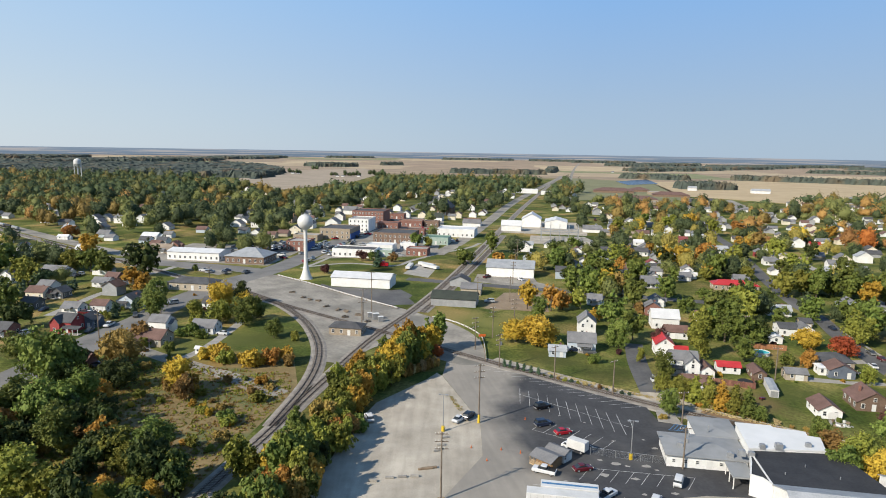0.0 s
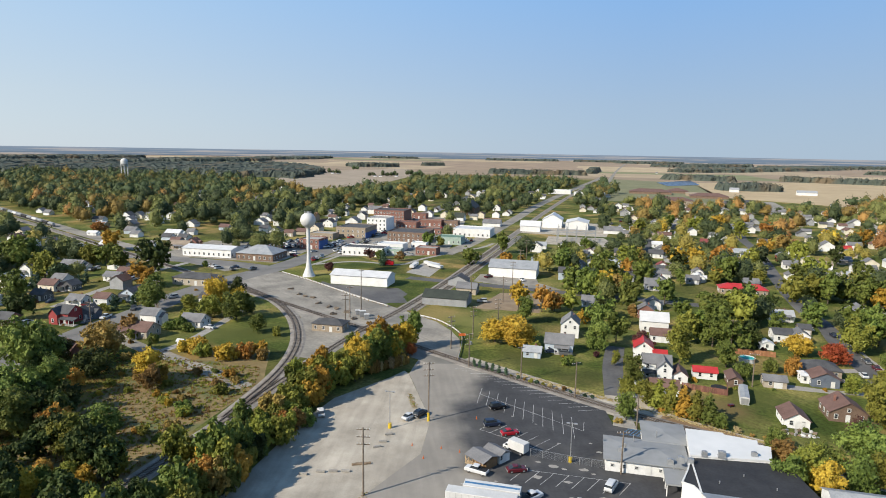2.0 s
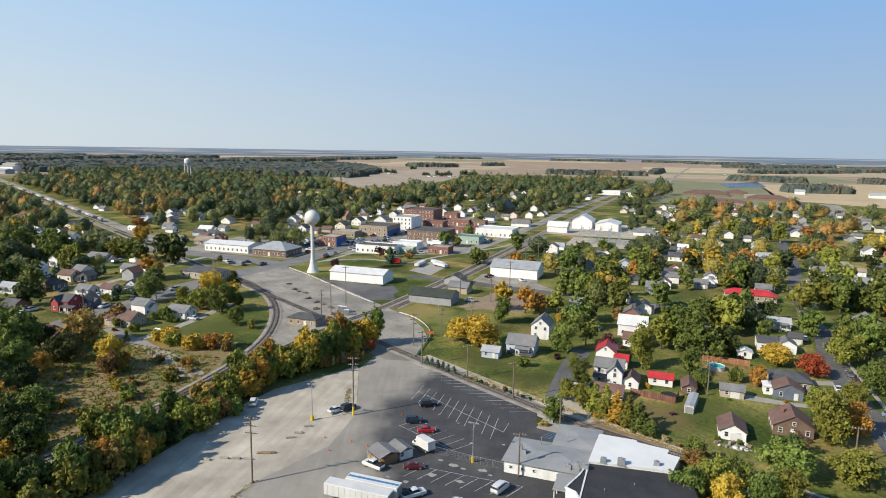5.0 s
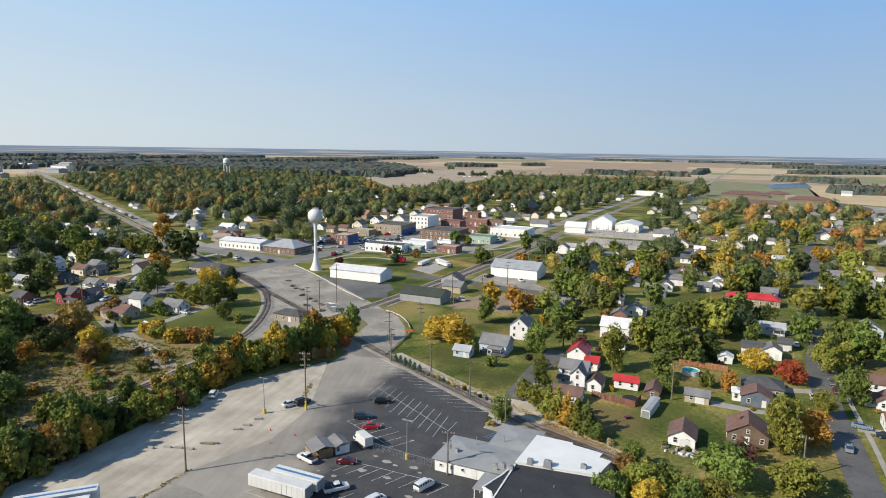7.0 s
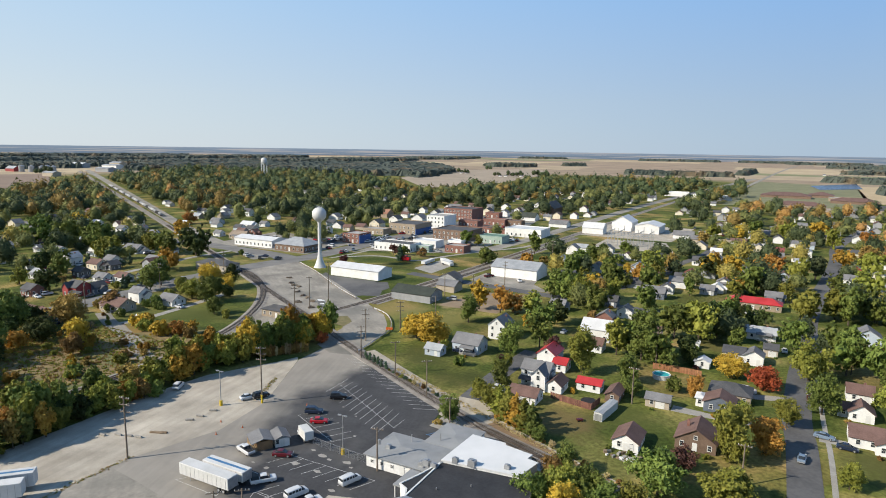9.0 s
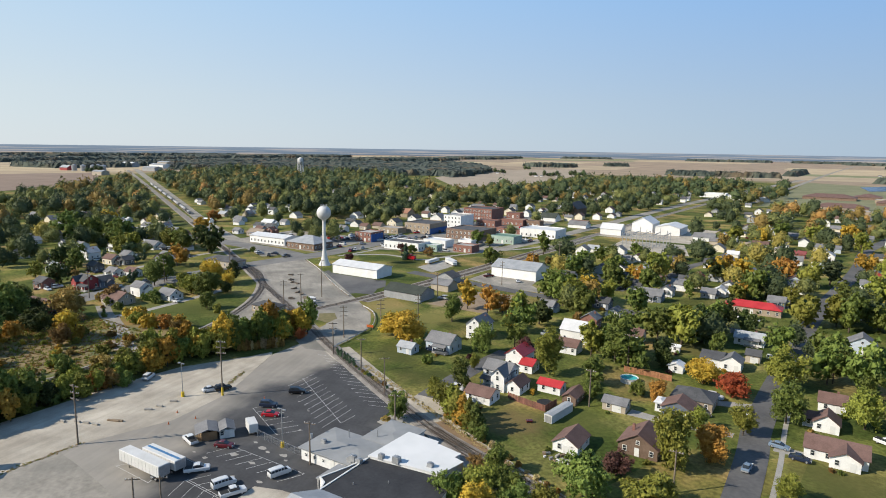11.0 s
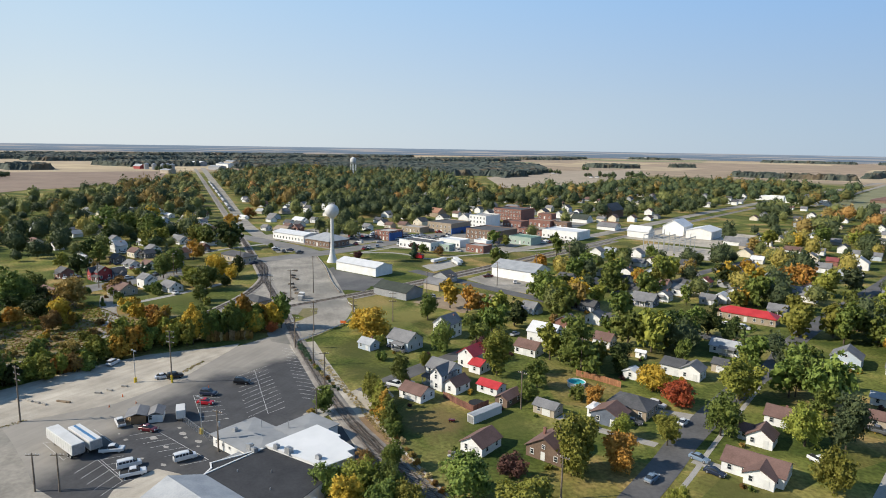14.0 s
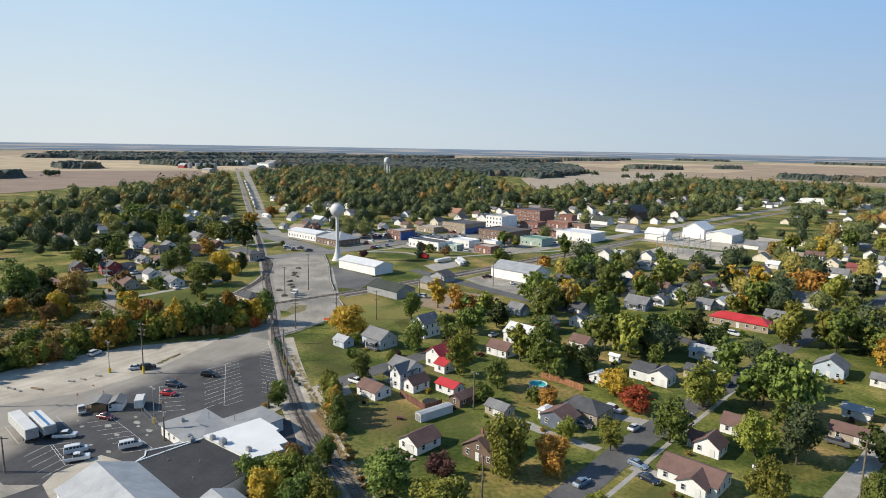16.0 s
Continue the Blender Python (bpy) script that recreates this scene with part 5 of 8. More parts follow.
def loft(bm, sections):
    """Skins boxes-in-section (x, half width, z low, z high) along x."""
    rings = []
    for x, hw, z0, z1 in sections:
        k = min(0.12, hw * 0.2)
        rings.append([bm.verts.new((x, y, z)) for y, z in ((-hw, z0), (-hw, z1 - k), (-hw + k, z1), (hw - k, z1), (hw, z1 - k), (hw, z0))])
    for a, b in zip(rings, rings[1:]):
        for i in range(6):
            bm.faces.new((a[i], a[(i + 1) % 6], b[(i + 1) % 6], b[i]))
    bm.faces.new(rings[0])
    bm.faces.new(rings[-1][::-1])
    return bm


CAR_MESH = {}


def car_meshes(form):
    """Body, glasshouse and roof of a sedan, suv, pickup or van; the nose points along +x."""
    if form in CAR_MESH:
        return CAR_MESH[form]
    if form == "sedan":
        body = [(-2.25, 0.78, 0.35, 0.8), (-2.1, 0.86, 0.28, 0.95), (-1.2, 0.9, 0.25, 0.98), (0.7, 0.9, 0.25, 0.95), (1.9, 0.86, 0.25, 0.8), (2.25, 0.74, 0.32, 0.62)]
        glass = [(-1.75, 0.66, 0.94, 0.98), (-1.0, 0.68, 0.94, 1.38), (0.2, 0.68, 0.94, 1.4), (1.05, 0.7, 0.9, 0.96)]
        top = [(-1.0, 0.62, 1.36, 1.43), (-0.4, 0.66, 1.37, 1.47), (0.2, 0.62, 1.37, 1.44)]
    elif form == "suv":
        body = [(-2.3, 0.84, 0.4, 0.95), (-2.2, 0.92, 0.34, 1.1), (0.7, 0.94, 0.32, 1.1), (2.0, 0.9, 0.32, 1.0), (2.3, 0.8, 0.4, 0.8)]
        glass = [(-2.22, 0.8, 1.08, 1.12), (-1.9, 0.78, 1.08, 1.66), (0.3, 0.78, 1.08, 1.68), (1.1, 0.8, 1.06, 1.14)]
        top = [(-1.95, 0.74, 1.64, 1.72), (-0.8, 0.77, 1.65, 1.77), (0.3, 0.74, 1.65, 1.72)]
    elif form == "pickup":
        body = [(-2.65, 0.88, 0.48, 1.02), (-2.55, 0.94, 0.42, 1.05), (-0.75, 0.95, 0.4, 1.05), (1.5, 0.95, 0.4, 1.08), (2.5, 0.92, 0.4, 1.0), (2.65, 0.84, 0.48, 0.85)]
        glass = [(-0.75, 0.78, 1.03, 1.1), (-0.6, 0.76, 1.03, 1.66), (0.7, 0.76, 1.03, 1.68), (1.4, 0.8, 1.03, 1.12)]
        top = [(-0.62, 0.72, 1.64, 1.72), (0.1, 0.75, 1.65, 1.77), (0.7, 0.72, 1.65, 1.73)]
    else:
        body = [(-2.75, 0.9, 0.42, 1.16), (-2.65, 0.98, 0.36, 1.24), (1.55, 0.98, 0.36, 1.22), (2.5, 0.94, 0.36, 1.06), (2.75, 0.84, 0.45, 0.86)]
        glass = [(-2.64, 0.95, 1.22, 1.28), (-2.5, 0.9, 1.22, 1.74), (0.85, 0.88, 1.22, 1.78), (1.8, 0.88, 1.2, 1.26)]
        top = [(-2.6, 0.84, 1.72, 1.82), (-1.0, 0.87, 1.73, 1.9), (0.6, 0.85, 1.74, 1.87), (0.95, 0.8, 1.74, 1.79)]
    made = []
    for key, sec in (("body", body), ("windscreen", glass), ("roof", top)):
        bm = loft(bmesh.new(), sec)
        if key == "body" and form == "pickup":
            pass
        bmesh.ops.recalc_face_normals(bm, faces=bm.faces)
        me = bpy.data.meshes.new(key)
        bm.to_mesh(me)
        bm.free()
        me.materials.append(GLASS if key == "windscreen" else TRIM)
        made.append(me)
    extra = {}
    bm = box(bmesh.new(), 0, 0, body[0][2] + 0.02, 0.08, 1.5, 0.22)
    me = bpy.data.meshes.new("bumper")
    bm.to_mesh(me)
    bm.free()
    me.materials.append(METAL)
    made.append(me)
    bm = bmesh.new()
    if form == "pickup":
        box(bm, -1.68, 0, 1.06, 1.66, 1.5, 0.03)
    me = bpy.data.meshes.new("bed")
    bm.to_mesh(me)
    bm.free()
    me.materials.append(DARK)
    made.append(me)
    lamp = box(bmesh.new(), 0, 0, 0, 0.06, 0.32, 0.16)
    me = bpy.data.meshes.new("headlight")
    lamp.to_mesh(me)
    lamp.free()
    me.materials.append(TRIM)
    made.append(me)
    CAR_MESH[form] = (made, body)
    return CAR_MESH[form]


def pillar_mesh():
    if "pillar" not in CAR_MESH:
        bm = bmesh.new()
        slab((-0.07, 0.965, 0), (0.07, 0.965, 0), (0.07, 0.885, 0.56), (-0.07, 0.885, 0.56), 0.03, bm)
        me = bpy.data.meshes.new("pillar")
        bm.to_mesh(me)
        bm.free()
        me.materials.append(TRIM)
        CAR_MESH["pillar"] = me
    return CAR_MESH["pillar"]


CAR_KIND = {"sedan": "car", "suv": "suv", "pickup": "pickup truck", "van": "passenger van"}


def car(x, y, heading, form="sedan", tone="white", where="parked on the asphalt lot"):
    (body, glass, top, bumper, bed, lamp), sec = car_meshes(form)
    root = thing(CAR_KIND[form].replace(" ", "_"), f"{tone} {CAR_KIND[form]} {where}", CAR_KIND[form], pose(x, y, 0.055, 0, 0, heading), "parked vehicles")
    resize(root, *((0.85, 0.85, 1.0) if form == "van" else (0.95, 0.95, 1.03)))
    for name, me in (("body", body), ("roof", top)):
        ob = part(name, me, None, root)
        ob.material_slots[0].link = "OBJECT"
        ob.material_slots[0].material = paint(tone)
    part("windscreen", glass, None, root)
    close = y < 235 and x > -60
    if form == "van":
        for px in (-2.35, -1.55, -0.75, 0.05, 0.75):
            for sy in (-1, 1):
                pillar = part("pillar", pillar_mesh(), None, root, m=pose(px, 0, 1.2) @ Matrix.Diagonal((1, sy, 1, 1)))
                pillar.material_slots[0].link = "OBJECT"
                pillar.material_slots[0].material = paint(tone)
    for bx in (sec[0][0] - 0.01, sec[-1][0] + 0.01) if close else ():
        part("bumper", bumper, None, root, m=pose(bx, 0, 0))
    if form == "pickup":
        part("bed", bed, None, root)
    for s in (-0.6, 0.6) if close else ():
        part("headlight", lamp, None, root, m=pose(sec[-1][0] - 0.02, s, 0.62))
    t, r = wheel_meshes()
    wb = sec[-1][0] * 0.62
    for wx in (-wb, wb):
        for wy in (-0.8, 0.8):
            w = part("wheel", t, None, root, m=pose(wx, wy, 0.34))
            if close:
                part("rim", r, None, w)
    return root


for spec in ((5.6, 129.9, 165, "pickup", "white"), (13.5, 132.6, 25, "sedan", "maroon"), (5.1, 153.3, 28, "suv", "navy"), (9.7, 149.6, 30, "sedan", "red"), (4.7, 163.7, 35, "suv", "black"),
             (32.4, 130.6, 72, "van", "white"), (17.6, 122.4, 50, "pickup", "white"), (26.6, 121.6, 70, "van", "white"), (30.6, 120.4, 66, "pickup", "white")):
    car(*spec)
for spec in ((-15.2, 151.9, 68, "sedan", "white"), (-13.0, 154.2, 70, "suv", "black"), (-36.5, 148.2, 118, "suv", "white")):
    car(*spec, where="parked on the pale gravel lot")
for spec in ((110.2, 185.9, 85, "sedan", "blue"), (105.6, 216.5, 88, "sedan", "white"), (114.6, 200.6, -8, "sedan", "blue"), (119.0, 196.6, -5, "sedan", "navy"), (97.0, 222.6, 0, "suv", "white"), (104.6, 266.6, 92, "sedan", "white"), (110.6, 260.9, 92, "sedan", "navy"), (111.8, 225, 90, "sedan", "maroon"), (111.4, 231.5, 90, "sedan", "grey"),
             (141.6, 241.5, 0, "pickup", "grey"), (134.5, 215.6, -30, "pickup", "white"), (37.6, 189.5, 8, "pickup", "white"), (38.6, 192.6, 8, "pickup", "silver"), (36.5, 250.6, 90, "sedan", "silver"), (96.5, 209.0, 15, "sedan", "grey"), (88, 312, 0, "sedan", "white"), (94, 311, 0, "suv", "white"), (14.5, 213.5, 10, "sedan", "navy"), (19, 211.8, 5, "suv", "grey")):
    car(*spec, where="parked beside a house")
for i, (x, y) in enumerate(((-163, 303), (-158, 300), (-150, 299), (-152, 305), (-118, 362), (-139, 345), (-121, 390), (-160, 362), (-157, 366), (-154, 369), (-163, 371), (-152, 378), (-160, 381), (-158, 390), (-153, 392), (-162, 398), (-157, 402), (-24.5, 322), (-8, 320), (-18.8, 272), (-141, 303), (-124, 340), (-58, 430), (-55, 434), (-60, 437), (-142, 240), (-145, 220))):
    car(x, y, (i * 67) % 360, ("sedan", "suv", "pickup")[i % 3], ("white", "silver", "grey", "navy", "white", "maroon")[i % 6], where="parked by the shops")


for i in range(26):
    row, k = divmod(i, 12)
    car(-156 + k * 3.1 + row * 6, (372, 379, 388)[row] + k * 1.2, 95 + (i * 53) % 12, ("sedan", "suv", "pickup", "sedan")[i % 4], ("white", "silver", "grey", "navy", "maroon", "white", "black")[i % 7], where="parked behind the brick shop")
for i in range(24, 36):
    x, y = ((104, 104, 152)[i % 3], 205 + i * 8.3) if i < 24 else (-30 + i * 2.5, 500 + (i * 37) % 90)
    car(x + (i * 29) % 3, y, 90 + (i * 41) % 8, ("sedan", "suv", "pickup")[i % 3], ("white", "silver", "grey", "navy", "white", "maroon")[i % 6], where="parked along the street")


def semi_trailer(x, y, heading, length, tall, label, stripe=None):
    root = thing("semi_trailer", label, "trailer", pose(x, y, 0.05, 0, 0, heading), "trailers")
    bm = box(bmesh.new(), 0, 0, 1.1, length, 2.55, tall - 1.1)
    bmesh.ops.bevel(bm, geom=bm.edges[:], offset=0.06, segments=1, affect="EDGES")
    part("body", bm, WHITE, root)
    rib = box(bmesh.new(), 0, 0, 1.2, 0.05, 0.03, tall - 1.4)
    me = bpy.data.meshes.new("side_rib")
    rib.to_mesh(me)
    rib.free()
    for i in range(int(length / 1.2)):
        for s in (-1, 1):
            part("side_rib", me, METAL, root, m=pose(-length / 2 + 0.6 + i * 1.2, s * 1.285, 0))
    if stripe:
        part("stripe", box(bmesh.new(), 0, 0, tall + 0.002, length * 0.96, 0.6, 0.02), stripe, root, "blue stripe")
    part("chassis", box(bmesh.new(), 0, 0, 0.8, length * 0.95, 1.1, 0.28), DARK, root)
    t, r = wheel_meshes()
    for wx in (-length / 2 + 1.4, -length / 2 + 2.7):
        for wy in (-1.0, 1.0):
            w = part("wheel", t, None, root, m=Matrix.Translation((wx, wy, 0.5)) @ Matrix.Diagonal((1.45, 1.5, 1.45, 1)))
            part("rim", r, None, w)
    for wy in (-0.8, 0.8):
        part("landing_leg", box(bmesh.new(), length / 2 - 2.6, wy, 0, 0.16, 0.16, 0.85), METAL, root)
    part("rear_door", box(bmesh.new(), -length / 2 - 0.012, 0, 1.2, 0.02, 2.3, tall - 1.4), METAL, root)
    return root


semi_trailer(9.0, 116.5, 180, 13.4, 3.5, "long white semi-trailer with ribbed sides on the asphalt")
semi_trailer(10.4, 120.0, 180, 11.0, 3.2, "white trailer with blue stripes beside a longer one", BLUE_PAINT)
semi_trailer(-22.9, 94.5, 45, 13.6, 3.9, "white semi-trailer with a blue striped roof", BLUE_PAINT)
semi_trailer(-21.0, 91.1, 45, 13.6, 3.9, "white semi-trailer parked on gravel")


def box_truck(x, y, heading):
    root = thing("box_truck", "white box truck parked on the asphalt lot", "truck", pose(x, y, 0.05, 0, 0, heading))
    resize(root, 0.86)
    bm = box(bmesh.new(), -0.8, 0, 0.9, 5.0, 2.4, 2.4)
    bmesh.ops.bevel(bm, geom=bm.edges[:], offset=0.06, segments=1, affect="EDGES")
    part("box_body", bm, WHITE, root)
    part("cab", loft(bmesh.new(), [(1.75, 1.0, 0.5, 2.1), (2.5, 1.0, 0.5, 2.1), (3.0, 0.98, 0.5, 1.3), (3.6, 0.9, 0.5, 1.15)]), paint("white"), root)
    part("windscreen", loft(bmesh.new(), [(2.0, 1.01, 1.3, 1.95), (2.55, 1.01, 1.3, 1.98), (2.95, 0.99, 1.3, 1.36)]), GLASS, root)
    t, r = wheel_meshes()
    for wx in (-2.2, 2.7):
        for wy in (-0.95, 0.95):
            w = part("wheel", t, None, root, m=Matrix.Translation((wx, wy, 0.42)) @ Matrix.Diagonal((1.25, 1.2, 1.25, 1)))
            part("rim", r, None, w)


box_truck(12.2, 141.4, 150)


# ---- snack stand ----
TIMBER = surface("warm_timber", (0.2, 0.115, 0.055), (0.34, 0.2, 0.1), size=1.2, rough=0.75, bump=0.2, fine=14)
PALE_TIMBER = surface("pale_timber", (0.42, 0.3, 0.17), (0.56, 0.42, 0.26), size=1.0, rough=0.7, bump=0.1, fine=12)


def snack_stand():
    root = thing("snack_stand", "small timber stand with grey roofs on the parking lot", "stand", pose(6.0, 134.0, 0.04, 0, 0, -35))
    resize(root, 0.78)
    part("wall", box(bmesh.new(), 0.4, 0.6, 0, 5.6, 4.2, 2.5), TIMBER, root)
    bm = bmesh.new()
    slab((-3.7, -3.3, 2.45), (3.7, -3.3, 2.45), (3.7, 0.2, 3.5), (-3.7, 0.2, 3.5), 0.16, bm)
    slab((3.7, 3.0, 2.65), (-3.7, 3.0, 2.65), (-3.7, 0.2, 3.5), (3.7, 0.2, 3.5), 0.16, bm)
    part("roof", bm, ROOF["grey"], root)
    part("deck", box(bmesh.new(), 0, -2.4, 0, 6.8, 1.6, 0.3), PALE_TIMBER, root)
    for i in range(6):
        part("post", box(bmesh.new(), -3.3 + i * 1.32, -3.05, 0.3, 0.16, 0.16, 2.2), PALE_TIMBER, root)
    for z in (0.6, 0.95, 1.3):
        part("railing", box(bmesh.new(), 0, -3.05, z, 6.7, 0.08, 0.14), PALE_TIMBER, root)
    part("wall", box(bmesh.new(), 0.4, 5.4, 0, 6.0, 4.0, 2.4), WALL["white"], root)
    part("roof", gable_roof(bmesh.new(), 6.2, 4.2, 2.4, 0.9, "x", 0.3), ROOF["grey"], root, m=Matrix.Translation((0.4, 5.4, 0)))
    door(root, pose(3.45, 5.4, 0.05, 0, 0, 90))
    window(root, pose(3.43, 4.0, 1.0, 0, 0, 90))
    return root


snack_stand()


# ---- poles and lamps ----
def utility_pole(x, y, h, arms=2, turn=0.0, yellow=False, where="beside the road"):
    root = thing("utility_pole", f"tall wooden utility pole with {arms} crossarms {where}", "utility pole", pose(x, y, 0, 0, 0, turn), "utility poles")
    part("pole", tube(bmesh.new(), 0, 0, -0.3, 0.2, 0.13, h + 0.3, 10), POLE_WOOD, root)
    for i in range(arms):
        z = h - 0.6 - i * 1.5
        arm = part("crossarm", box(bmesh.new(), 0, 0.16, z, 2.6, 0.12, 0.16), POLE_WOOD, root)
        for u in (-1.2, -0.6, 0.6, 1.2):
            part("insulator", tube(bmesh.new(), u, 0.16, z + 0.16, 0.06, 0.05, 0.22, 6), TRIM, arm)
    if yellow:
        part("guard", tube(bmesh.new(), 0, 0, 0, 0.3, 0.28, 2.2, 10), YELLOW, root, "yellow pole guard")
    return root


def transformer(root, h):
    part("transformer", tube(bmesh.new(), 0.45, 0, h - 3.6, 0.3, 0.3, 1.0, 12), METAL, root, "grey transformer can")


utility_pole(-13.6, 115.6, 14.0, 3, 10, where="on the gravel lot")
utility_pole(-10.3, 151.8, 15.0, 3, 20, yellow=True, where="at the lot's edge")
r = utility_pole(34.4, 137.2, 9.6, 1, 15, where="beside the pale building")
transformer(r, 9.6)
transformer(utility_pole(-8.5, 192.6, 10.5, 3, 40, where="beside the railway"), 10.5)
utility_pole(7.8, 186.2, 10, 1, 40)
utility_pole(23.4, 176.8, 10, 1, 40)
utility_pole(71.2, 231.2, 11, 1, 0, where="in a back yard")
utility_pole(71.5, 198.8, 10, 1, 0, where="in a back yard")
utility_pole(99.8, 167.9, 9, 1, 0, where="beside a street")
utility_pole(150.6, 218.9, 12, 2, 0, where="beside a lane")
utility_pole(-62.3, 246, 16, 1, 30, where="in the rail yard")
utility_pole(-62.3, 233.9, 12, 1, 30, where="in the rail yard")
utility_pole(-59.2, 221.5, 12, 2, 30, where="in the rail yard")
utility_pole(-24.2, 276, 10, 1, 0)
utility_pole(-6.5, 235.8, 11, 3, 40)
utility_pole(-13.1, 222.5, 11, 3, 40)
utility_pole(-17.5, 208.0, 11, 3, 40)
for y in (275, 310, 345, 380):
    utility_pole(-5 - y * 0.02, y, 11, 2, 0)
for y in (190, 225, 262):
    utility_pole(-138, y, 11, 2, 0, where="beside the main street")
for x, y in ((38.5, 161),):
    utility_pole(x, y, 8.5, 1, 20)
utility_pole(22.5, 105.5, 8, 1, 40, where="beside a gate frame")
utility_pole(26.0, 108.5, 8, 1, 40, where="beside a gate frame")


def lot_lamp(x, y, h):
    root = thing("lot_lamp", "pale steel parking-lot lamp on a yellow concrete base", "lamp post", pose(x, y, 0), "lot lamps")
    bm = tube(bmesh.new(), 0, 0, 0, 0.42, 0.4, 1.3, 16)
    part("base", bm, YELLOW, root, "yellow-painted concrete base")
    part("pole", tube(bmesh.new(), 0, 0, 1.3, 0.11, 0.08, h - 1.3, 10), METAL, root)
    part("arm", box(bmesh.new(), 0, 0, h - 0.1, 1.5, 0.08, 0.08), METAL, root)
    for s in (-0.8, 0.8):
        part("lamp_head", box(bmesh.new(), s, 0, h - 0.2, 0.7, 0.36, 0.2), METAL, root)
    return root


lot_lamp(24.0, 139.6, 9.0)
lot_lamp(-18.0, 145.5, 9.2)


# ---- parking lot markings, kerbs, stops ----
def stripe(name, ends, width=0.09, z=0.05, mat=LINE):
    """Painted lines, each from one end to the other."""
    bm = bmesh.new()
    for (x0, y0), (x1, y1) in ends:
        d = Vector((x1 - x0, y1 - y0, 0))
        m = Matrix.Translation(((x0 + x1) / 2, (y0 + y1) / 2, 0)) @ Matrix.Rotation(math.atan2(d.y, d.x), 4, "Z")
        box(bm, 0, 0, z, d.length, width, 0.004, m)
    return tagged(part(name, bm, mat), "faded painted stall lines on dark asphalt", "marking", "", "structure")


def lerp(a, b, s):
    return (a[0] + (b[0] - a[0]) * s, a[1] + (b[1] - a[1]) * s)


stripe("stall_lines_north", [(lerp((-12.4, 190.0), (24.6, 168.0), i / 14), lerp((-6.4, 191.6), (30.6, 170.4), i / 14)) for i in range(15)])
rows = [((-1.8, 172.4), (26.3, 156.1))]
for i in range(11):
    a, b = lerp((-1.6, 176.4), (23.1, 163.5), i / 10), lerp((-1.0, 166.0), (24.4, 151.7), i / 10)
    rows.append((a, b))
rows.append(((26.2, 161.4), (26.3, 156.1)))
stripe("stall_lines_middle", rows)
rows = [((2.5, 150.5), (18.3, 143.2))]
for i in range(7):
    a = lerp((2.5, 150.5), (18.3, 143.2), i / 6)
    rows.append((a, (a[0] + 3.2, a[1] + 5.1)))
stripe("stall_lines_west", rows)
rows = [((15.0, 133.8), (36.2, 133.7))]
for i in range(8):
    a = lerp((15.0, 133.8), (36.2, 133.7), i / 7)
    rows.append((a, (a[0] - 2.3, a[1] - 5.2)))
stripe("stall_lines_south", rows)
rows = [((18.7, 118.8), (31.1, 118.0)), ((18.7, 119.3), (31.3, 118.5)), ((2.0, 114.6), (13.5, 114.2)), ((13.5, 114.2), (12.7, 116.3)), ((3.4, 124.9), (14.2, 124.4)), ((2.0, 114.6), (3.6, 117))]
for i in range(5):
    a = lerp((18.7, 118.5), (31.1, 118.0), i / 4)
    rows += [(a, (a[0] + 2.2, a[1] - 5.2)), (a, (a[0] + 2.4, a[1] + 4.6))]
stripe("stall_lines_yard", rows)
stripe("bay_lines_blue", [((35.0 + i * 0.9, 157.0), (36.6 + i * 0.9, 160.0)) for i in range(6)] + [((34.6, 156.8), (41.0, 156.8)), ((36.4, 160.2), (42.0, 160.2))], 0.2, 0.05, BLUE_PAINT)
island = flat("planting_island", [(33.0, 161.3), (33.4, 168.4), (37.5, 168.2), (38.6, 160.3)], 0.16, CONCRETE, 0.14, label="kerbed planting bed with dry mulch", category="kerb")
for x, y, a in ((-25.0, 121.8, 10), (-22.6, 122.6, 15), (-20.2, 123.3, 10), (-17.6, 135.3, 35), (-17.2, 138.1, 20), (-17.0, 142.0, 30), (-28, 120, 0)):
    bm = box(bmesh.new(), 0, 0, 0, 1.9, 0.5, 0.45)
    bmesh.ops.bevel(bm, geom=bm.edges[:], offset=0.08, segments=2, affect="EDGES")
    tagged(part("concrete_block", bm, CONCRETE, m=pose(x, y, 0.03, 0, 0, a)), "pale concrete wheel stop on gravel", "wheel stop", "wheel stops")
g = random.Random(31)
for x, y, r in ((18, 131.5, 1.3), (24, 131.0, 0.9), (20.5, 137, 1.2), (23, 136.2, 0.7), (27, 137, 1.1), (29, 135.6, 0.6), (17.5, 138, 0.7), (14, 127, 0.8), (10, 127.5, 0.5), (25, 125, 0.7), (21, 148, 0.5), (30, 146, 0.8), (28, 150, 0.5), (15, 157, 0.4), (31, 126.5, 0.8), (9, 160, 0.5)):
    outline = [(x + r * g.uniform(0.6, 1.2) * math.cos(k * 0.7), y + 0.6 * r * g.uniform(0.6, 1.2) * math.sin(k * 0.7)) for k in range(9)]
    flat("asphalt_patch", outline, 0.047, CONCRETE, 0.006, label="pale worn patch on dark asphalt", category="paving")
for y0 in (0, 0.7):
    bm = box(bmesh.new(), 0, 0, 0, 3.2, 0.5, 0.4)
    bmesh.ops.bevel(bm, geom=bm.edges[:], offset=0.05, segments=1, affect="EDGES")
    tagged(part("timber_beam", bm, WOOD, m=pose(-18.6 + y0, 126.8 + y0 * 0.7, 0.03, 0, 0, 22)), "weathered timber beam lying on gravel", "beam")
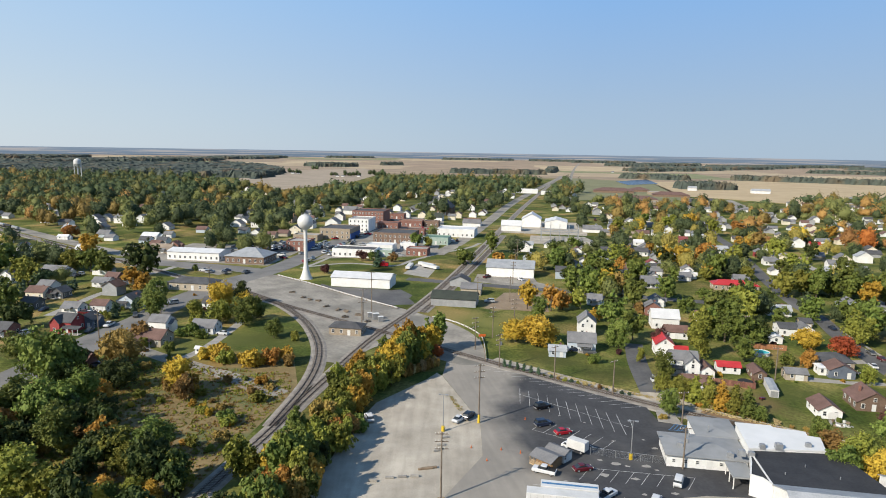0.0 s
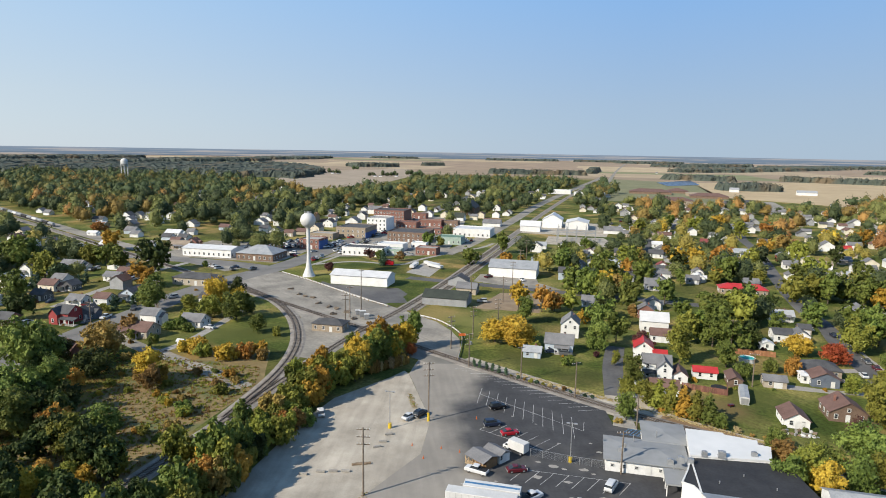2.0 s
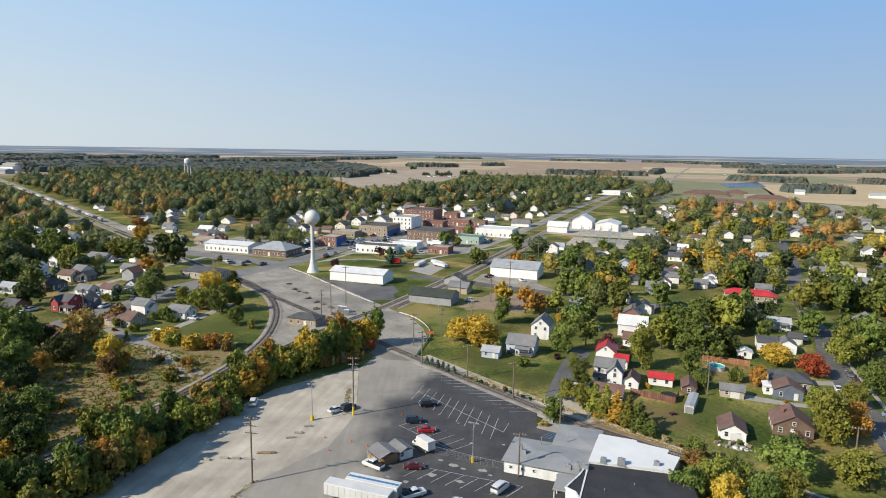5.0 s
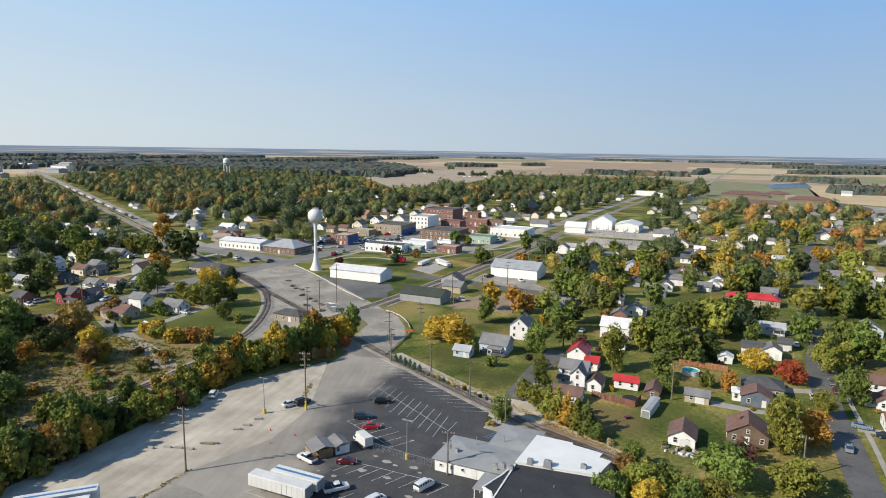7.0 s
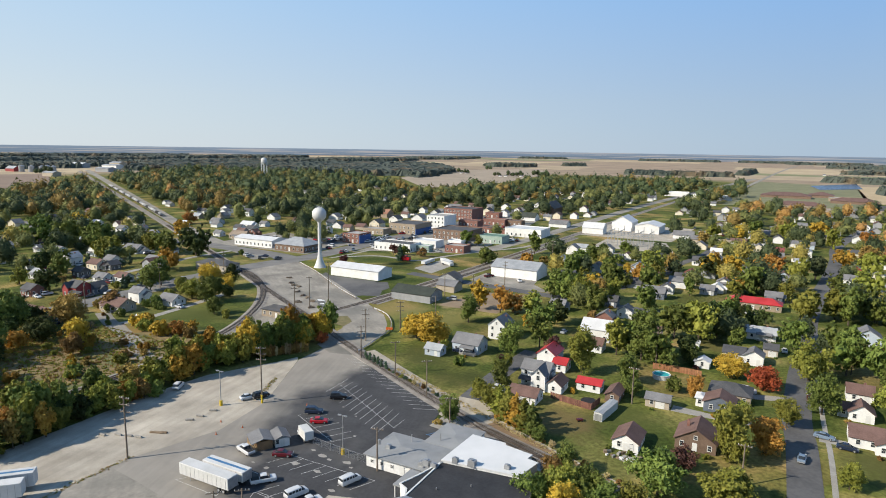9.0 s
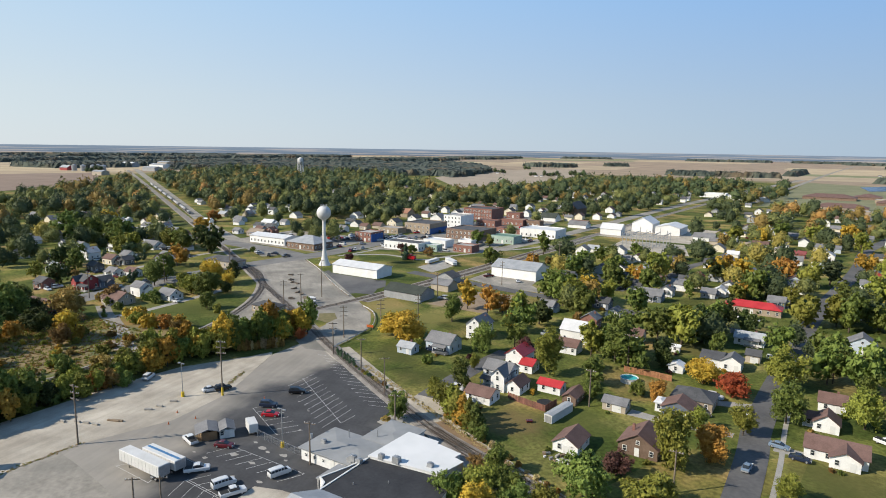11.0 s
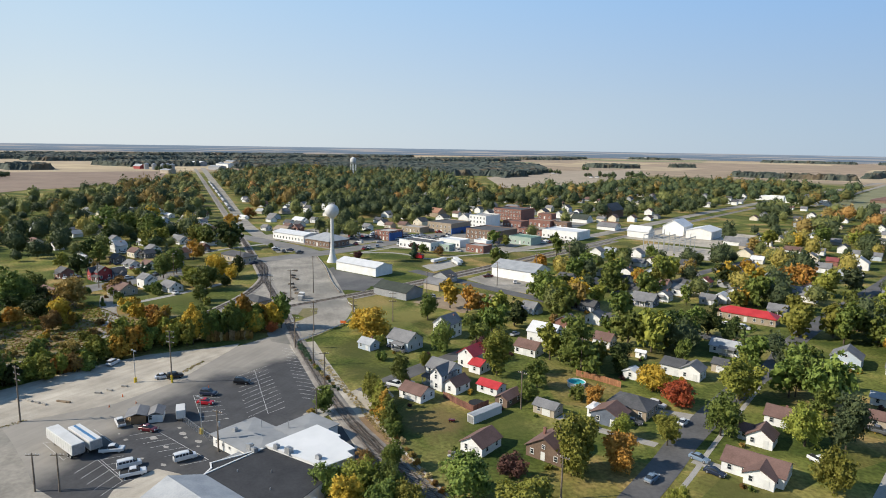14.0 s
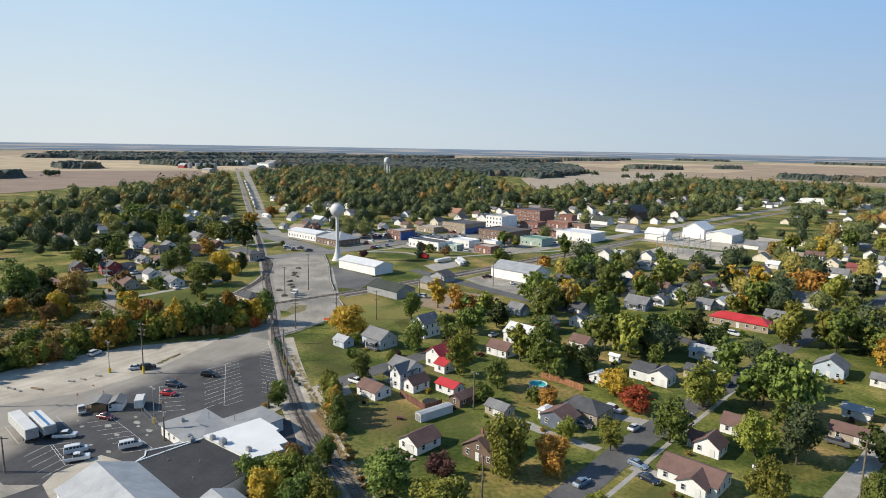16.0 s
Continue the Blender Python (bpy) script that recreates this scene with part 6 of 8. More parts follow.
CONE_ORANGE = surface("cone_orange", (0.6, 0.12, 0.02), (0.75, 0.18, 0.04), size=0.5, rough=0.6, bump=0)
for x, y in ((-10.5, 138.3), (-3.9, 138.5), (0.4, 137.8), (0.7, 156), (-6.5, 133)):
    root = thing("traffic_cone", "orange traffic cone with a white band on asphalt", "traffic cone", pose(x, y, 0.045), "traffic cones")
    bm = box(bmesh.new(), 0, 0, 0, 0.5, 0.5, 0.05)
    resize(root, 0.72)
    tube(bm, 0, 0, 0.05, 0.2, 0.05, 0.9, 12)
    part("cone", bm, CONE_ORANGE, root)
    part("band", tube(bmesh.new(), 0, 0, 0.42, 0.135, 0.105, 0.2, 12), TRIM, root)


# ---- guard rails and fences ----
def guard_rail(points, label):
    root = thing("guard_rail", label, "guard rail", pose(0, 0, 0), "guard rails")
    line = smooth_line(points, 2.6)
    nn = sides(line)
    for p in line:
        part("post", box(bmesh.new(), p.x, p.y, 0, 0.22, 0.22, 0.75), WOOD, root)
    bm = bmesh.new()
    rows = [[bm.verts.new(p + n * w + Vector((0, 0, z))) for w, z in ((0.18, 0.42), (0.24, 0.5), (0.18, 0.58), (0.24, 0.68), (0.18, 0.78), (0.12, 0.78), (0.12, 0.42))] for p, n in zip(line, nn)]
    for a, b in zip(rows, rows[1:]):
        for k in range(7):
            bm.faces.new((a[k], a[(k + 1) % 7], b[(k + 1) % 7], b[k]))
    part("rail", bm, WHITE, root, "white-painted steel rail")


guard_rail([(-124, 301.2), (-101.4, 286.6), (-71.8, 264.8), (-53.7, 253)], "white guard rail along the yard's edge")
guard_rail([(-38, 243), (-30, 238.8), (-22.5, 231), (-17, 221.5), (-14.6, 209), (-13, 197)], "white guard rail round the road's bend")
strip("gravel_verge", [(-12, 196), (4, 187.3), (22, 178.8), (33, 172.6)], 2.6, 0.02, GRAVEL, "pale gravel verge along the railway", "verge")


def link_fence(points, h=1.8):
    root = thing("chain_link_fence", "low chain-link fence with steel posts", "fence", pose(0, 0, 0))
    line = smooth_line(points, 2.5)
    for p in line:
        part("post", tube(bmesh.new(), p.x, p.y, 0, 0.05, 0.05, h, 8), METAL, root)
    for a, b in zip(line, line[1:]):
        d = b - a
        m = Matrix.Translation((a + b) / 2) @ Matrix.Rotation(math.atan2(d.y, d.x), 4, "Z")
        part("top_rail", box(bmesh.new(), 0, 0, h - 0.06, d.length, 0.05, 0.05, m), METAL, root)
        bm = bmesh.new()
        n = 9
        for i in range(n):
            u = -d.length / 2 + d.length * (i + 0.5) / n
            for s in (-1, 1):
                box(bm, 0, 0, -0.9, 0.012, 0.012, 1.8, m @ Matrix.Translation((u, 0, h / 2)) @ Matrix.Rotation(0.5 * s, 4, "Y"))
        part("mesh_wire", bm, METAL, root)


link_fence([(15.5, 140.2), (23.4, 139.2), (31.0, 138.6)])


def board_fence(points, h, mat, label):
    root = thing("board_fence", label, "fence", pose(0, 0, 0))
    line = smooth_line(points, 0.45)
    base = box(bmesh.new(), 0, 0, 0, 0.42, 0.04, h)
    me = bpy.data.meshes.new("board")
    base.to_mesh(me)
    base.free()
    me.materials.append(mat)
    for a, b in zip(line, line[1:]):
        d = b - a
        part("board", me, None, root, m=Matrix.Translation(((a.x + b.x) / 2, (a.y + b.y) / 2, 0)) @ Matrix.Rotation(math.atan2(d.y, d.x), 4, "Z"))
    for p in line[::6]:
        part("post", box(bmesh.new(), p.x, p.y + 0.08, 0, 0.12, 0.12, h + 0.1), mat, root)


FENCE_RED = surface("red_brown_boards", (0.14, 0.06, 0.045), (0.24, 0.11, 0.08), size=1, rough=0.85, piece=0.25)
board_fence([(52, 192.2), (58.5, 190.6), (63.5, 189.6)], 1.7, FENCE_RED, "red-brown board fence round a back yard")
board_fence([(63.5, 189.6), (64.2, 195)], 1.7, FENCE_RED, "red-brown board fence beside a shed")
board_fence([(70.8, 229.2), (77, 229.6), (84.4, 229)], 1.8, surface("orange_boards", (0.3, 0.13, 0.06), (0.42, 0.2, 0.1), size=1, rough=0.85, piece=0.2), "orange-brown board fence behind a pool")


def pool(x, y, r):
    root = thing("swimming_pool", "round above-ground pool with turquoise water", "pool", pose(x, y, 0))
    bm = bmesh.new()
    prof = [(r, 0), (r, 1.25), (r + 0.12, 1.28), (r + 0.12, 1.34), (r - 0.12, 1.34), (r - 0.12, 1.0)]
    lathe(bm, prof, 28)
    part("wall", bm, TRIM, root)
    part("water", tube(bmesh.new(), 0, 0, 1.02, r - 0.13, r - 0.13, 0.16, 28), surface("pool_water", (0.05, 0.42, 0.45), (0.08, 0.55, 0.55), size=3, rough=0.08, bump=0.1), root, "turquoise water")


pool(74.5, 222.2, 2.4)

# long white storage trailer in the yard
root = thing("storage_trailer", "long white storage trailer standing in a back yard", "trailer", pose(67.4, 189.0, 0, 0, 0, -8))
resize(root, 0.84)
part("body", gable_body(bmesh.new(), 2.6, 12.0, 2.3, 0.25, "y"), WHITE, root)
part("roof", gable_roof(bmesh.new(), 2.6, 12.0, 2.3, 0.25, "y", 0.08, 0.06), ROOF["steel"], root)
part("end_door", box(bmesh.new(), 0, -6.03, 0.1, 2.2, 0.05, 2.0), METAL, root)

# drives, paths and yards
flat("driveway_grey", [(81, 199.4), (81, 203.4), (92, 202.0), (105, 203), (105, 200.4), (92, 199.2)], 0.03, CONCRETE, label="pale concrete drive beside a garage", category="driveway")
flat("driveway_north", [(97, 217.8), (97, 221.8), (106, 224), (106, 220.6)], 0.03, CONCRETE, label="pale concrete drive to the street", category="driveway")
flat("driveway_east", [(113.6, 198.4), (113.6, 202), (120, 201.4), (120, 198.4)], 0.03, CONCRETE, label="pale concrete drive to the street", category="driveway")
strip("footpath_east", [(116.4, 150), (115.8, 190), (114.6, 212), (113, 262)], 1.1, 0.035, CONCRETE, "narrow concrete footpath", "footpath")
flat("yard_gravel", [(31, 176.5), (31.2, 186), (37, 187), (42, 184.2), (42, 179), (44, 174), (52, 169.5), (62, 164.6), (61, 161.6), (47, 168.8)], 0.02, GRAVEL, label="pale gravel yard beside the railway", category="gravel")
flat("concrete_yard", [(-13.5, 111.5), (-4, 110.4), (9.3, 108.3), (20.8, 106), (31, 107), (36, 112), (36, 70), (-13.5, 70)], 0.05, OLD_ROAD, label="pale worn concrete south of the parking lot", category="paving")
flat("concrete_apron", [(33, 115.3), (31.5, 124.8), (36.9, 126.7), (45.5, 127.6), (48, 125), (48, 111), (36.2, 112.2)], 0.054, GRAVEL, label="pale concrete apron beside the metal hall", category="paving")
flat("junction_island", [(-45, 226), (-41, 230), (-35, 224.5), (-33.8, 218), (-39.5, 219)], 0.07, surface("dry_turf", (0.13, 0.12, 0.045), (0.24, 0.2, 0.09), size=2, rough=0.95), label="dry grass island at the level crossing", category="ground")
flat("elevator_yard", [(-30, 312), (-30, 330), (-2, 330), (0, 318), (12, 306), (-10, 306)], 0.03, OLD_ROAD, label="grey paved yard beside a metal building", category="yard")
flat("shop_yard", [(-165, 356), (-165, 405), (-149, 408), (-148, 356)], 0.03, STREET, label="asphalt parking strip beside brick shops", category="parking lot")
flat("tower_yard", [(-93, 285.6), (-64, 282), (-52, 270), (-48, 262), (-58, 258.5), (-88, 281)], 0.03, STREET, label="dark asphalt apron beside a white building", category="yard")
flat("downtown_paving", [(-122, 340), (-120, 560), (-84, 560), (-70, 470), (-62, 400), (-60, 380), (-80, 366), (-118, 352)], 0.025, OLD_ROAD, label="worn grey paving between shops", category="paving")
flat("bare_soil", [(-20, 262), (-14, 292), (4, 296), (6, 262)], 0.02, surface("bare_soil", (0.24, 0.17, 0.11), (0.34, 0.26, 0.17), size=6, rough=0.95), label="patch of bare brown soil in grass", category="soil")
flat("brush_soil", [(-76, 92), (-60, 92), (-61, 130), (-61, 165), (-72, 190), (-88, 178), (-98, 150), (-90, 112)], 0.015, surface("dry_ground", (0.17, 0.13, 0.05), (0.3, 0.215, 0.095), size=4, rough=0.95, bump=0.2, wear=(0.12, 0.13, 0.045)), label="dry brown weeds beside the railway", category="ground")

strip("footpath_green", [(-120, 322), (-117.5, 335), (-116, 356)], 2.2, 0.03, CONCRETE, "pale concrete footpath across the green", "footpath")
strip("footpath_rail", [(-118, 327), (-104, 340), (-92, 341.5), (-78, 339), (-73, 344), (-69, 360), (-57, 388), (-44.6, 410), (-39.5, 430)], 2.6, 0.032, CONCRETE, "long pale concrete path beside the railway", "footpath")
flat("concrete_pad", [(-66.5, 322), (-65.3, 350), (-52.6, 338.5), (-52.6, 315)], 0.036, CONCRETE, label="pale concrete pad beside the tracks", category="paving")
strip("road_crossing", [(-62, 310), (-40, 307.2), (-5, 303), (60, 296), (100, 292)], 6.5, 0.07, STREET, "asphalt side road over the tracks")
strip("dirt_road", [(-104, 179), (-91, 172.6), (-76, 164.3), (-66, 159)], 4.5, 0.03, surface("dirt_track", (0.24, 0.19, 0.145), (0.36, 0.3, 0.24), size=4, rough=0.95), "brown dirt track through dry weeds", "track")
strip("lane_west", [(-104, 178), (-102, 191), (-103.5, 212), (-106, 232)], 3.2, 0.03, CONCRETE, "pale lane beside a mown lawn", "lane")
for x, y, a in ((-58.5, 342.5, -36), (-66.3, 336, 92), (-55.5, 337.5, -36)):
    root = thing("flat_trailer", "long white trailer parked on a concrete pad", "trailer", pose(x, y, 0.05, 0, 0, a), "trailers")
    part("body", box(bmesh.new(), 0, 0, 0.7, 11, 2.2, 1.3), WHITE, root)
    t, r = wheel_meshes()
    for wx in (-3.5, -2.6):
        for wy in (-0.9, 0.9):
            part("wheel", t, None, root, m=pose(wx, wy, 0.34))
root = thing("road_sign", "orange road-work sign on the guard rail", "sign", pose(-16.6, 221.0, 0, 0, 0, 20))
part("panel", box(bmesh.new(), 0, -0.3, 0.7, 2.4, 0.06, 0.9), CONE_ORANGE, root)
for u in (-0.9, 0.9):
    part("leg", box(bmesh.new(), u, -0.2, 0, 0.08, 0.08, 1.6), METAL, root)
# scrap and materials in the rail yard
for i, (x, y) in enumerate(((-96, 262), (-92, 259), (-88, 258), (-104, 270), (-82, 250), (-76, 246), (-72, 244), (-66, 240), (-70, 236), (-60, 232))):
    root = thing("timber_pile", "pile of dark old sleepers in the yard", "timber pile", pose(x, y, 0.05, 0, 0, i * 37), "timber piles")
    for k in range(7):
        part("timber", box(bmesh.new(), (k % 3 - 1) * 0.5, (k % 2) * 0.3, 0.25 * (k // 3), 0.26, 2.6 - 0.1 * k, 0.24), POLE_WOOD, root, m=pose(0, 0, 0, 0, 0, k * 9 - 20))
for x, y, s in ((-58, 236, 2.2), (-55.5, 233.5, 1.8), (-61, 238.5, 1.6)):
    root = thing("equipment_cabinet", "pale steel signal cabinet in the rail yard", "cabinet", pose(x, y, 0.05, 0, 0, 25), "signal cabinets")
    part("body", box(bmesh.new(), 0, 0, 0.1, s, s * 0.7, s), METAL, root)
    part("roof", box(bmesh.new(), 0, 0, 0.1 + s, s + 0.2, s * 0.7 + 0.2, 0.1), TRIM, root)
# scrap by the brown-roofed garage
g = random.Random(3)
for i in range(26):
    bm = box(bmesh.new(), 0, 0, 0, g.uniform(0.3, 1.6), g.uniform(0.3, 0.9), g.uniform(0.1, 0.6))
    tagged(part("scrap", bm, g.choice([TRIM, METAL, WOOD, CONCRETE]), m=pose(g.uniform(72.5, 80), g.uniform(166.5, 170), 0.0, 0, 0, g.uniform(0, 180))), "piece of pale scrap heaped by a garage", "scrap", "scrap heap")


# rusty dirt bank along the railway, a trampoline and a garden cart in the parched yard
strip("dirt_bank", [(45, 170), (50, 167.4), (56, 164.6), (66, 160.2), (84, 152.6)], 3.2, 0.036, DIRT, "rust-brown dirt bank along the railway", "bank")
root = thing("trampoline", "round black garden trampoline on steel legs", "trampoline", pose(61.8, 193.4, 0))
part("mat", tube(bmesh.new(), 0, 0, 0.82, 1.75, 1.75, 0.03, 28), DARK, root)
bm = bmesh.new()
for k in range(28):
    a, b = 2 * math.pi * k / 28, 2 * math.pi * (k + 1) / 28
    slab((1.75 * math.cos(a), 1.75 * math.sin(a), 0.87), (2.1 * math.cos(a), 2.1 * math.sin(a), 0.87), (2.1 * math.cos(b), 2.1 * math.sin(b), 0.87), (1.75 * math.cos(b), 1.75 * math.sin(b), 0.87), 0.05, bm)
part("rim_pad", bm, DARK, root)
for k in range(6):
    a = math.pi * k / 3
    part("leg", tube(bmesh.new(), 1.95 * math.cos(a), 1.95 * math.sin(a), 0, 0.04, 0.04, 0.84, 8), METAL, root)
root = thing("garden_cart", "small red garden cart on parched grass", "cart", pose(63.0, 181.7, 0, 0, 0, 35))
part("tray", box(bmesh.new(), 0, 0, 0.35, 1.5, 0.8, 0.3), paint("maroon"), root)
part("handle", box(bmesh.new(), 1.05, 0, 0.4, 0.7, 0.05, 0.05), DARK, root)
for wx in (-0.5, 0.5):
    for wy in (-0.42, 0.42):
        part("wheel", tube(bmesh.new(), 0, 0, -0.05, 0.18, 0.18, 0.1, 12, Matrix.Translation((wx, wy, 0.18)) @ Matrix.Rotation(math.pi / 2, 4, "X")), DARK, root)
strip("dirt_track", [(-122, 186), (-107.5, 179), (-97.7, 175.5), (-83.4, 169.6), (-71.5, 163.9), (-63, 159.5)], 5.0, 0.062, OLD_ROAD, "old grey dirt track through the rough ground", "track")
flat("warehouse_yard", [(-98, 290), (-96, 282), (-86, 271.5), (-72, 266.5), (-57, 256.5), (-53.5, 262), (-52.5, 277), (-60, 287), (-64, 284), (-66, 285.5), (-92, 285.5)], 0.022, STREET, label="grey gravelled yard round the white metal building", category="yard")


# ---- trees near the camera's way ----
def grove(rows, where, shrink=1.0, shape=None):
    for x, y, r, tone in rows:
        s = shape or TREE_RNG.choice(["round", "round", "oval"])
        wide = shrink * (0.72 if x > 105 and y > 205 else 0.8 if y > 240 and abs(x - 60) < 110 else 1.0)
        tree(x, y, min(r, 8.0) * wide, tone, s, tall=(TREE_RNG.uniform(0.95, 1.15) if s == "round" else TREE_RNG.uniform(0.82, 1.0)) * (1.3 if wide < shrink else 1.1), far=y > 300, where=where)


tree(92, 232, 4.3, "gold", "round", tall=0.95, where="beside a white house")
tree(100.5, 226, 4.2, "red", "round", tall=0.92, where="beside the residential street")
grove([(85, 211.5, 2.6, "orange"), (96.5, 179.5, 5.2, "olive"), (103, 186, 3.9, "orange"), (106.8, 203, 3.0, "olive"), (97.5, 200.5, 2.6, "olive"), (118.5, 177, 2.6, "olive"), (67, 214, 3.5, "green")], "beside the houses")
grove([(154.5, 216, 4.7, "green"), (139, 203.5, 4.0, "olive")], "beside the residential street")
tree(2, 216, 6.6, "gold", "round", tall=0.82, where="on a grassy corner")
tree(-5.0, 219.5, 5.4, "gold", "round", tall=0.82, where="on a grassy corner")
tree(86, 156.5, 5.6, "green", "round", tall=0.85, where="in a grassy yard")
tree(98, 158.8, 5.4, "olive", "round", tall=0.8, where="in a grassy yard")
grove([(88.5, 168.5, 2.8, "purple"), (68, 156, 2.6, "green"), (70, 204, 2.6, "green")], "in a grassy yard")
grove([(41.5, 177.5, 3.3, "olive"), (58, 166.6, 2.2, "green"), (36.8, 181, 3.0, "olive")], "in a row beside the railway", 0.9)
for x, y, tone in ((44.6, 176, "olive"), (47.4, 174, "olive"), (50.2, 172.2, "gold"), (53, 170.3, "olive"), (55.6, 168.6, "green")):
    tree(x, y, 2.5, tone, "cone", tall=TREE_RNG.uniform(0.85, 1.0), where="in a row beside the railway")
grove([(66.5, 139.5, 3.7, "green"), (71, 143.5, 3.9, "olive"), (75.5, 146, 3.7, "green"), (67, 148.3, 2.8, "rust"), (79.5, 141, 4.0, "green"), (73, 138, 3.4, "gold"), (84, 143, 3.5, "olive")], "beside the pale building", 0.95)
tree(-83, 335, 2.6, "spruce", "cone", where="standing on a lawn")
SHAPES = {"r": "round", "o": "oval", "c": "cone", "b": "brush"}
for x, y, r, tone, shape in (
    (-267.5, 266.5, 8.3, "green", "r"), (-251.9, 273.1, 8.1, "green", "r"), (-238.9, 275.1, 5.1, "olive", "r"), (-251.2, 293.6, 4.5, "olive", "r"), (-222.1, 288.6, 5.3, "olive", "r"), (-204.3, 283.2, 6.8, "green", "r"),
    (-292.2, 376.7, 5.3, "orange", "r"), (-243.1, 328.0, 7.0, "gold", "r"), (-336.0, 319.1, 6.3, "gold", "r"), (-318.7, 357.4, 4.5, "green", "r"), (-299.0, 268.6, 9.6, "green", "r"), (-253.6, 248.1, 5.4, "deep", "r"),
    (-215.7, 220.7, 5.5, "deep", "r"), (-202.9, 221.7, 4.7, "green", "o"), (-194.9, 253.2, 1.9, "spruce", "c"), (-222.7, 254.8, 1.7, "spruce", "c"), (-212.2, 256.0, 3.7, "towngreen", "r"), (-136.7, 219.0, 5.3, "green", "o"),
    (-167.5, 252.9, 7.0, "gold", "r"), (-210.6, 239.9, 1.6, "spruce", "c"), (-151.2, 216.9, 1.9, "spruce", "c"), (-154.6, 215.0, 1.7, "olive", "r"), (-173.6, 196.3, 5.3, "deep", "r"), (-180.2, 207.5, 2.3, "rust", "r"),
    (-195.4, 197.7, 3.9, "olive", "r"), (-148.4, 224.0, 1.4, "spruce", "c"), (-184.9, 286.8, 8.3, "deep", "r"), (-167.2, 303.8, 2.3, "green", "b"), (-115.3, 244.7, 3.7, "deep", "o"), (-119.6, 236.0, 5.5, "gold", "r"),
    (-101.1, 219.2, 6.1, "green", "r"), (-111.0, 218.6, 5.0, "olive", "r"), (-123.8, 224.0, 3.6, "olive", "r"), (-116.1, 169.0, 6.4, "rust", "r"), (-128.8, 181.0, 2.2, "green", "b"), (-213.2, 287.9, 6.4, "green", "r"),
    (-223.2, 288.9, 5.3, "olive", "r"), (-219.9, 256.2, 6.2, "olive", "r"), (-213.6, 257.3, 3.7, "towngreen", "r"), (-195.0, 216.0, 5.4, "green", "r"), (-206.4, 238.2, 2.3, "spruce", "c"), (-191.3, 245.9, 2.6, "spruce", "o"),
    (-148.9, 227.9, 2.3, "spruce", "o"), (-153.4, 220.4, 2.2, "spruce", "o"), (-152.6, 213.8, 1.7, "olive", "r"), (-141.1, 228.2, 4.9, "green", "o"), (-250.3, 274.2, 8.1, "green", "r"), (-148.0, 168.1, 5.5, "green", "r"),
    (-128.3, 189.9, 2.7, "rust", "b"), (-120.2, 188.0, 2.4, "olive", "b"), (-110.9, 186.1, 2.3, "green", "b"), (-115.8, 200.6, 1.9, "green", "b"), (-108.2, 200.1, 2.1, "green", "b"), (-125.1, 192.9, 4.3, "rust", "b"),
    (-115.6, 212.6, 3.4, "olive", "b"), (-112.6, 202.5, 3.0, "green", "b"), (-111.5, 238.8, 3.9, "gold", "r"), (-101.2, 228.2, 2.8, "deep", "r"), (-85.5, 206.5, 3.7, "green", "r"), (-77.5, 204.8, 2.4, "olive", "b"),
    (-105.6, 176.8, 1.1, "green", "c"), (-124.8, 161.2, 5.1, "deep", "r"), (-120.0, 150.5, 4.9, "deep", "r"), (-106.9, 154.2, 5.4, "deep", "r"), (-105.9, 145.4, 3.8, "orange", "b"),
):
    tree(x, y, r * 0.92, tone, SHAPES[shape], tall=TREE_RNG.uniform(0.95, 1.2) if shape != "b" else 1.3, far=y > 250 or x < -150, where="in the western neighbourhood")
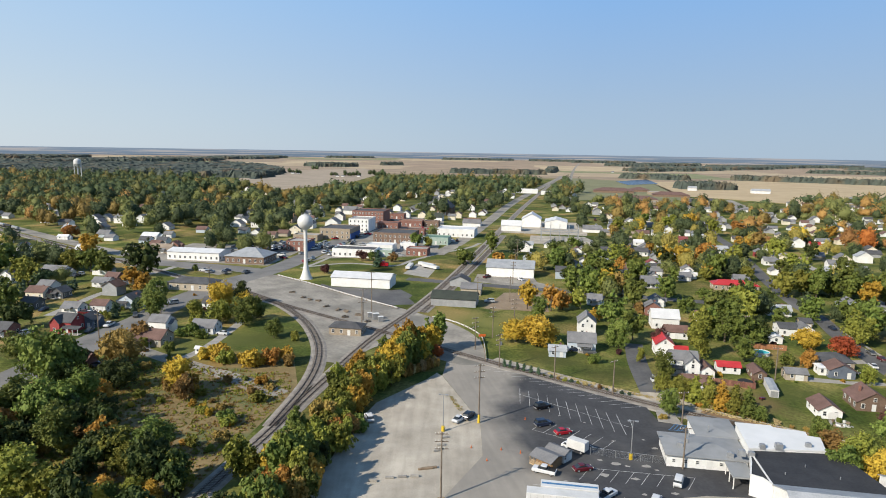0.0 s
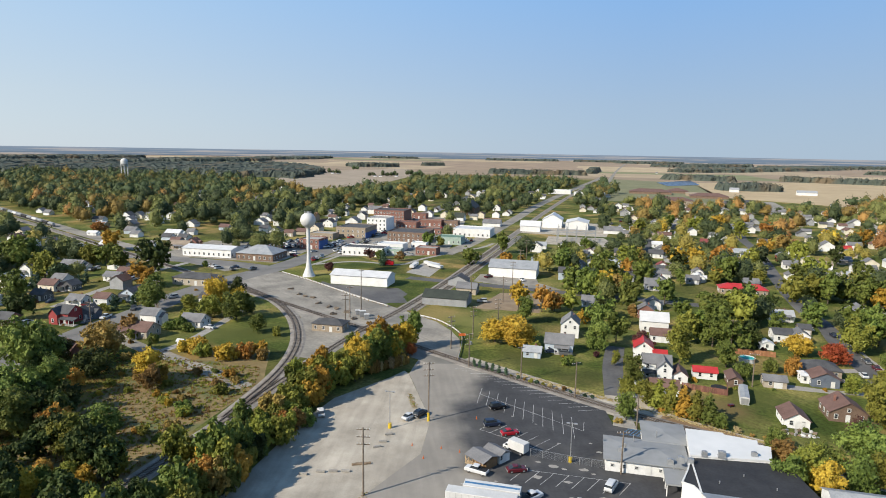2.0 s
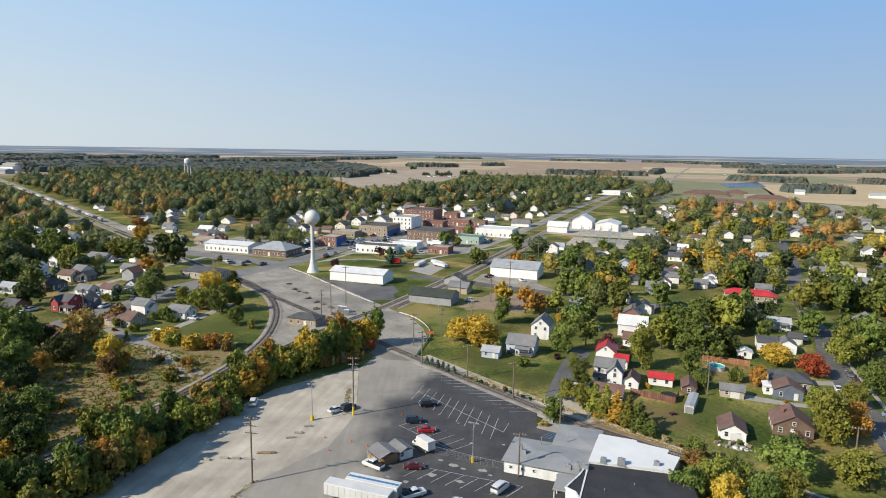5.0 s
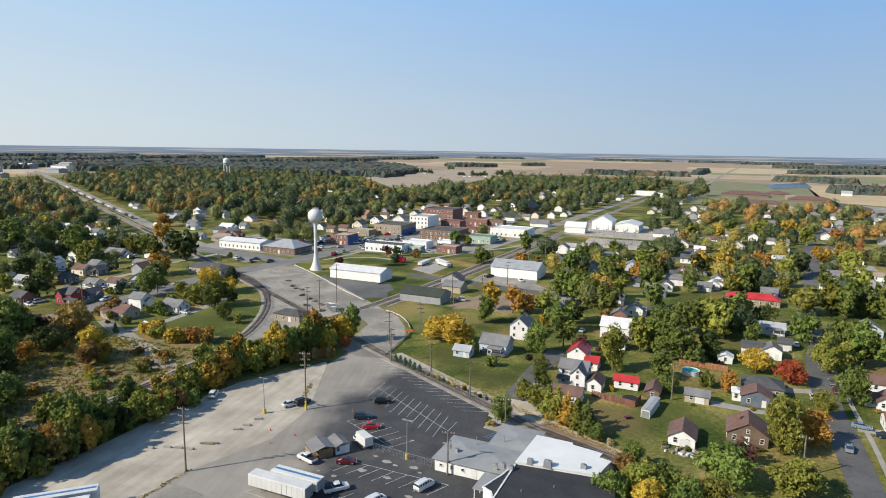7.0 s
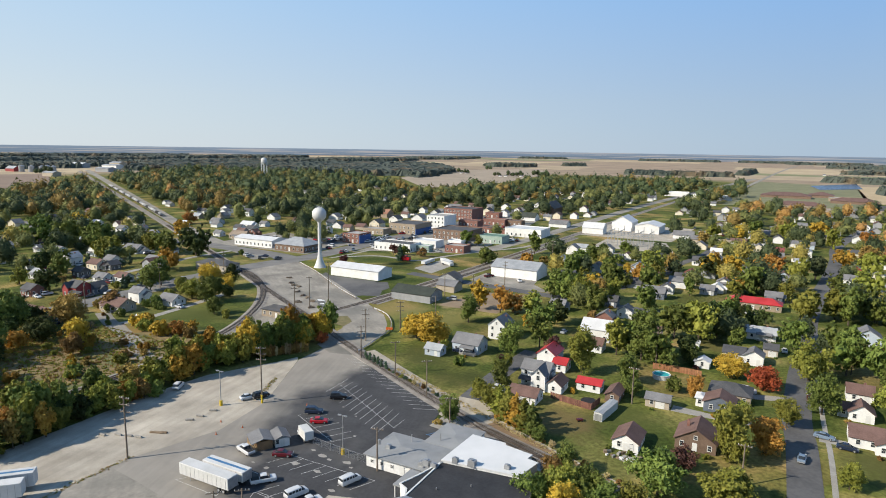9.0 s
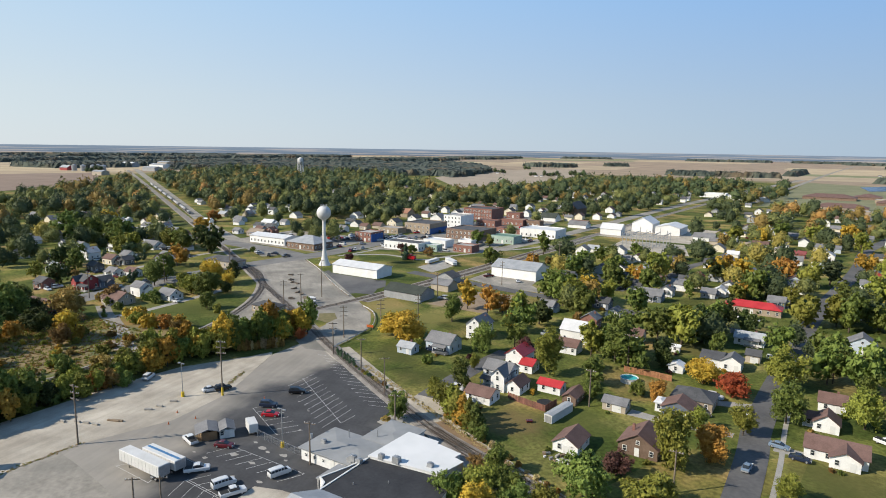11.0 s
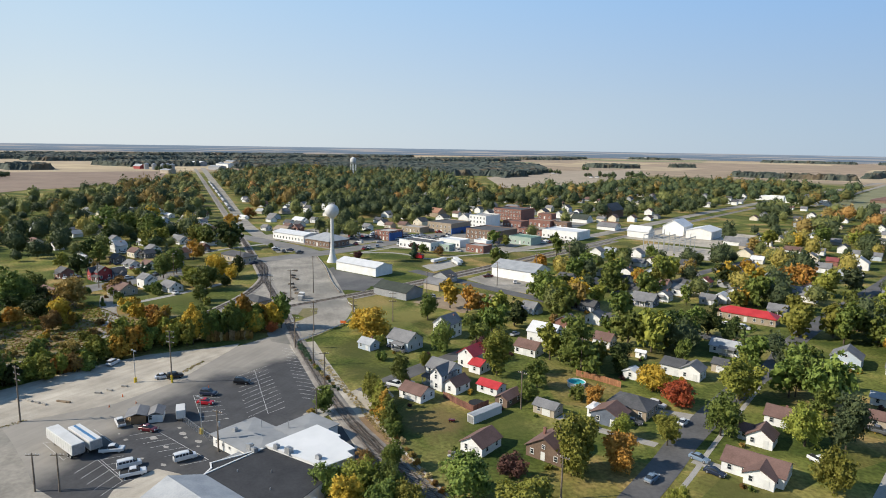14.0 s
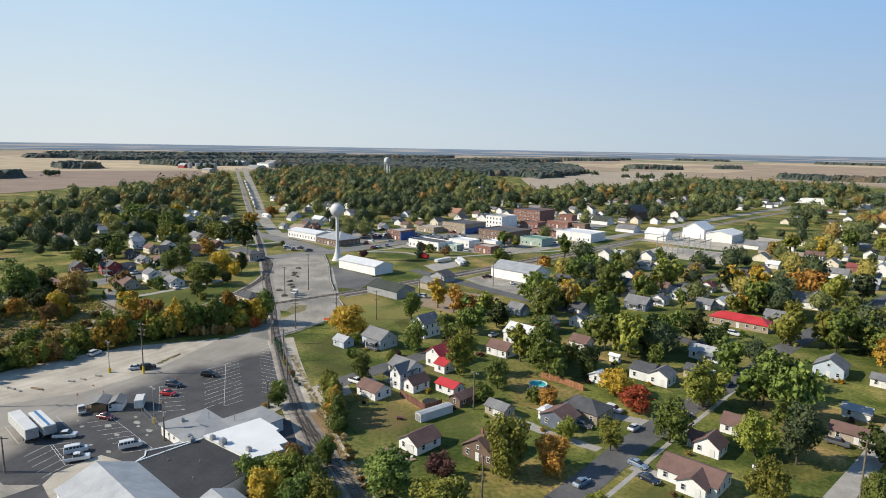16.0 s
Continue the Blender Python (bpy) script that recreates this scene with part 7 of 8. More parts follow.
for x, y, r, tone, shape in (
    (1.9, 245.5, 3.7, "green", "o"), (-2.7, 264.6, 4.4, "gold", "o"), (6.7, 263.6, 4.5, "orange", "r"), (11.4, 267.1, 4.0, "orange", "r"), (18.5, 269.1, 5.4, "olive", "r"), (23.2, 250.8, 2.5, "gold", "r"),
    (29.0, 220.7, 3.9, "green", "r"), (38.8, 190.6, 3.1, "green", "o"), (34.1, 205.7, 1.6, "olive", "o"), (19.9, 202.8, 2.0, "green", "b"), (42.2, 221.9, 3.1, "purple", "r"), (53.6, 214.4, 4.3, "olive", "o"),
    (44.3, 217.8, 1.4, "green", "b"), (16.2, 301.5, 6.4, "green", "r"), (29.7, 292.1, 6.1, "olive", "r"), (34.8, 298.0, 5.2, "rust", "r"), (9.7, 345.3, 5.6, "green", "r"), (26.5, 350.6, 5.1, "olive", "r"),
    (55.4, 292.8, 6.8, "green", "r"), (30.9, 366.1, 2.9, "gold", "r"), (43.0, 370.8, 6.4, "olive", "r"), (42.8, 268.4, 3.6, "rust", "b"), (66.1, 235.1, 5.3, "green", "o"), (60.2, 273.4, 3.8, "green", "r"),
    (78.7, 264.4, 7.6, "olive", "r"), (9.4, 389.9, 5.7, "green", "r"), (78.5, 241.1, 4.0, "deep", "r"), (69.4, 376.9, 7.6, "gold", "r"), (89.4, 348.1, 8.3, "green", "r"), (92.3, 388.9, 6.6, "orange", "r"),
    (93.9, 412.7, 4.8, "deep", "r"), (107.4, 386.6, 5.9, "olive", "r"), (119.9, 349.8, 8.0, "green", "r"), (90.8, 258.2, 2.7, "green", "o"), (79.7, 273.0, 5.0, "olive", "r"), (107.3, 272.0, 5.5, "green", "r"),
    (110.8, 313.9, 6.4, "olive", "r"), (120.1, 320.9, 5.8, "olive", "r"), (119.9, 269.4, 5.6, "green", "r"), (90.5, 312.6, 2.2, "deep", "r"), (96.4, 311.5, 1.7, "green", "b"), (128.4, 355.1, 4.1, "olive", "r"),
    (133.0, 322.2, 4.9, "olive", "r"), (127.7, 448.3, 4.9, "gold", "r"), (49.0, 385.0, 5.1, "rust", "r"), (111.4, 241.4, 5.5, "olive", "r"), (114.3, 216.0, 4.9, "green", "r"), (121.0, 251.4, 4.5, "green", "r"),
    (130.0, 251.1, 6.3, "green", "r"), (130.3, 222.7, 6.2, "olive", "r"), (137.8, 224.9, 6.2, "towngreen", "o"), (50.3, 492.3, 4.6, "rust", "r"), (54.9, 510.2, 5.6, "olive", "r"), (69.8, 508.7, 5.6, "gold", "r"),
    (78.8, 545.0, 6.8, "green", "r"), (97.9, 546.3, 6.8, "olive", "r"), (116.8, 561.7, 6.1, "gold", "r"), (44.4, 366.7, 6.3, "green", "r"), (31.8, 333.1, 6.4, "green", "r"), (66.4, 418.5, 3.6, "gold", "r"),
    (77.5, 382.1, 7.3, "gold", "r"), (95.4, 401.6, 6.0, "orange", "r"), (68.0, 378.4, 6.6, "deep", "r"), (92.6, 354.6, 7.5, "green", "r"), (114.1, 400.1, 7.1, "towngreen", "r"), (139.6, 457.5, 8.1, "rust", "r"),
    (177.1, 495.1, 10.7, "gold", "r"), (199.9, 503.8, 11.0, "gold", "r"), (134.3, 369.2, 8.1, "olive", "r"), (138.2, 417.7, 8.2, "olive", "r"), (157.6, 415.1, 5.3, "deep", "o"), (142.4, 520.5, 9.1, "orange", "r"),
    (124.3, 512.5, 6.2, "olive", "r"), (9.9, 354.7, 7.3, "green", "r"), (19.0, 411.5, 4.9, "green", "r"), (-4.5, 364.5, 3.2, "olive", "r"), (-28.8, 395.5, 5.7, "green", "o"), (-22.1, 368.6, 4.4, "orange", "b"),
    (-15.1, 371.9, 3.2, "rust", "b"),
):
    tree(x, y, min(r * (1.04 if y < 265 else 0.86), 4.5 if y < 232 else 6.2 if y < 265 else 5.6), tone, SHAPES[shape], tall=TREE_RNG.uniform(1.05, 1.3) if shape != "b" else 1.3, far=y > 250 or x < -150, where="in the eastern yards")
grove([(-125, 152, 8, "green"), (-105, 128, 6.2, "green"), (-104, 137, 5.0, "green"), (-90, 155, 4.2, "gold"), (-86, 151, 3.4, "rust"), (-74, 119, 4.2, "green"), (-81, 116, 4.2, "olive"), (-76, 113, 3.6, "olive"), (-72, 99, 3.2, "green"), (-69, 104, 2.7, "olive"), (-75, 104, 2.2, "orange"), (-66, 104, 2.4, "gold"), (-72, 95, 3.8, "gold"), (-95, 118, 5, "green"), (-110, 112, 6, "green"), (-118, 132, 6, "green"), (-90, 100, 5, "olive"), (-98, 95, 5, "green")], "in the brush west of the railway", 0.95)
tree(-104.3, 312.7, 2.6, "purple", "round", where="beside the water tower")
for x, y, r, t in ((-96, 349, 3.4, "purple"), (-90, 351, 3.0, "green"), (-79, 352, 2.8, "rust"), (-76, 402, 5.0, "green"), (-70, 404, 4.0, "olive"), (-40, 352, 5, "green")):
    tree(x, y, r, t, "round", far=True, where="between the shops")

# bank of trees between the railway and the gravel lot
g = random.Random(21)
for i in range(120):
    s = i / 119
    y = 88 + 116 * s
    mid = -43.0 if y < 160 else -43.0 + (y - 160) * 0.22
    half = 6.0 if y < 142 else 4.2
    if 142 < y < 152 and i % 2:
        continue
    x = mid + g.uniform(-half, half * 0.9)
    if y < 152:
        tone = pick_tone(g, [("deep", 16), ("green", 20), ("olive", 34), ("gold", 16), ("orange", 6), ("rust", 8)])
        tree(x, y, g.uniform(2.1, 3.3), tone, g.choice(["round", "oval", "brush"]), tall=g.uniform(1.1, 1.5), where="in the bank beside the railway", bank=True)
    else:
        tone = pick_tone(g, [("green", 30), ("olive", 46), ("gold", 26)])
        tree(x, y, g.uniform(2.6, 3.7), tone, g.choice(["round", "oval"]), tall=g.uniform(1.2, 1.6), where="in the bank beside the railway", bank=True)
for i in range(40):
    x, y = g.uniform(-74, -42), g.uniform(80, 121)
    if abs(x + 58.8) < 3.6 or y > 121 - 0.55 * max(0, -50 - x):
        continue
    tree(x, y, g.uniform(2.6, 4.2), pick_tone(g, [("deep", 46), ("green", 16), ("olive", 24), ("orange", 6), ("rust", 8)]), g.choice(["round", "oval"]), tall=g.uniform(1.1, 1.5), where="in the thicket beside the railway", bank=True)
for i in range(26):
    x, y = g.uniform(-122, -78), g.uniform(96, 138)
    if y > 134 - 0.9 * max(0, x + 92) or (x < -112 and y > 124):
        continue
    tree(x, y, g.uniform(2.8, 4.4), pick_tone(g, [("deep", 66), ("green", 14), ("olive", 14), ("orange", 6)]), g.choice(["round", "oval"]), tall=g.uniform(1.0, 1.3), where="in the thicket west of the railway", bank=True)
for x, y, r, t in ((-93, 156, 2.6, "rust"), (-89.5, 154.5, 2.4, "olive"), (-88, 157.5, 2.2, "gold"), (-94.5, 160, 2.2, "gold"), (-90.5, 161, 2.0, "olive"), (-85.5, 155.5, 1.6, "gold"), (-78, 146, 1.2, "gold"), (-82, 147.5, 1.1, "gold"), (-75, 143, 1.3, "gold")):
    tree(x, y, r, t, "brush", tall=1.4, where="round the bare tree")
tree(-28.2, 198.5, 2.2, "red", "round", where="at the end of the tree bank")
for i in range(16):
    tree(-34.5 + i * 0.5 + g.uniform(-0.5, 0.5), 178 + i * 0.75, g.uniform(0.7, 1.1), g.choice(["straw", "rust"]), "brush", tall=2.9, where="of dry reeds beside the lot")

# brush and weeds west of the tracks
for i in range(70):
    x, y = g.uniform(-112, -63), g.uniform(95, 172)
    if abs(x + 60) < 5:
        continue
    tree(x, y, g.uniform(0.9, 2.4), pick_tone(g, [("rust", 40), ("olive", 25), ("gold", 22), ("green", 10), ("straw", 8), ("orange", 5)]), "brush", where="among dry weeds")
for x, y, r, t in ((-96, 182, 3.0, "gold"), (-92, 181, 3.4, "gold"), (-88, 179, 3.0, "olive"), (-80, 178, 3.2, "gold"), (-76, 181, 3.0, "orange"), (-72, 184, 3.0, "gold"), (-70, 181, 2.6, "rust"), (-84, 180, 2.4, "gold")):
    tree(x, y, r, t, "brush", tall=1.25, where="beside the curved track")

# clipped evergreens along the lot's edge
for x, y in ((-7, 193), (-5.2, 192.4), (-3.0, 191.6), (-1.0, 190.5), (1.1, 189.3), (3.2, 188.3)):
    tree(x, y, 0.62, "spruce", "column", tall=1.25, where="in a row along the lot")
for i in range(13):
    x = 5 + i * 1.9
    tree(x, 187.3 - i * 0.83 + g.uniform(-0.3, 0.3), g.uniform(0.5, 0.9), g.choice(["rust", "olive", "straw", "spruce"]), "brush", tall=1.3, where="along the lot's edge")
tree(36.2, 165.4, 2.9, "green", "oval", where="in the planting island")
tree(34.6, 163.0, 1.2, "rust", "brush", where="in the planting island")
tree(79.3, 213.5, 2.5, "green", "brush", tall=1.3, where="beside the pool")
tree(9.5, 212, 2.4, "olive", "brush", tall=1.3, where="on a front lawn")
tree(28.5, 213.5, 1.5, "purple", "brush", where="beside a porch")
for i in range(14):
    tree(45 + i * 2.8, 173.8 - i * 1.45 + g.uniform(-0.4, 0.4), g.uniform(0.6, 1.1), g.choice(["rust", "straw", "orange"]), "brush", where="along the railway bank")
def near_line(x, y, a, b, d):
    p, q, r = Vector((x, y)), Vector(a), Vector(b)
    s = max(0, min(1, (p - q).dot(r - q) / (r - q).length_squared))
    return (q + (r - q) * s - p).length < d


def clear(x, y, r):
    return all((x - a) ** 2 + (y - b) ** 2 > (r + c) ** 2 for a, b, c in PLACED)


# more trees of the eastern back yards, clear of the houses and of the ground before them
g = random.Random(91)
FILLS = []
for i in range(7000):
    x, y = g.uniform(14, 195), g.uniform(226, 350)
    r = g.uniform(3.0, 6.2)
    if len(FILLS) >= 84 or 72 < x < 112 and y < 262 or near_line(x, y, (113, 100), (109, 250), 5 + r) or near_line(x, y, (109, 250), (114, 350), 5 + r) or near_line(x, y, (30, 150), (72, 330), 3 + r):
        continue
    if any((x - a) ** 2 + (y - b) ** 2 < (0.5 * (r + c)) ** 2 for a, b, c in FILLS) or any(abs(x - a) < c + 0.55 * r and -0.6 * c < b - y < c + r + 6 for a, b, c in PLACED) or not clear(x, y, 0.5 * r):
        continue
    FILLS.append((x, y, r))
    tree(x, y, r, pick_tone(g, [("green", 48), ("olive", 32), ("deep", 12), ("gold", 7), ("orange", 5)]), g.choice(["round", "oval"]), tall=g.uniform(0.95, 1.2), far=y > 230, where="in the eastern back yards")
# garden shrubs along the houses' fronts
front = [p for p in PLACED if 10 < p[0] < 160 and 170 < p[1] < 300 or -260 < p[0] < -110 and 165 < p[1] < 270]
for i in range(64):
    a, b, c = front[i * 7 % len(front)]
    tree(a + g.uniform(-0.8, 0.8) * c, b - c * 0.95 - g.uniform(0.3, 1.2), g.uniform(0.6, 1.2), g.choice(["green", "olive", "green", "rust", "gold", "purple"]), "brush", far=True, where="along a house front")
g = random.Random(78)
for i in range(22):
    a, b, c = g.choice([p for p in PLACED if -300 < p[0] < -110 and 150 < p[1] < 310])
    car(a + c + g.uniform(1, 3), b + g.uniform(-3, 3), g.choice([0, 90, 180, 270]) + g.uniform(-8, 8), g.choice(["sedan", "suv", "pickup"]), g.choice(["white", "silver", "grey", "navy", "maroon", "white"]), where="parked beside a house")


# cars along the main street and on the shops' lots
g = random.Random(17)
for y in range(330, 536, 6):
    for side in (-1, 1):
        if g.random() < 0.42:
            car(-129 + side * 5.4 + (y - 330) * 0.01, y + g.uniform(-1, 1), 90 + side * 35, g.choice(["sedan", "suv", "pickup"]), g.choice(["white", "silver", "grey", "black", "red", "blue", "white"]), where="parked along the main street")
for row, y in enumerate((386, 392)):
    for i in range(12):
        if g.random() < 0.85:
            PLACED.append((-164 + i * 2.9, y, 1.4))
            car(-164 + i * 2.9, y, 90 + 180 * row + g.uniform(-4, 4), g.choice(["sedan", "suv", "pickup"]), g.choice(["white", "white", "silver", "grey", "black", "red"]), where="parked in a row beside the brick shop")
for i in range(60):
    x, y = g.choice([(g.uniform(-205, -142), g.uniform(326, 400)), (g.uniform(-122, -66), g.uniform(366, 520))])
    if clear(x, y, 1.2):
        PLACED.append((x, y, 1.8))
        car(x, y, g.choice([0, 90, 180, 270]) + g.uniform(-5, 5), g.choice(["sedan", "suv", "pickup"]), g.choice(["white", "silver", "grey", "black", "red", "navy"]), where="parked beside the shops")


# dry weeds and grass clumps on the rough ground by the railway
def weeds(name, tone, n, seed, region, size, label):
    rng = np.random.default_rng(seed)
    v0 = np.array([(-1, 0, 0), (0.2, 0.1, 0), (-0.3, 0.2, 1.2), (0, -1, 0), (0.1, 0.2, 0), (0.25, -0.35, 1.0), (1, 0.3, 0), (0, 0, 0), (0.5, 0.45, 0.9), (-0.4, 0.9, 0), (0.1, 0, 0), (-0.2, 0.5, 1.1)], dtype=float)
    verts = []
    for _ in range(n):
        x, y = region(rng)
        a, s = rng.uniform(0, 6.28), size * rng.uniform(0.5, 1.5)
        c, d = np.cos(a) * s, np.sin(a) * s
        verts.append(np.stack([v0[:, 0] * c - v0[:, 1] * d + x, v0[:, 0] * d + v0[:, 1] * c + y, v0[:, 2] * s * rng.uniform(0.6, 1.2)], 1))
    verts = np.concatenate(verts)
    me = bpy.data.meshes.new(name)
    me.from_pydata(verts.tolist(), [], [(3 * i, 3 * i + 1, 3 * i + 2) for i in range(len(verts) // 3)])
    tagged(part(name, me, LEAF[tone]), label, "weeds", "", "stuff")


def rough_ground(rng):
    y = rng.uniform(88, 175)
    return rng.uniform(-118, -61.5 - max(0, y - 160) * 0.35), y


def verge(rng):
    s = rng.uniform(0, 1)
    x = 6 + 90 * s
    return x, 185.5 - (x - 6) * 0.49 + rng.uniform(4.0, 6.0)


weeds("dry_weeds", "rust", 2600, 1, rough_ground, 0.36, "rust-brown dry weeds on rough ground")
weeds("straw_grass", "straw", 900, 2, rough_ground, 0.3, "straw-coloured dry grass on rough ground")
weeds("green_weeds", "olive", 3000, 3, rough_ground, 0.42, "olive-green weeds on rough ground")
def lot_edge(rng):
    s = rng.uniform(0, 1)
    if rng.uniform() < 0.7:
        return -13.6 + rng.normal() * 0.35, 88 + 29 * s
    return -15.4 - 4 * s + rng.normal() * 0.4, 158 + 9 * s


weeds("edge_weeds", "straw", 380, 5, lot_edge, 0.2, "dry weeds along the edge of the lot")
weeds("edge_grass", "olive", 160, 6, lot_edge, 0.2, "green weeds along the edge of the lot")
weeds("verge_grass", "straw", 700, 4, verge, 0.3, "dry grass along the railway verge")


def bare_tree(x, y, h):
    """A leafless tree: limbs that fork four times."""
    root = thing("bare_tree", "leafless grey tree with a spreading crown of branches", "tree", pose(x, y, 0))
    rng = random.Random(9)

    def fork(bm, m, ln, r, depth):
        tube(bm, 0, 0, 0, r, r * 0.62, ln, 6, m)
        if depth == 0:
            return
        for k in range(3):
            q = m @ Matrix.Translation((0, 0, ln * rng.uniform(0.75, 1.0))) @ Euler((rng.uniform(0.3, 0.8), 0, k * 2.1 + rng.uniform(-0.5, 0.5))).to_matrix().to_4x4().transposed().inverted() @ Euler((rng.uniform(-0.3, 0.3), rng.uniform(0.35, 0.8), 0)).to_matrix().to_4x4()
            fork(bm, q, ln * rng.uniform(0.6, 0.8), r * 0.55, depth - 1)

    bm = bmesh.new()
    tube(bm, 0, 0, -0.2, 0.5, 0.36, h * 0.28 + 0.2, 10)
    part("trunk", bm, BARK, root)
    for k in range(4):
        bm = bmesh.new()
        fork(bm, Matrix.Translation((0, 0, h * 0.26)) @ Euler((0, rng.uniform(0.35, 0.7), k * 1.6)).to_matrix().to_4x4(), h * 0.26, 0.26, 3)
        part("limb", bm, BARK, root)


bare_tree(-91, 158, 11)


# ---- the town beyond, fields and woods ----
def blob_data(seed, cuts, lumps, leaves, leaf):
    """A far crown of unit radius: a lumpy heart under a coat of loose leaf clumps."""
    rng = np.random.default_rng(seed)
    b = bmesh.new()
    bmesh.ops.create_icosphere(b, subdivisions=cuts, radius=1)
    v = np.array([q.co for q in b.verts])
    b.verts.index_update()
    f = [tuple(q.index for q in p.verts) for p in b.faces]
    b.free()
    way = rng.normal(size=(lumps, 3)) + np.array([0, 0, 0.3])
    way /= np.linalg.norm(way, axis=1)[:, None]
    high = rng.uniform(0.45, 1.0, lumps)

    def reach(u):
        near = np.exp(-(np.arccos(np.clip(u @ way.T, -1, 1)) / (1.35 / math.sqrt(lumps) + 0.08)) ** 2) * high
        return 0.58 + 0.44 * near.max(1)

    def settle_down(p):
        p[:, 2] = np.where(p[:, 2] < 0, p[:, 2] * 0.72, p[:, 2]) + 0.72
        return p

    u = rng.normal(size=(leaves, 3)) + np.array([0, 0, 0.15])
    u /= np.linalg.norm(u, axis=1)[:, None]
    c = settle_down(u * (reach(u) * rng.uniform(0.86, 1.1, leaves))[:, None])
    tri = c[:, None, :] + rng.normal(size=(leaves, 3, 3)) * leaf
    heart = settle_down(v * (reach(v) * 0.86)[:, None])
    f += [(len(v) + 3 * i, len(v) + 3 * i + 1, len(v) + 3 * i + 2) for i in range(leaves)]
    return np.concatenate([heart, tri.reshape(-1, 3)]), f


FINE = [blob_data(140 + i, 2, 13, 660, 0.068) for i in range(7)]
MID = [blob_data(100 + i, 2, 10, 250, 0.085) for i in range(7)]
LOW = [blob_data(180 + i, 1, 6, 22, 0.2) for i in range(6)]
BLOB = [blob_data(160 + i, 1, 8, 84, 0.12) for i in range(6)]


def woodland(name, rows, tone, protos, seed, label):
    """Many trees joined into one object: rows of (x, y, radius) in metres on the ground."""
    rng = np.random.default_rng(seed)
    verts, faces, base = [], [], 0
    for x, y, r in rows:
        v, f = protos[rng.integers(len(protos))]
        a = rng.uniform(0, 6.28)
        c, s = np.cos(a), np.sin(a)
        w = v * np.array([r * rng.uniform(0.85, 1.15), r, r * rng.uniform(0.85, 1.4)])
        verts.append(np.stack([w[:, 0] * c - w[:, 1] * s + x, w[:, 0] * s + w[:, 1] * c + y, w[:, 2] + 0.12 * r], 1))
        faces += [tuple(i + base for i in t) for t in f]
        base += len(v)
    if not rows:
        return
    me = bpy.data.meshes.new(name)
    me.from_pydata(np.concatenate(verts).tolist(), [], faces)
    me.polygons.foreach_set("use_smooth", [True] * len(faces))
    tagged(part(name, me, LEAF[tone], raw=True), label, "woodland", "", "stuff")


EDGE = [(-589, 404), (-667, 531), (-758, 650), (-766, 812), (-680, 870), (-500, 850), (-379, 787), (-263, 663), (-262, 737), (-236, 804), (-233, 932), (-182, 1029), (-81, 1063), (33, 1079), (43, 891), (30, 760), (20, 650), (46, 730), (113, 728), (178, 735), (254, 789), (321, 819), (375, 858), (560, 700), (560, 180), (-430, 140)]


def inside(x, y, ring):
    odd = False
    for (x0, y0), (x1, y1) in zip(ring, ring[1:] + ring[:1]):
        if (y0 > y) != (y1 > y) and x < x0 + (y - y0) * (x1 - x0) / (y1 - y0):
            odd = not odd
    return odd


def town_density(x, y):
    """How likely a tree stands at a place of the plan."""
    if abs(x + 131) < 10 and 280 < y < 700 or abs(x + 140) < 7 and y < 290:
        return 0
    if near_line(x, y, (-46, 257), (-18, 726), 20) or near_line(x, y, (-18, 726), (12, 1100), 16) or near_line(x, y, (-44, 480), (-14, 900), 13):
        return 0
    if near_line(x, y, (-140, 273), (-971, 741), 17) or near_line(x, y, (-150, 300), (-500, 488), 12):
        return 0
    if not inside(x, y, EDGE):
        return 0
    if y < 330 and -160 < x < 20 or y < 262 and x >= 20 or y < 245 and -215 < x < -100:
        return 0
    if x <= -215 and y < 300:
        return 0.28
    if -330 < x < -120 and y < 440:
        return 0.2
    if -170 < x < -25 and y < 540:
        return 0.02
    if -40 < x < 45 and 430 < y < 640:
        return 0.03
    if abs(y - 317) < 9 and x < -120 or near_line(x, y, (110, 300), (128, 528), 6):
        return 0
    if 20 < x < 200 and y < 430:
        return 0.3 if y > 330 else 0.16
    if 200 <= x and y < 430:
        return 0.55
    if 45 < x < 260 and 728 < y < 990:
        return 0.03
    if x > -180 and y < 700:
        return 0.4 if x < 20 else 0.5
    return 0.86 if x < -180 else 0.72


g = random.Random(8)
HOUSE_SPOTS, WEST_START = [], len(PLACED)
for i in range(2600):
    x, y = g.uniform(-420, 420), g.uniform(300, 860)
    if town_density(x, y) < 0.3 or any((x - a) ** 2 + (y - b) ** 2 < 13 ** 2 for a, b in HOUSE_SPOTS) or not clear(x, y, 5):
        continue
    if x < -200 and g.random() < 0.4 or y > 640 and g.random() < 0.4:
        continue
    HOUSE_SPOTS.append((x, y))
for i in range(700):
    x, y = g.uniform(-340, -148), g.uniform(205, 440)
    if town_density(x, y) > 0 and clear(x, y, 5.5) and len(PLACED) < WEST_START + 50:
        tall = g.random() < 0.4
        house(x - 4, y - 4, g.uniform(6.5, 9), g.uniform(6, 8), 4.4 if tall else 2.5, g.choice(["white", "white", "white", "cream", "grey", "paleblue", "tan"]), g.choice(["grey", "grey", "dark", "brown", "steel"]), axis=g.choice("xy"), windows=False, storeys=2 if tall else 1)
HOUSE_SPOTS = sorted(HOUSE_SPOTS[:420], key=lambda p: p[1] + 0.2 * abs(p[0]))
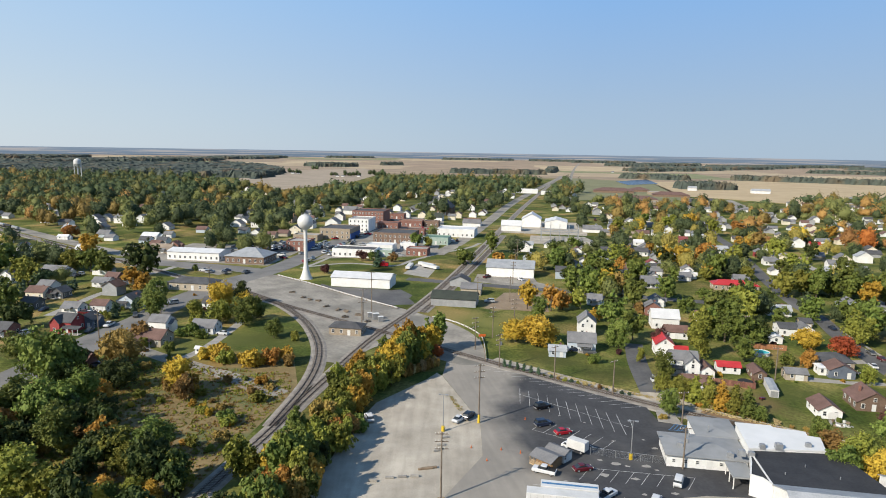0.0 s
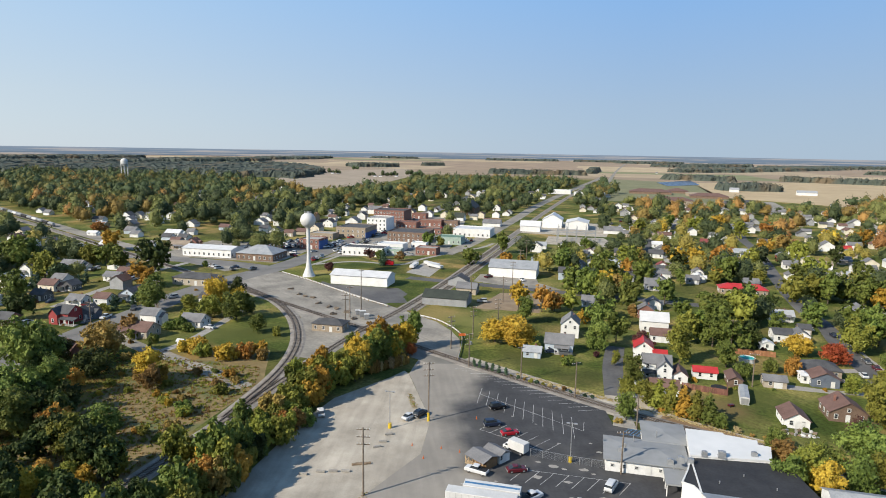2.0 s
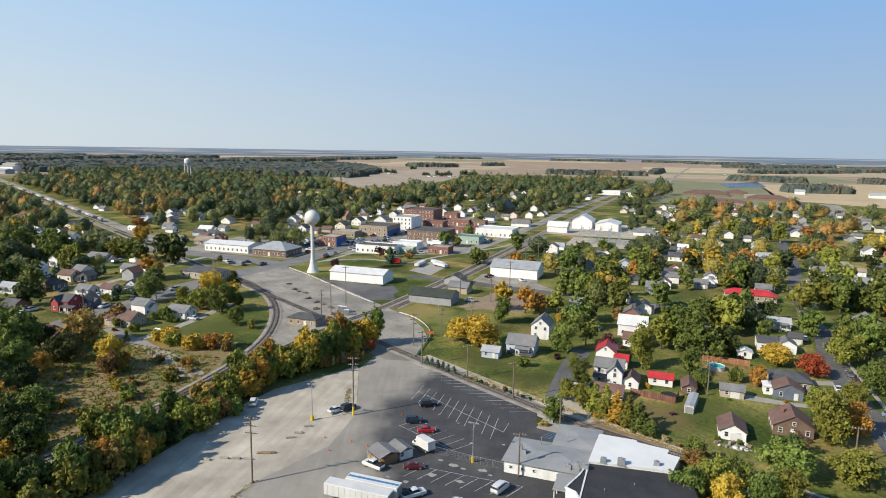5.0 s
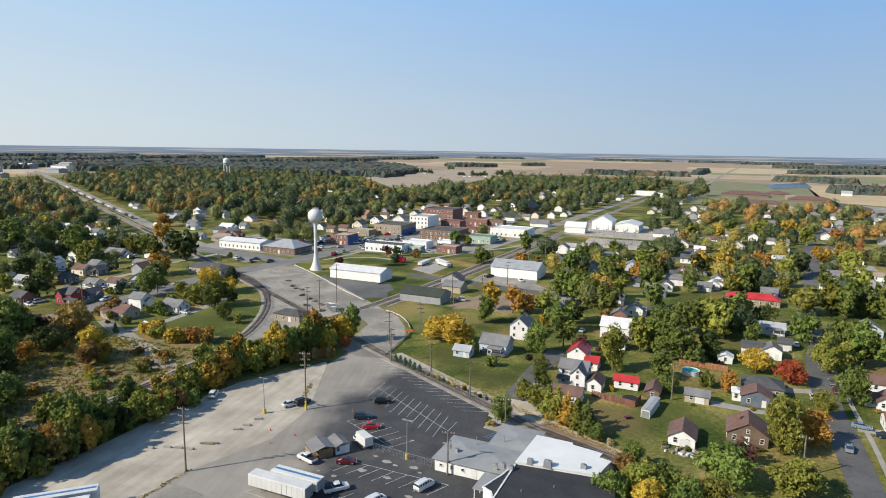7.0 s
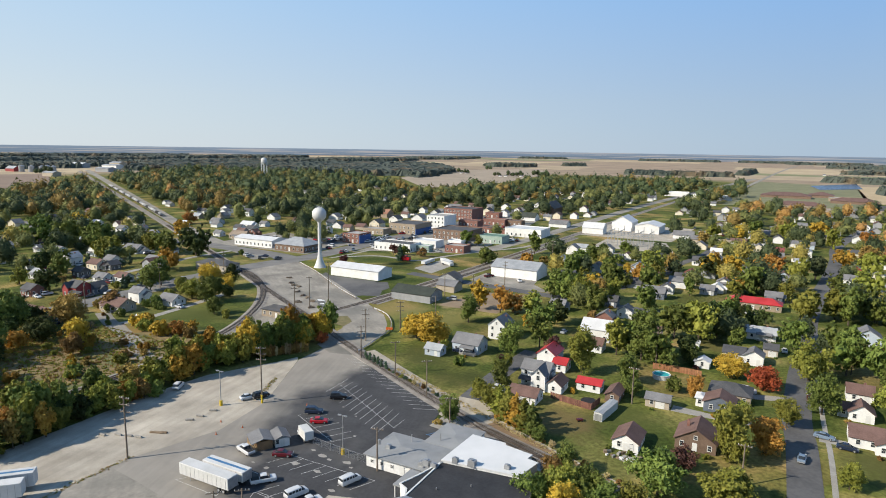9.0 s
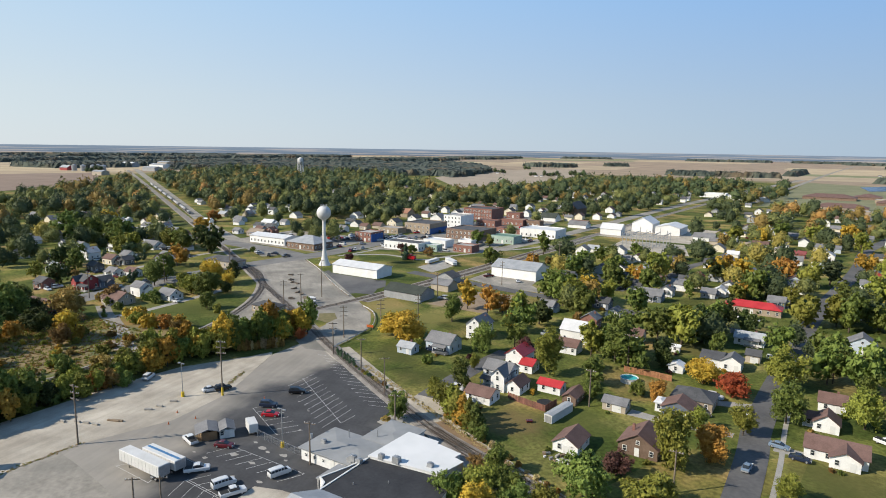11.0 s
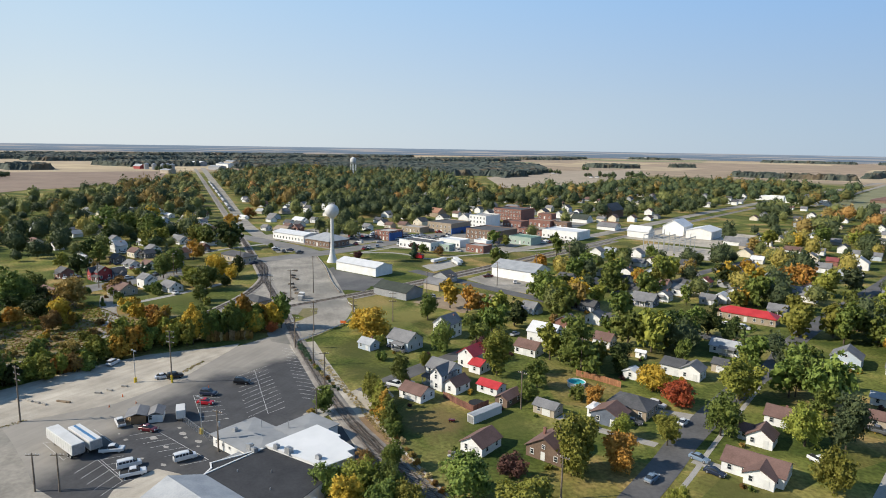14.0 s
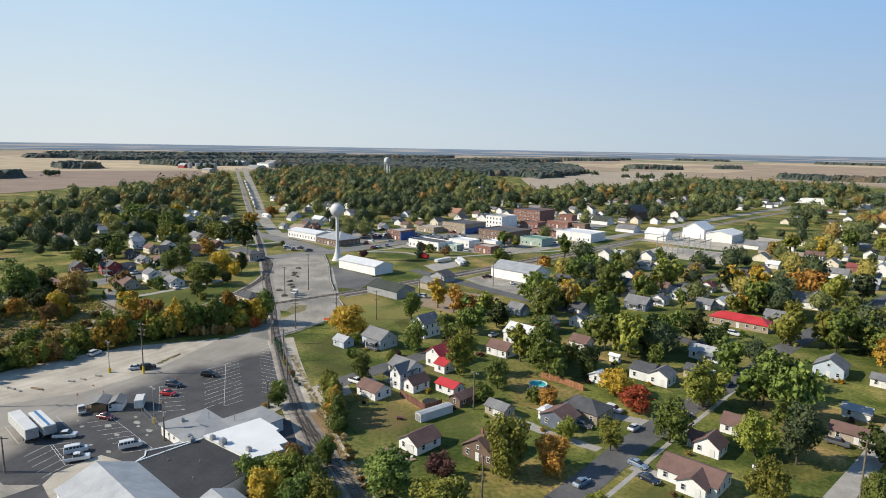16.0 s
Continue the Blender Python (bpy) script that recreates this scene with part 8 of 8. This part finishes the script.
for x, y in HOUSE_SPOTS[:110]:
    tall = g.random() < 0.35
    house(x - 4, y - 4, g.uniform(7, 10), g.uniform(6, 8), 4.2 if tall else 2.5, g.choice(["white", "white", "white", "cream", "grey", "paleblue", "tan"]), g.choice(["grey", "grey", "dark", "brown", "steel"]), axis=g.choice("xy"), windows=False, storeys=2 if tall else 1)

# houses too far off to tell one from the next
bm = bmesh.new()
slots = ["white", "cream", "grey"], ["grey", "dark", "brown"]
for x, y in HOUSE_SPOTS[110:]:
    w, d, h, ax = g.uniform(5, 7), g.uniform(4.5, 6), g.choice([1.8, 2.0, 3.2]), g.choice("xy")
    wi, ri = g.choice([0, 0, 0, 1, 2]), 3 + g.choice([0, 0, 1, 2])
    for k, make in ((wi, gable_body), (ri, gable_roof)):
        one = make(bmesh.new(), w, d, h, 0.32 * d if ax == "x" else 0.32 * w, ax)
        one.transform(Matrix.Translation((x, y, 0)))
        for f in one.faces:
            f.material_index = k
        tmp = bpy.data.meshes.new("tmp")
        one.to_mesh(tmp)
        one.free()
        bm.from_mesh(tmp)
        bpy.data.meshes.remove(tmp)
ob = part("far_houses", bm, WALL["white"])
for k in (1, 2):
    ob.data.materials.append(WALL[slots[0][k]])
for k in range(3):
    ob.data.materials.append(ROOF[slots[1][k]])
tagged(ob, "small white and grey far houses among the town's trees", "houses", "", "stuff")

# trees of the town and the woods north-west of it
spots = {t: ([], [], []) for t in ("towngreen", "townolive", "towngold", "townorange", "red")}
for size, near, far in ((10.5, 0, 560), (12.5, 560, 900), (15.5, 900, 2100)):
    for a in range(int(-1400 // size), int(620 // size)):
        for b in range(int(100 // size), int(1900 // size)):
            px, py = (a + g.uniform(0.1, 0.9)) * size, (b + g.uniform(0.1, 0.9)) * size
            away = math.hypot(px - 90, py - 50)
            if not near <= away < far:
                continue
            x, y = sheet(px, py)
            if g.random() > town_density(x, y) or any(abs(x - c) < 8 and -16 < y - d < 6 for c, d in HOUSE_SPOTS) or not clear(x, y, 1.0):
                continue
            east = x > 60 and y > 420
            mix = [("towngreen", 36), ("townolive", 38), ("towngold", 20), ("townorange", 16), ("red", 1.5)] if east else [("towngreen", 60), ("townolive", 30), ("towngold", 6), ("townorange", 1.2), ("red", 0.15)]
            if x < -330 and y < 560:
                mix = [("towngold", 22), ("townolive", 38), ("towngreen", 38), ("townorange", 3)]
            spots[pick_tone(g, mix)][0 if near == 0 else 1 if near == 560 else 2].append((px, py, size * (0.38 + 0.4 * g.random() ** 1.3)))
for i, (tone, rows) in enumerate(spots.items()):
    woodland("town_trees", rows[0], tone, FINE, 40 + i, f"{TONE[tone]} crowns of the town's many trees")
    woodland("far_town_trees", rows[1], tone, MID, 50 + i, f"{TONE[tone]} crowns of the town's far trees")
    woodland("outer_trees", rows[2], tone, BLOB, 60 + i, f"{TONE[tone]} crowns of the woods beyond the town")

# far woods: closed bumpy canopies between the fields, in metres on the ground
# green kept greyish, with a trace of distance haze in the base colour
CANOPY = surface("hazed_canopy", (0.05, 0.068, 0.06), (0.098, 0.116, 0.09), size=30, rough=0.95, bump=0.0, fine=5, wear=(0.125, 0.098, 0.062))
canopy_rng = np.random.default_rng(31)


def wood(cx, cy, lx, ly, turn=0.0, step=8.0, high=15.0):
    c, s = math.cos(radians(turn)), math.sin(radians(turn))
    nu, nv = max(4, int(2 * lx / step)), max(4, int(2 * ly / step))
    p1, p2 = canopy_rng.uniform(0, 6.28, 2)
    ids, verts, faces = {}, [], []
    for a in range(nu + 1):
        for b in range(nv + 1):
            u, v = -lx + 2 * lx * a / nu, -ly + 2 * ly * b / nv
            reach = 0.86 + 0.16 * math.sin(u * 0.011 + p1) + 0.1 * math.sin(u * 0.043 + p2) + 0.06 * math.sin(v * 0.05 + p1)
            core = 0 < a < nu and 0 < b < nv and (abs(u) / lx) ** 2.6 + (abs(v) / (ly * reach)) ** 2.6 < 1
            u, v = u + canopy_rng.uniform(-0.45, 0.45) * step, v + canopy_rng.uniform(-0.45, 0.45) * step
            ids[a, b] = (len(verts), core)
            verts.append((cx + u * c - v * s, cy + u * s + v * c, canopy_rng.uniform(0.5, 1.1) * high if core else -1.0))
    for a in range(nu):
        for b in range(nv):
            q = [ids[a, b], ids[a + 1, b], ids[a + 1, b + 1], ids[a, b + 1]]
            if any(w for _, w in q):
                faces += [(q[0][0], q[1][0], q[2][0]), (q[0][0], q[2][0], q[3][0])]
    sheet_faces = len(faces)
    # single crowns along the side that faces the town
    span = math.hypot(90 - cx, 50 - cy)
    ku, kv = ((90 - cx) * c + (50 - cy) * s) / span, ((50 - cy) * c - (90 - cx) * s) / span
    for (a, b), (k, core) in list(ids.items()):
        q = ids.get((a + round(2.2 * ku), b + round(2.2 * kv)))
        if core and not (q and q[1]):
            p, f = LOW[canopy_rng.integers(len(LOW))]
            r = step * canopy_rng.uniform(0.6, 0.95)
            p = p * np.array([r, r, 0.68 * high * canopy_rng.uniform(0.75, 1.1)]) + np.array([verts[k][0], verts[k][1], 0])
            base = len(verts)
            verts += p.tolist()
            faces += [tuple(i + base for i in t) for t in f]
    me = bpy.data.meshes.new("far_wood")
    me.from_pydata(verts, [], faces)
    me.polygons.foreach_set("use_smooth", [k >= sheet_faces for k in range(len(faces))])
    tagged(part("far_wood", me, CANOPY, raw=True), "haze-muted green wood between far harvested fields", "woodland", "far woods", "stuff")


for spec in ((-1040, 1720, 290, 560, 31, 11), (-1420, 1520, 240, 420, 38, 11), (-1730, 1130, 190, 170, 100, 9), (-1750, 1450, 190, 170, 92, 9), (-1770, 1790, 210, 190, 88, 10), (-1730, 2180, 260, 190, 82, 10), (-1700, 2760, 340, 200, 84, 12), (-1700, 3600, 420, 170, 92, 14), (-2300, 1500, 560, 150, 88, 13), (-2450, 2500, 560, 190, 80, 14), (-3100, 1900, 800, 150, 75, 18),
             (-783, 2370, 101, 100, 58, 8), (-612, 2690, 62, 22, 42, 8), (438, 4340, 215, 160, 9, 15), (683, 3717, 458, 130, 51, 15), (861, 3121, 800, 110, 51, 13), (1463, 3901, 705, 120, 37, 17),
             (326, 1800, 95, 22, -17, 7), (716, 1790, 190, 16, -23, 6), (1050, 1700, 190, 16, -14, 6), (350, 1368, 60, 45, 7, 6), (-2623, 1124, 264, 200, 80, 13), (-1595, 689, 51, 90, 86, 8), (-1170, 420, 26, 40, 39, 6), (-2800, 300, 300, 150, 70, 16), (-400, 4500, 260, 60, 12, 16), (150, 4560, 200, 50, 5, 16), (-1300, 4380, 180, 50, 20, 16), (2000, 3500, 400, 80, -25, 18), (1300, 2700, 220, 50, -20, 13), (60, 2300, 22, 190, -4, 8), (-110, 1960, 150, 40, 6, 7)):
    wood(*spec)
for x, y, r in ((-655, 1640, 7), (-630, 1630, 6), (-500, 1530, 7), (-470, 1545, 8), (-452, 1560, 8), (-700, 1950, 8), (-420, 1600, 9), (-395, 1590, 9), (330, 1390, 9), (370, 1400, 9), (-1205, 500, 8), (-1230, 520, 7), (-1380, 930, 8), (-1330, 880, 7)):
    woodland("farm_trees", [(x + r * k * 0.9, y + r * (k % 2), r * (1 - 0.12 * k)) for k in range(3)], "towngreen", MID, int(r * 7 + abs(x)), "dark green trees beside a far farm")

FIELD_TAN = surface("harvested_corn", (0.46, 0.35, 0.2), (0.57, 0.44, 0.265), size=60, rough=0.95, fine=4)
FIELD_BROWN = surface("bean_stubble", (0.23, 0.16, 0.115), (0.3, 0.215, 0.155), size=60, rough=0.95, fine=4)
FIELD_STUBBLE = surface("pale_stubble", (0.34, 0.275, 0.195), (0.43, 0.35, 0.26), size=60, rough=0.95, fine=4)
FIELD_GREEN = surface("green_pasture", (0.17, 0.18, 0.085), (0.26, 0.25, 0.13), size=40, rough=0.95, fine=4)
flat("field_east", [(288, 1645), (245, 1122), (338, 1044), (420, 960), (620, 880), (1250, 1500), (875, 1731), (569, 1817), (427, 1714)], 0.25, FIELD_TAN, 0.3, label="pale golden harvested corn field", category="field", raw=True)
flat("field_north", [(-643, 1300), (-418, 1010), (-372, 1230), (-430, 1780), (-600, 2190), (-757, 1790)], 0.25, FIELD_STUBBLE, 0.3, label="tan bean stubble field", category="field", raw=True)
flat("field_west", [(-790, 330), (-850, 426), (-895, 646), (-1308, 894), (-1445, 525), (-1500, 400), (-1400, 150), (-850, 150)], 0.25, FIELD_BROWN, 0.3, label="brown stubble field west of the town", category="field", raw=True)
flat("pasture_north", [(63, 960), (102, 1743), (208, 1666), (288, 1645), (245, 1000)], 0.25, FIELD_GREEN, 0.3, label="green pasture behind the school", category="field", raw=True)
flat("solar_array", [(200, 1601), (304, 1781), (288, 1535), (208, 1449)], 0.6, surface("solar_glass", (0.03, 0.045, 0.08), (0.06, 0.085, 0.13), size=20, rough=0.25, bump=0.0), 0.3, label="dark blue field of solar panels", category="solar array", raw=True)

# school, grain elevator and other large roofs
for x, y, w, d, h, wall, roof, form in ((64, 905, 47, 22, 2.6, "brownbrick", "brown", "hip"), (112, 935, 24, 22, 2.6, "brownbrick", "brown", "hip"), (132, 895, 26, 20, 3, "tanbrick", "gravelroof", "flat"), (82, 785, 42, 20, 2.6, "tanbrick", "brown", "hip"), (134, 866, 40, 18, 2.6, "brownbrick", "brown", "hip"), (114, 744, 19, 16, 3.2, "tanbrick", "gravelroof", "flat"), (157, 772, 41, 24, 2.8, "tanbrick", "dark", "hip")):
    house(x, y, w, d, h, wall, roof, form=form, rise=3.2, kind="school building", windows=False)
house(-16, 522, 14, 18, 6, "white", "white", axis="y", rise=4, kind="grain elevator", windows=False, what="white metal grain elevator building")
house(2, 517, 16, 22, 5, "white", "white", axis="y", rise=2, kind="warehouse", windows=False)
house(-30, 495, 14, 10, 4, "white", "white", kind="warehouse", windows=False)
house(-33, 853, 21, 14, 4, "white", "white", form="flat", kind="shop", windows=False)
house(-5, 839, 34, 9, 3.4, "white", "white", form="flat", kind="warehouse", windows=False)
house(198, 993, 12, 8, 4, "white", "steel", kind="barn", windows=False)
house(279, 977, 25, 9, 4, "white", "steel", kind="barn", windows=False)
house(355, 849, 17, 12, 5, "grey", "steel", kind="barn", windows=False)
house(-1040, 660, 20, 12, 5, "red", "steel", kind="barn", windows=False)
for x, y in ((-436, 1105), (-428, 1110), (-344, 1066), (-336, 1070), (-312, 1080), (-930, 394), (-922, 402), (135, 1500)):
    house(x, y, 4, 3, 1.3, "white", "grey", kind="farmhouse", windows=False)


def silo(x, y, r, h):
    root = thing("grain_bin", "pale steel grain bin with a conical roof", "grain bin", pose(x, y, 0), "grain bins")
    part("wall", tube(bmesh.new(), 0, 0, 0, r, r, h, 24), METAL, root)
    part("roof", tube(bmesh.new(), 0, 0, h, r + 0.2, 0.4, r * 0.5, 24), METAL, root)


for x, y, w, d, h, wall, roof in ((-930, 745, 26, 14, 5, "grey", "steel"), (-990, 800, 30, 16, 6, "white", "steel"), (-880, 625, 20, 12, 5, "tan", "steel"), (-1080, 800, 26, 14, 6, "grey", "white"), (-1040, 850, 22, 14, 7, "tan", "steel"), (-1120, 760, 30, 14, 5, "white", "grey")):
    house(x, y, w, d, h, wall, roof, kind="warehouse", windows=False, rise=1.6)
for x, y in ((-960, 690), (-975, 680), (-990, 672), (-985, 695), (-1010, 668)):
    silo(x, y, 3.6, 8)


def legged_tower(x, y, h, r):
    """A far water tower with a domed tank on legs."""
    root = thing("water_tower", "old white water tower with a domed tank on legs", "water tower", pose(x, y, 0))
    prof = [(0.3, h - 2.6 * r), (r * 0.6, h - 2.3 * r), (r, h - 1.7 * r), (r, h - 0.75 * r), (r * 0.75, h - 0.3 * r), (0.2, h)]
    part("tank", lathe(bmesh.new(), prof, 24), WHITE, root)
    for k in range(6):
        a = math.pi * k / 3
        part("leg", tube(bmesh.new(), r * 1.02 * math.cos(a), r * 1.02 * math.sin(a), 0, 0.35, 0.3, h - 1.6 * r, 8), WHITE, root)
    part("riser", tube(bmesh.new(), 0, 0, 0, 0.7, 0.7, h - 2.5 * r, 10), WHITE, root)
    part("balcony", tube(bmesh.new(), 0, 0, h - 1.75 * r, r + 0.5, r + 0.5, 0.3, 24), METAL, root)


legged_tower(-584, 769, 28.5, 3.8)
# substation
root = thing("substation", "galvanised steel lattice substation on gravel", "substation", pose(12, 458, 0))
for i in range(5):
    for j in range(3):
        x, y = i * 6 - 12, j * 8 - 8
        part("mast", box(bmesh.new(), x, y, 0, 0.35, 0.35, 9 + 2 * ((i + j) % 2)), METAL, root)
    part("beam", box(bmesh.new(), i * 6 - 12, 0, 8.4, 0.3, 17, 0.4), METAL, root)
for j in range(3):
    part("beam", box(bmesh.new(), 0, j * 8 - 8, 6.5, 25, 0.3, 0.4), METAL, root)
flat("grain_yard", [(-32, 486), (32, 486), (36, 562), (-26, 562)], 0.014, GRAVEL, label="pale gravel yard round the grain elevator", category="yard")
flat("substation_yard", [(-8, 440), (-8, 476), (30, 480), (42, 440)], 0.03, GRAVEL, label="pale gravel substation yard", category="yard")
# red wagon on the green by the tracks
root = thing("caboose", "small red railway caboose on a lawn", "railway wagon", pose(-80.6, 336, 0.05, 0, 0, 5))
resize(root, 0.75)
part("body", box(bmesh.new(), 0, 0, 0.9, 8, 2.8, 2.4), paint("red"), root)
part("cupola", box(bmesh.new(), 0.5, 0, 3.3, 2.2, 2.4, 0.9), paint("red"), root)
part("roof", box(bmesh.new(), 0, 0, 3.303, 8.4, 3.0, 0.12), DARK, root)
t, r = wheel_meshes()
for wx in (-3, -2, 2, 3):
    for wy in (-0.75, 0.75):
        part("wheel", t, None, root, m=pose(wx, wy, 0.4))
# standing wagons on the straight line
for i in range(5, 34):
    s = i * 11.8
    x, y = -300 - s * 0.8715 + 2.6, 363.3 + s * 0.49 + 4.6
    root = thing("freight_wagon", "pale tank wagon standing on the railway", "railway wagon", pose(x, y, 0.4, 0, 0, 150.6), "freight wagons")
    resize(root, 0.66)
    part("tank", tube(bmesh.new(), 0, 0, -7, 1.4, 1.4, 14, 14, Matrix.Translation((0, 0, 2.4)) @ Matrix.Rotation(math.pi / 2, 4, "Y")), (WHITE, METAL, DARK, METAL)[i * 7 % 4], root)
    part("frame", box(bmesh.new(), 0, 0, 0.6, 15, 2.2, 0.4), DARK, root)

# the last hazy miles of fields and woods up to the horizon, painted on a glowing ring
def painted_distance():
    m = bpy.data.materials.new("distance")
    m.use_nodes = True
    nt = m.node_tree
    b = nt.nodes["Principled BSDF"]
    b.inputs["Base Color"].default_value, b.inputs["Roughness"].default_value = (0, 0, 0, 1), 1.0
    b.inputs["Specular IOR Level"].default_value = 0.0
    geo, split, mp, n = nt.nodes.new("ShaderNodeNewGeometry"), nt.nodes.new("ShaderNodeSeparateXYZ"), nt.nodes.new("ShaderNodeMapping"), nt.nodes.new("ShaderNodeTexNoise")
    nt.links.new(geo.outputs["Position"], split.inputs[0])
    nt.links.new(geo.outputs["Position"], mp.inputs["Vector"])
    mp.inputs["Scale"].default_value = (0.0016, 0.0016, 0.14)
    n.inputs["Scale"].default_value, n.inputs["Detail"].default_value, n.inputs["Roughness"].default_value = 1.0, 5, 0.6
    nt.links.new(mp.outputs[0], n.inputs["Vector"])
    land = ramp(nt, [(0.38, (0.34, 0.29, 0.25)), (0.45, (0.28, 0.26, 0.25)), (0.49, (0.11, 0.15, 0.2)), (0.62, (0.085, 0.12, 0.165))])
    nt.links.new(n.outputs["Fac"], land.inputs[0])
    # haze is mixed into the glowing colour, more of it towards the top
    haze_mix = nt.nodes.new("ShaderNodeMapRange")
    haze_mix.inputs["From Min"].default_value, haze_mix.inputs["From Max"].default_value = -8, 48
    haze_mix.inputs["To Min"].default_value, haze_mix.inputs["To Max"].default_value = 0.0, 0.5
    nt.links.new(split.outputs["Z"], haze_mix.inputs["Value"])
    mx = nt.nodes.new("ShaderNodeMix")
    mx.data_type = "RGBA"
    nt.links.new(haze_mix.outputs[0], mx.inputs["Factor"])
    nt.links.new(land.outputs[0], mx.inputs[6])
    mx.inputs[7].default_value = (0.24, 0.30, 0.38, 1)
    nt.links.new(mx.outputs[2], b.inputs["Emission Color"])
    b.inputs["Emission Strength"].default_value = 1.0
    return m


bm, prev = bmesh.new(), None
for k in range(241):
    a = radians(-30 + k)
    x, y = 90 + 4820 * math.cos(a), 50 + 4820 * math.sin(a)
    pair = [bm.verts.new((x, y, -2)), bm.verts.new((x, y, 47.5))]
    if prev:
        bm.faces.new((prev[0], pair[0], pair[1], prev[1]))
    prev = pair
tagged(part("backdrop", bm, painted_distance(), raw=True), "glowing backdrop painted with hazy far fields and woods along the horizon", "backdrop", "", "structure")
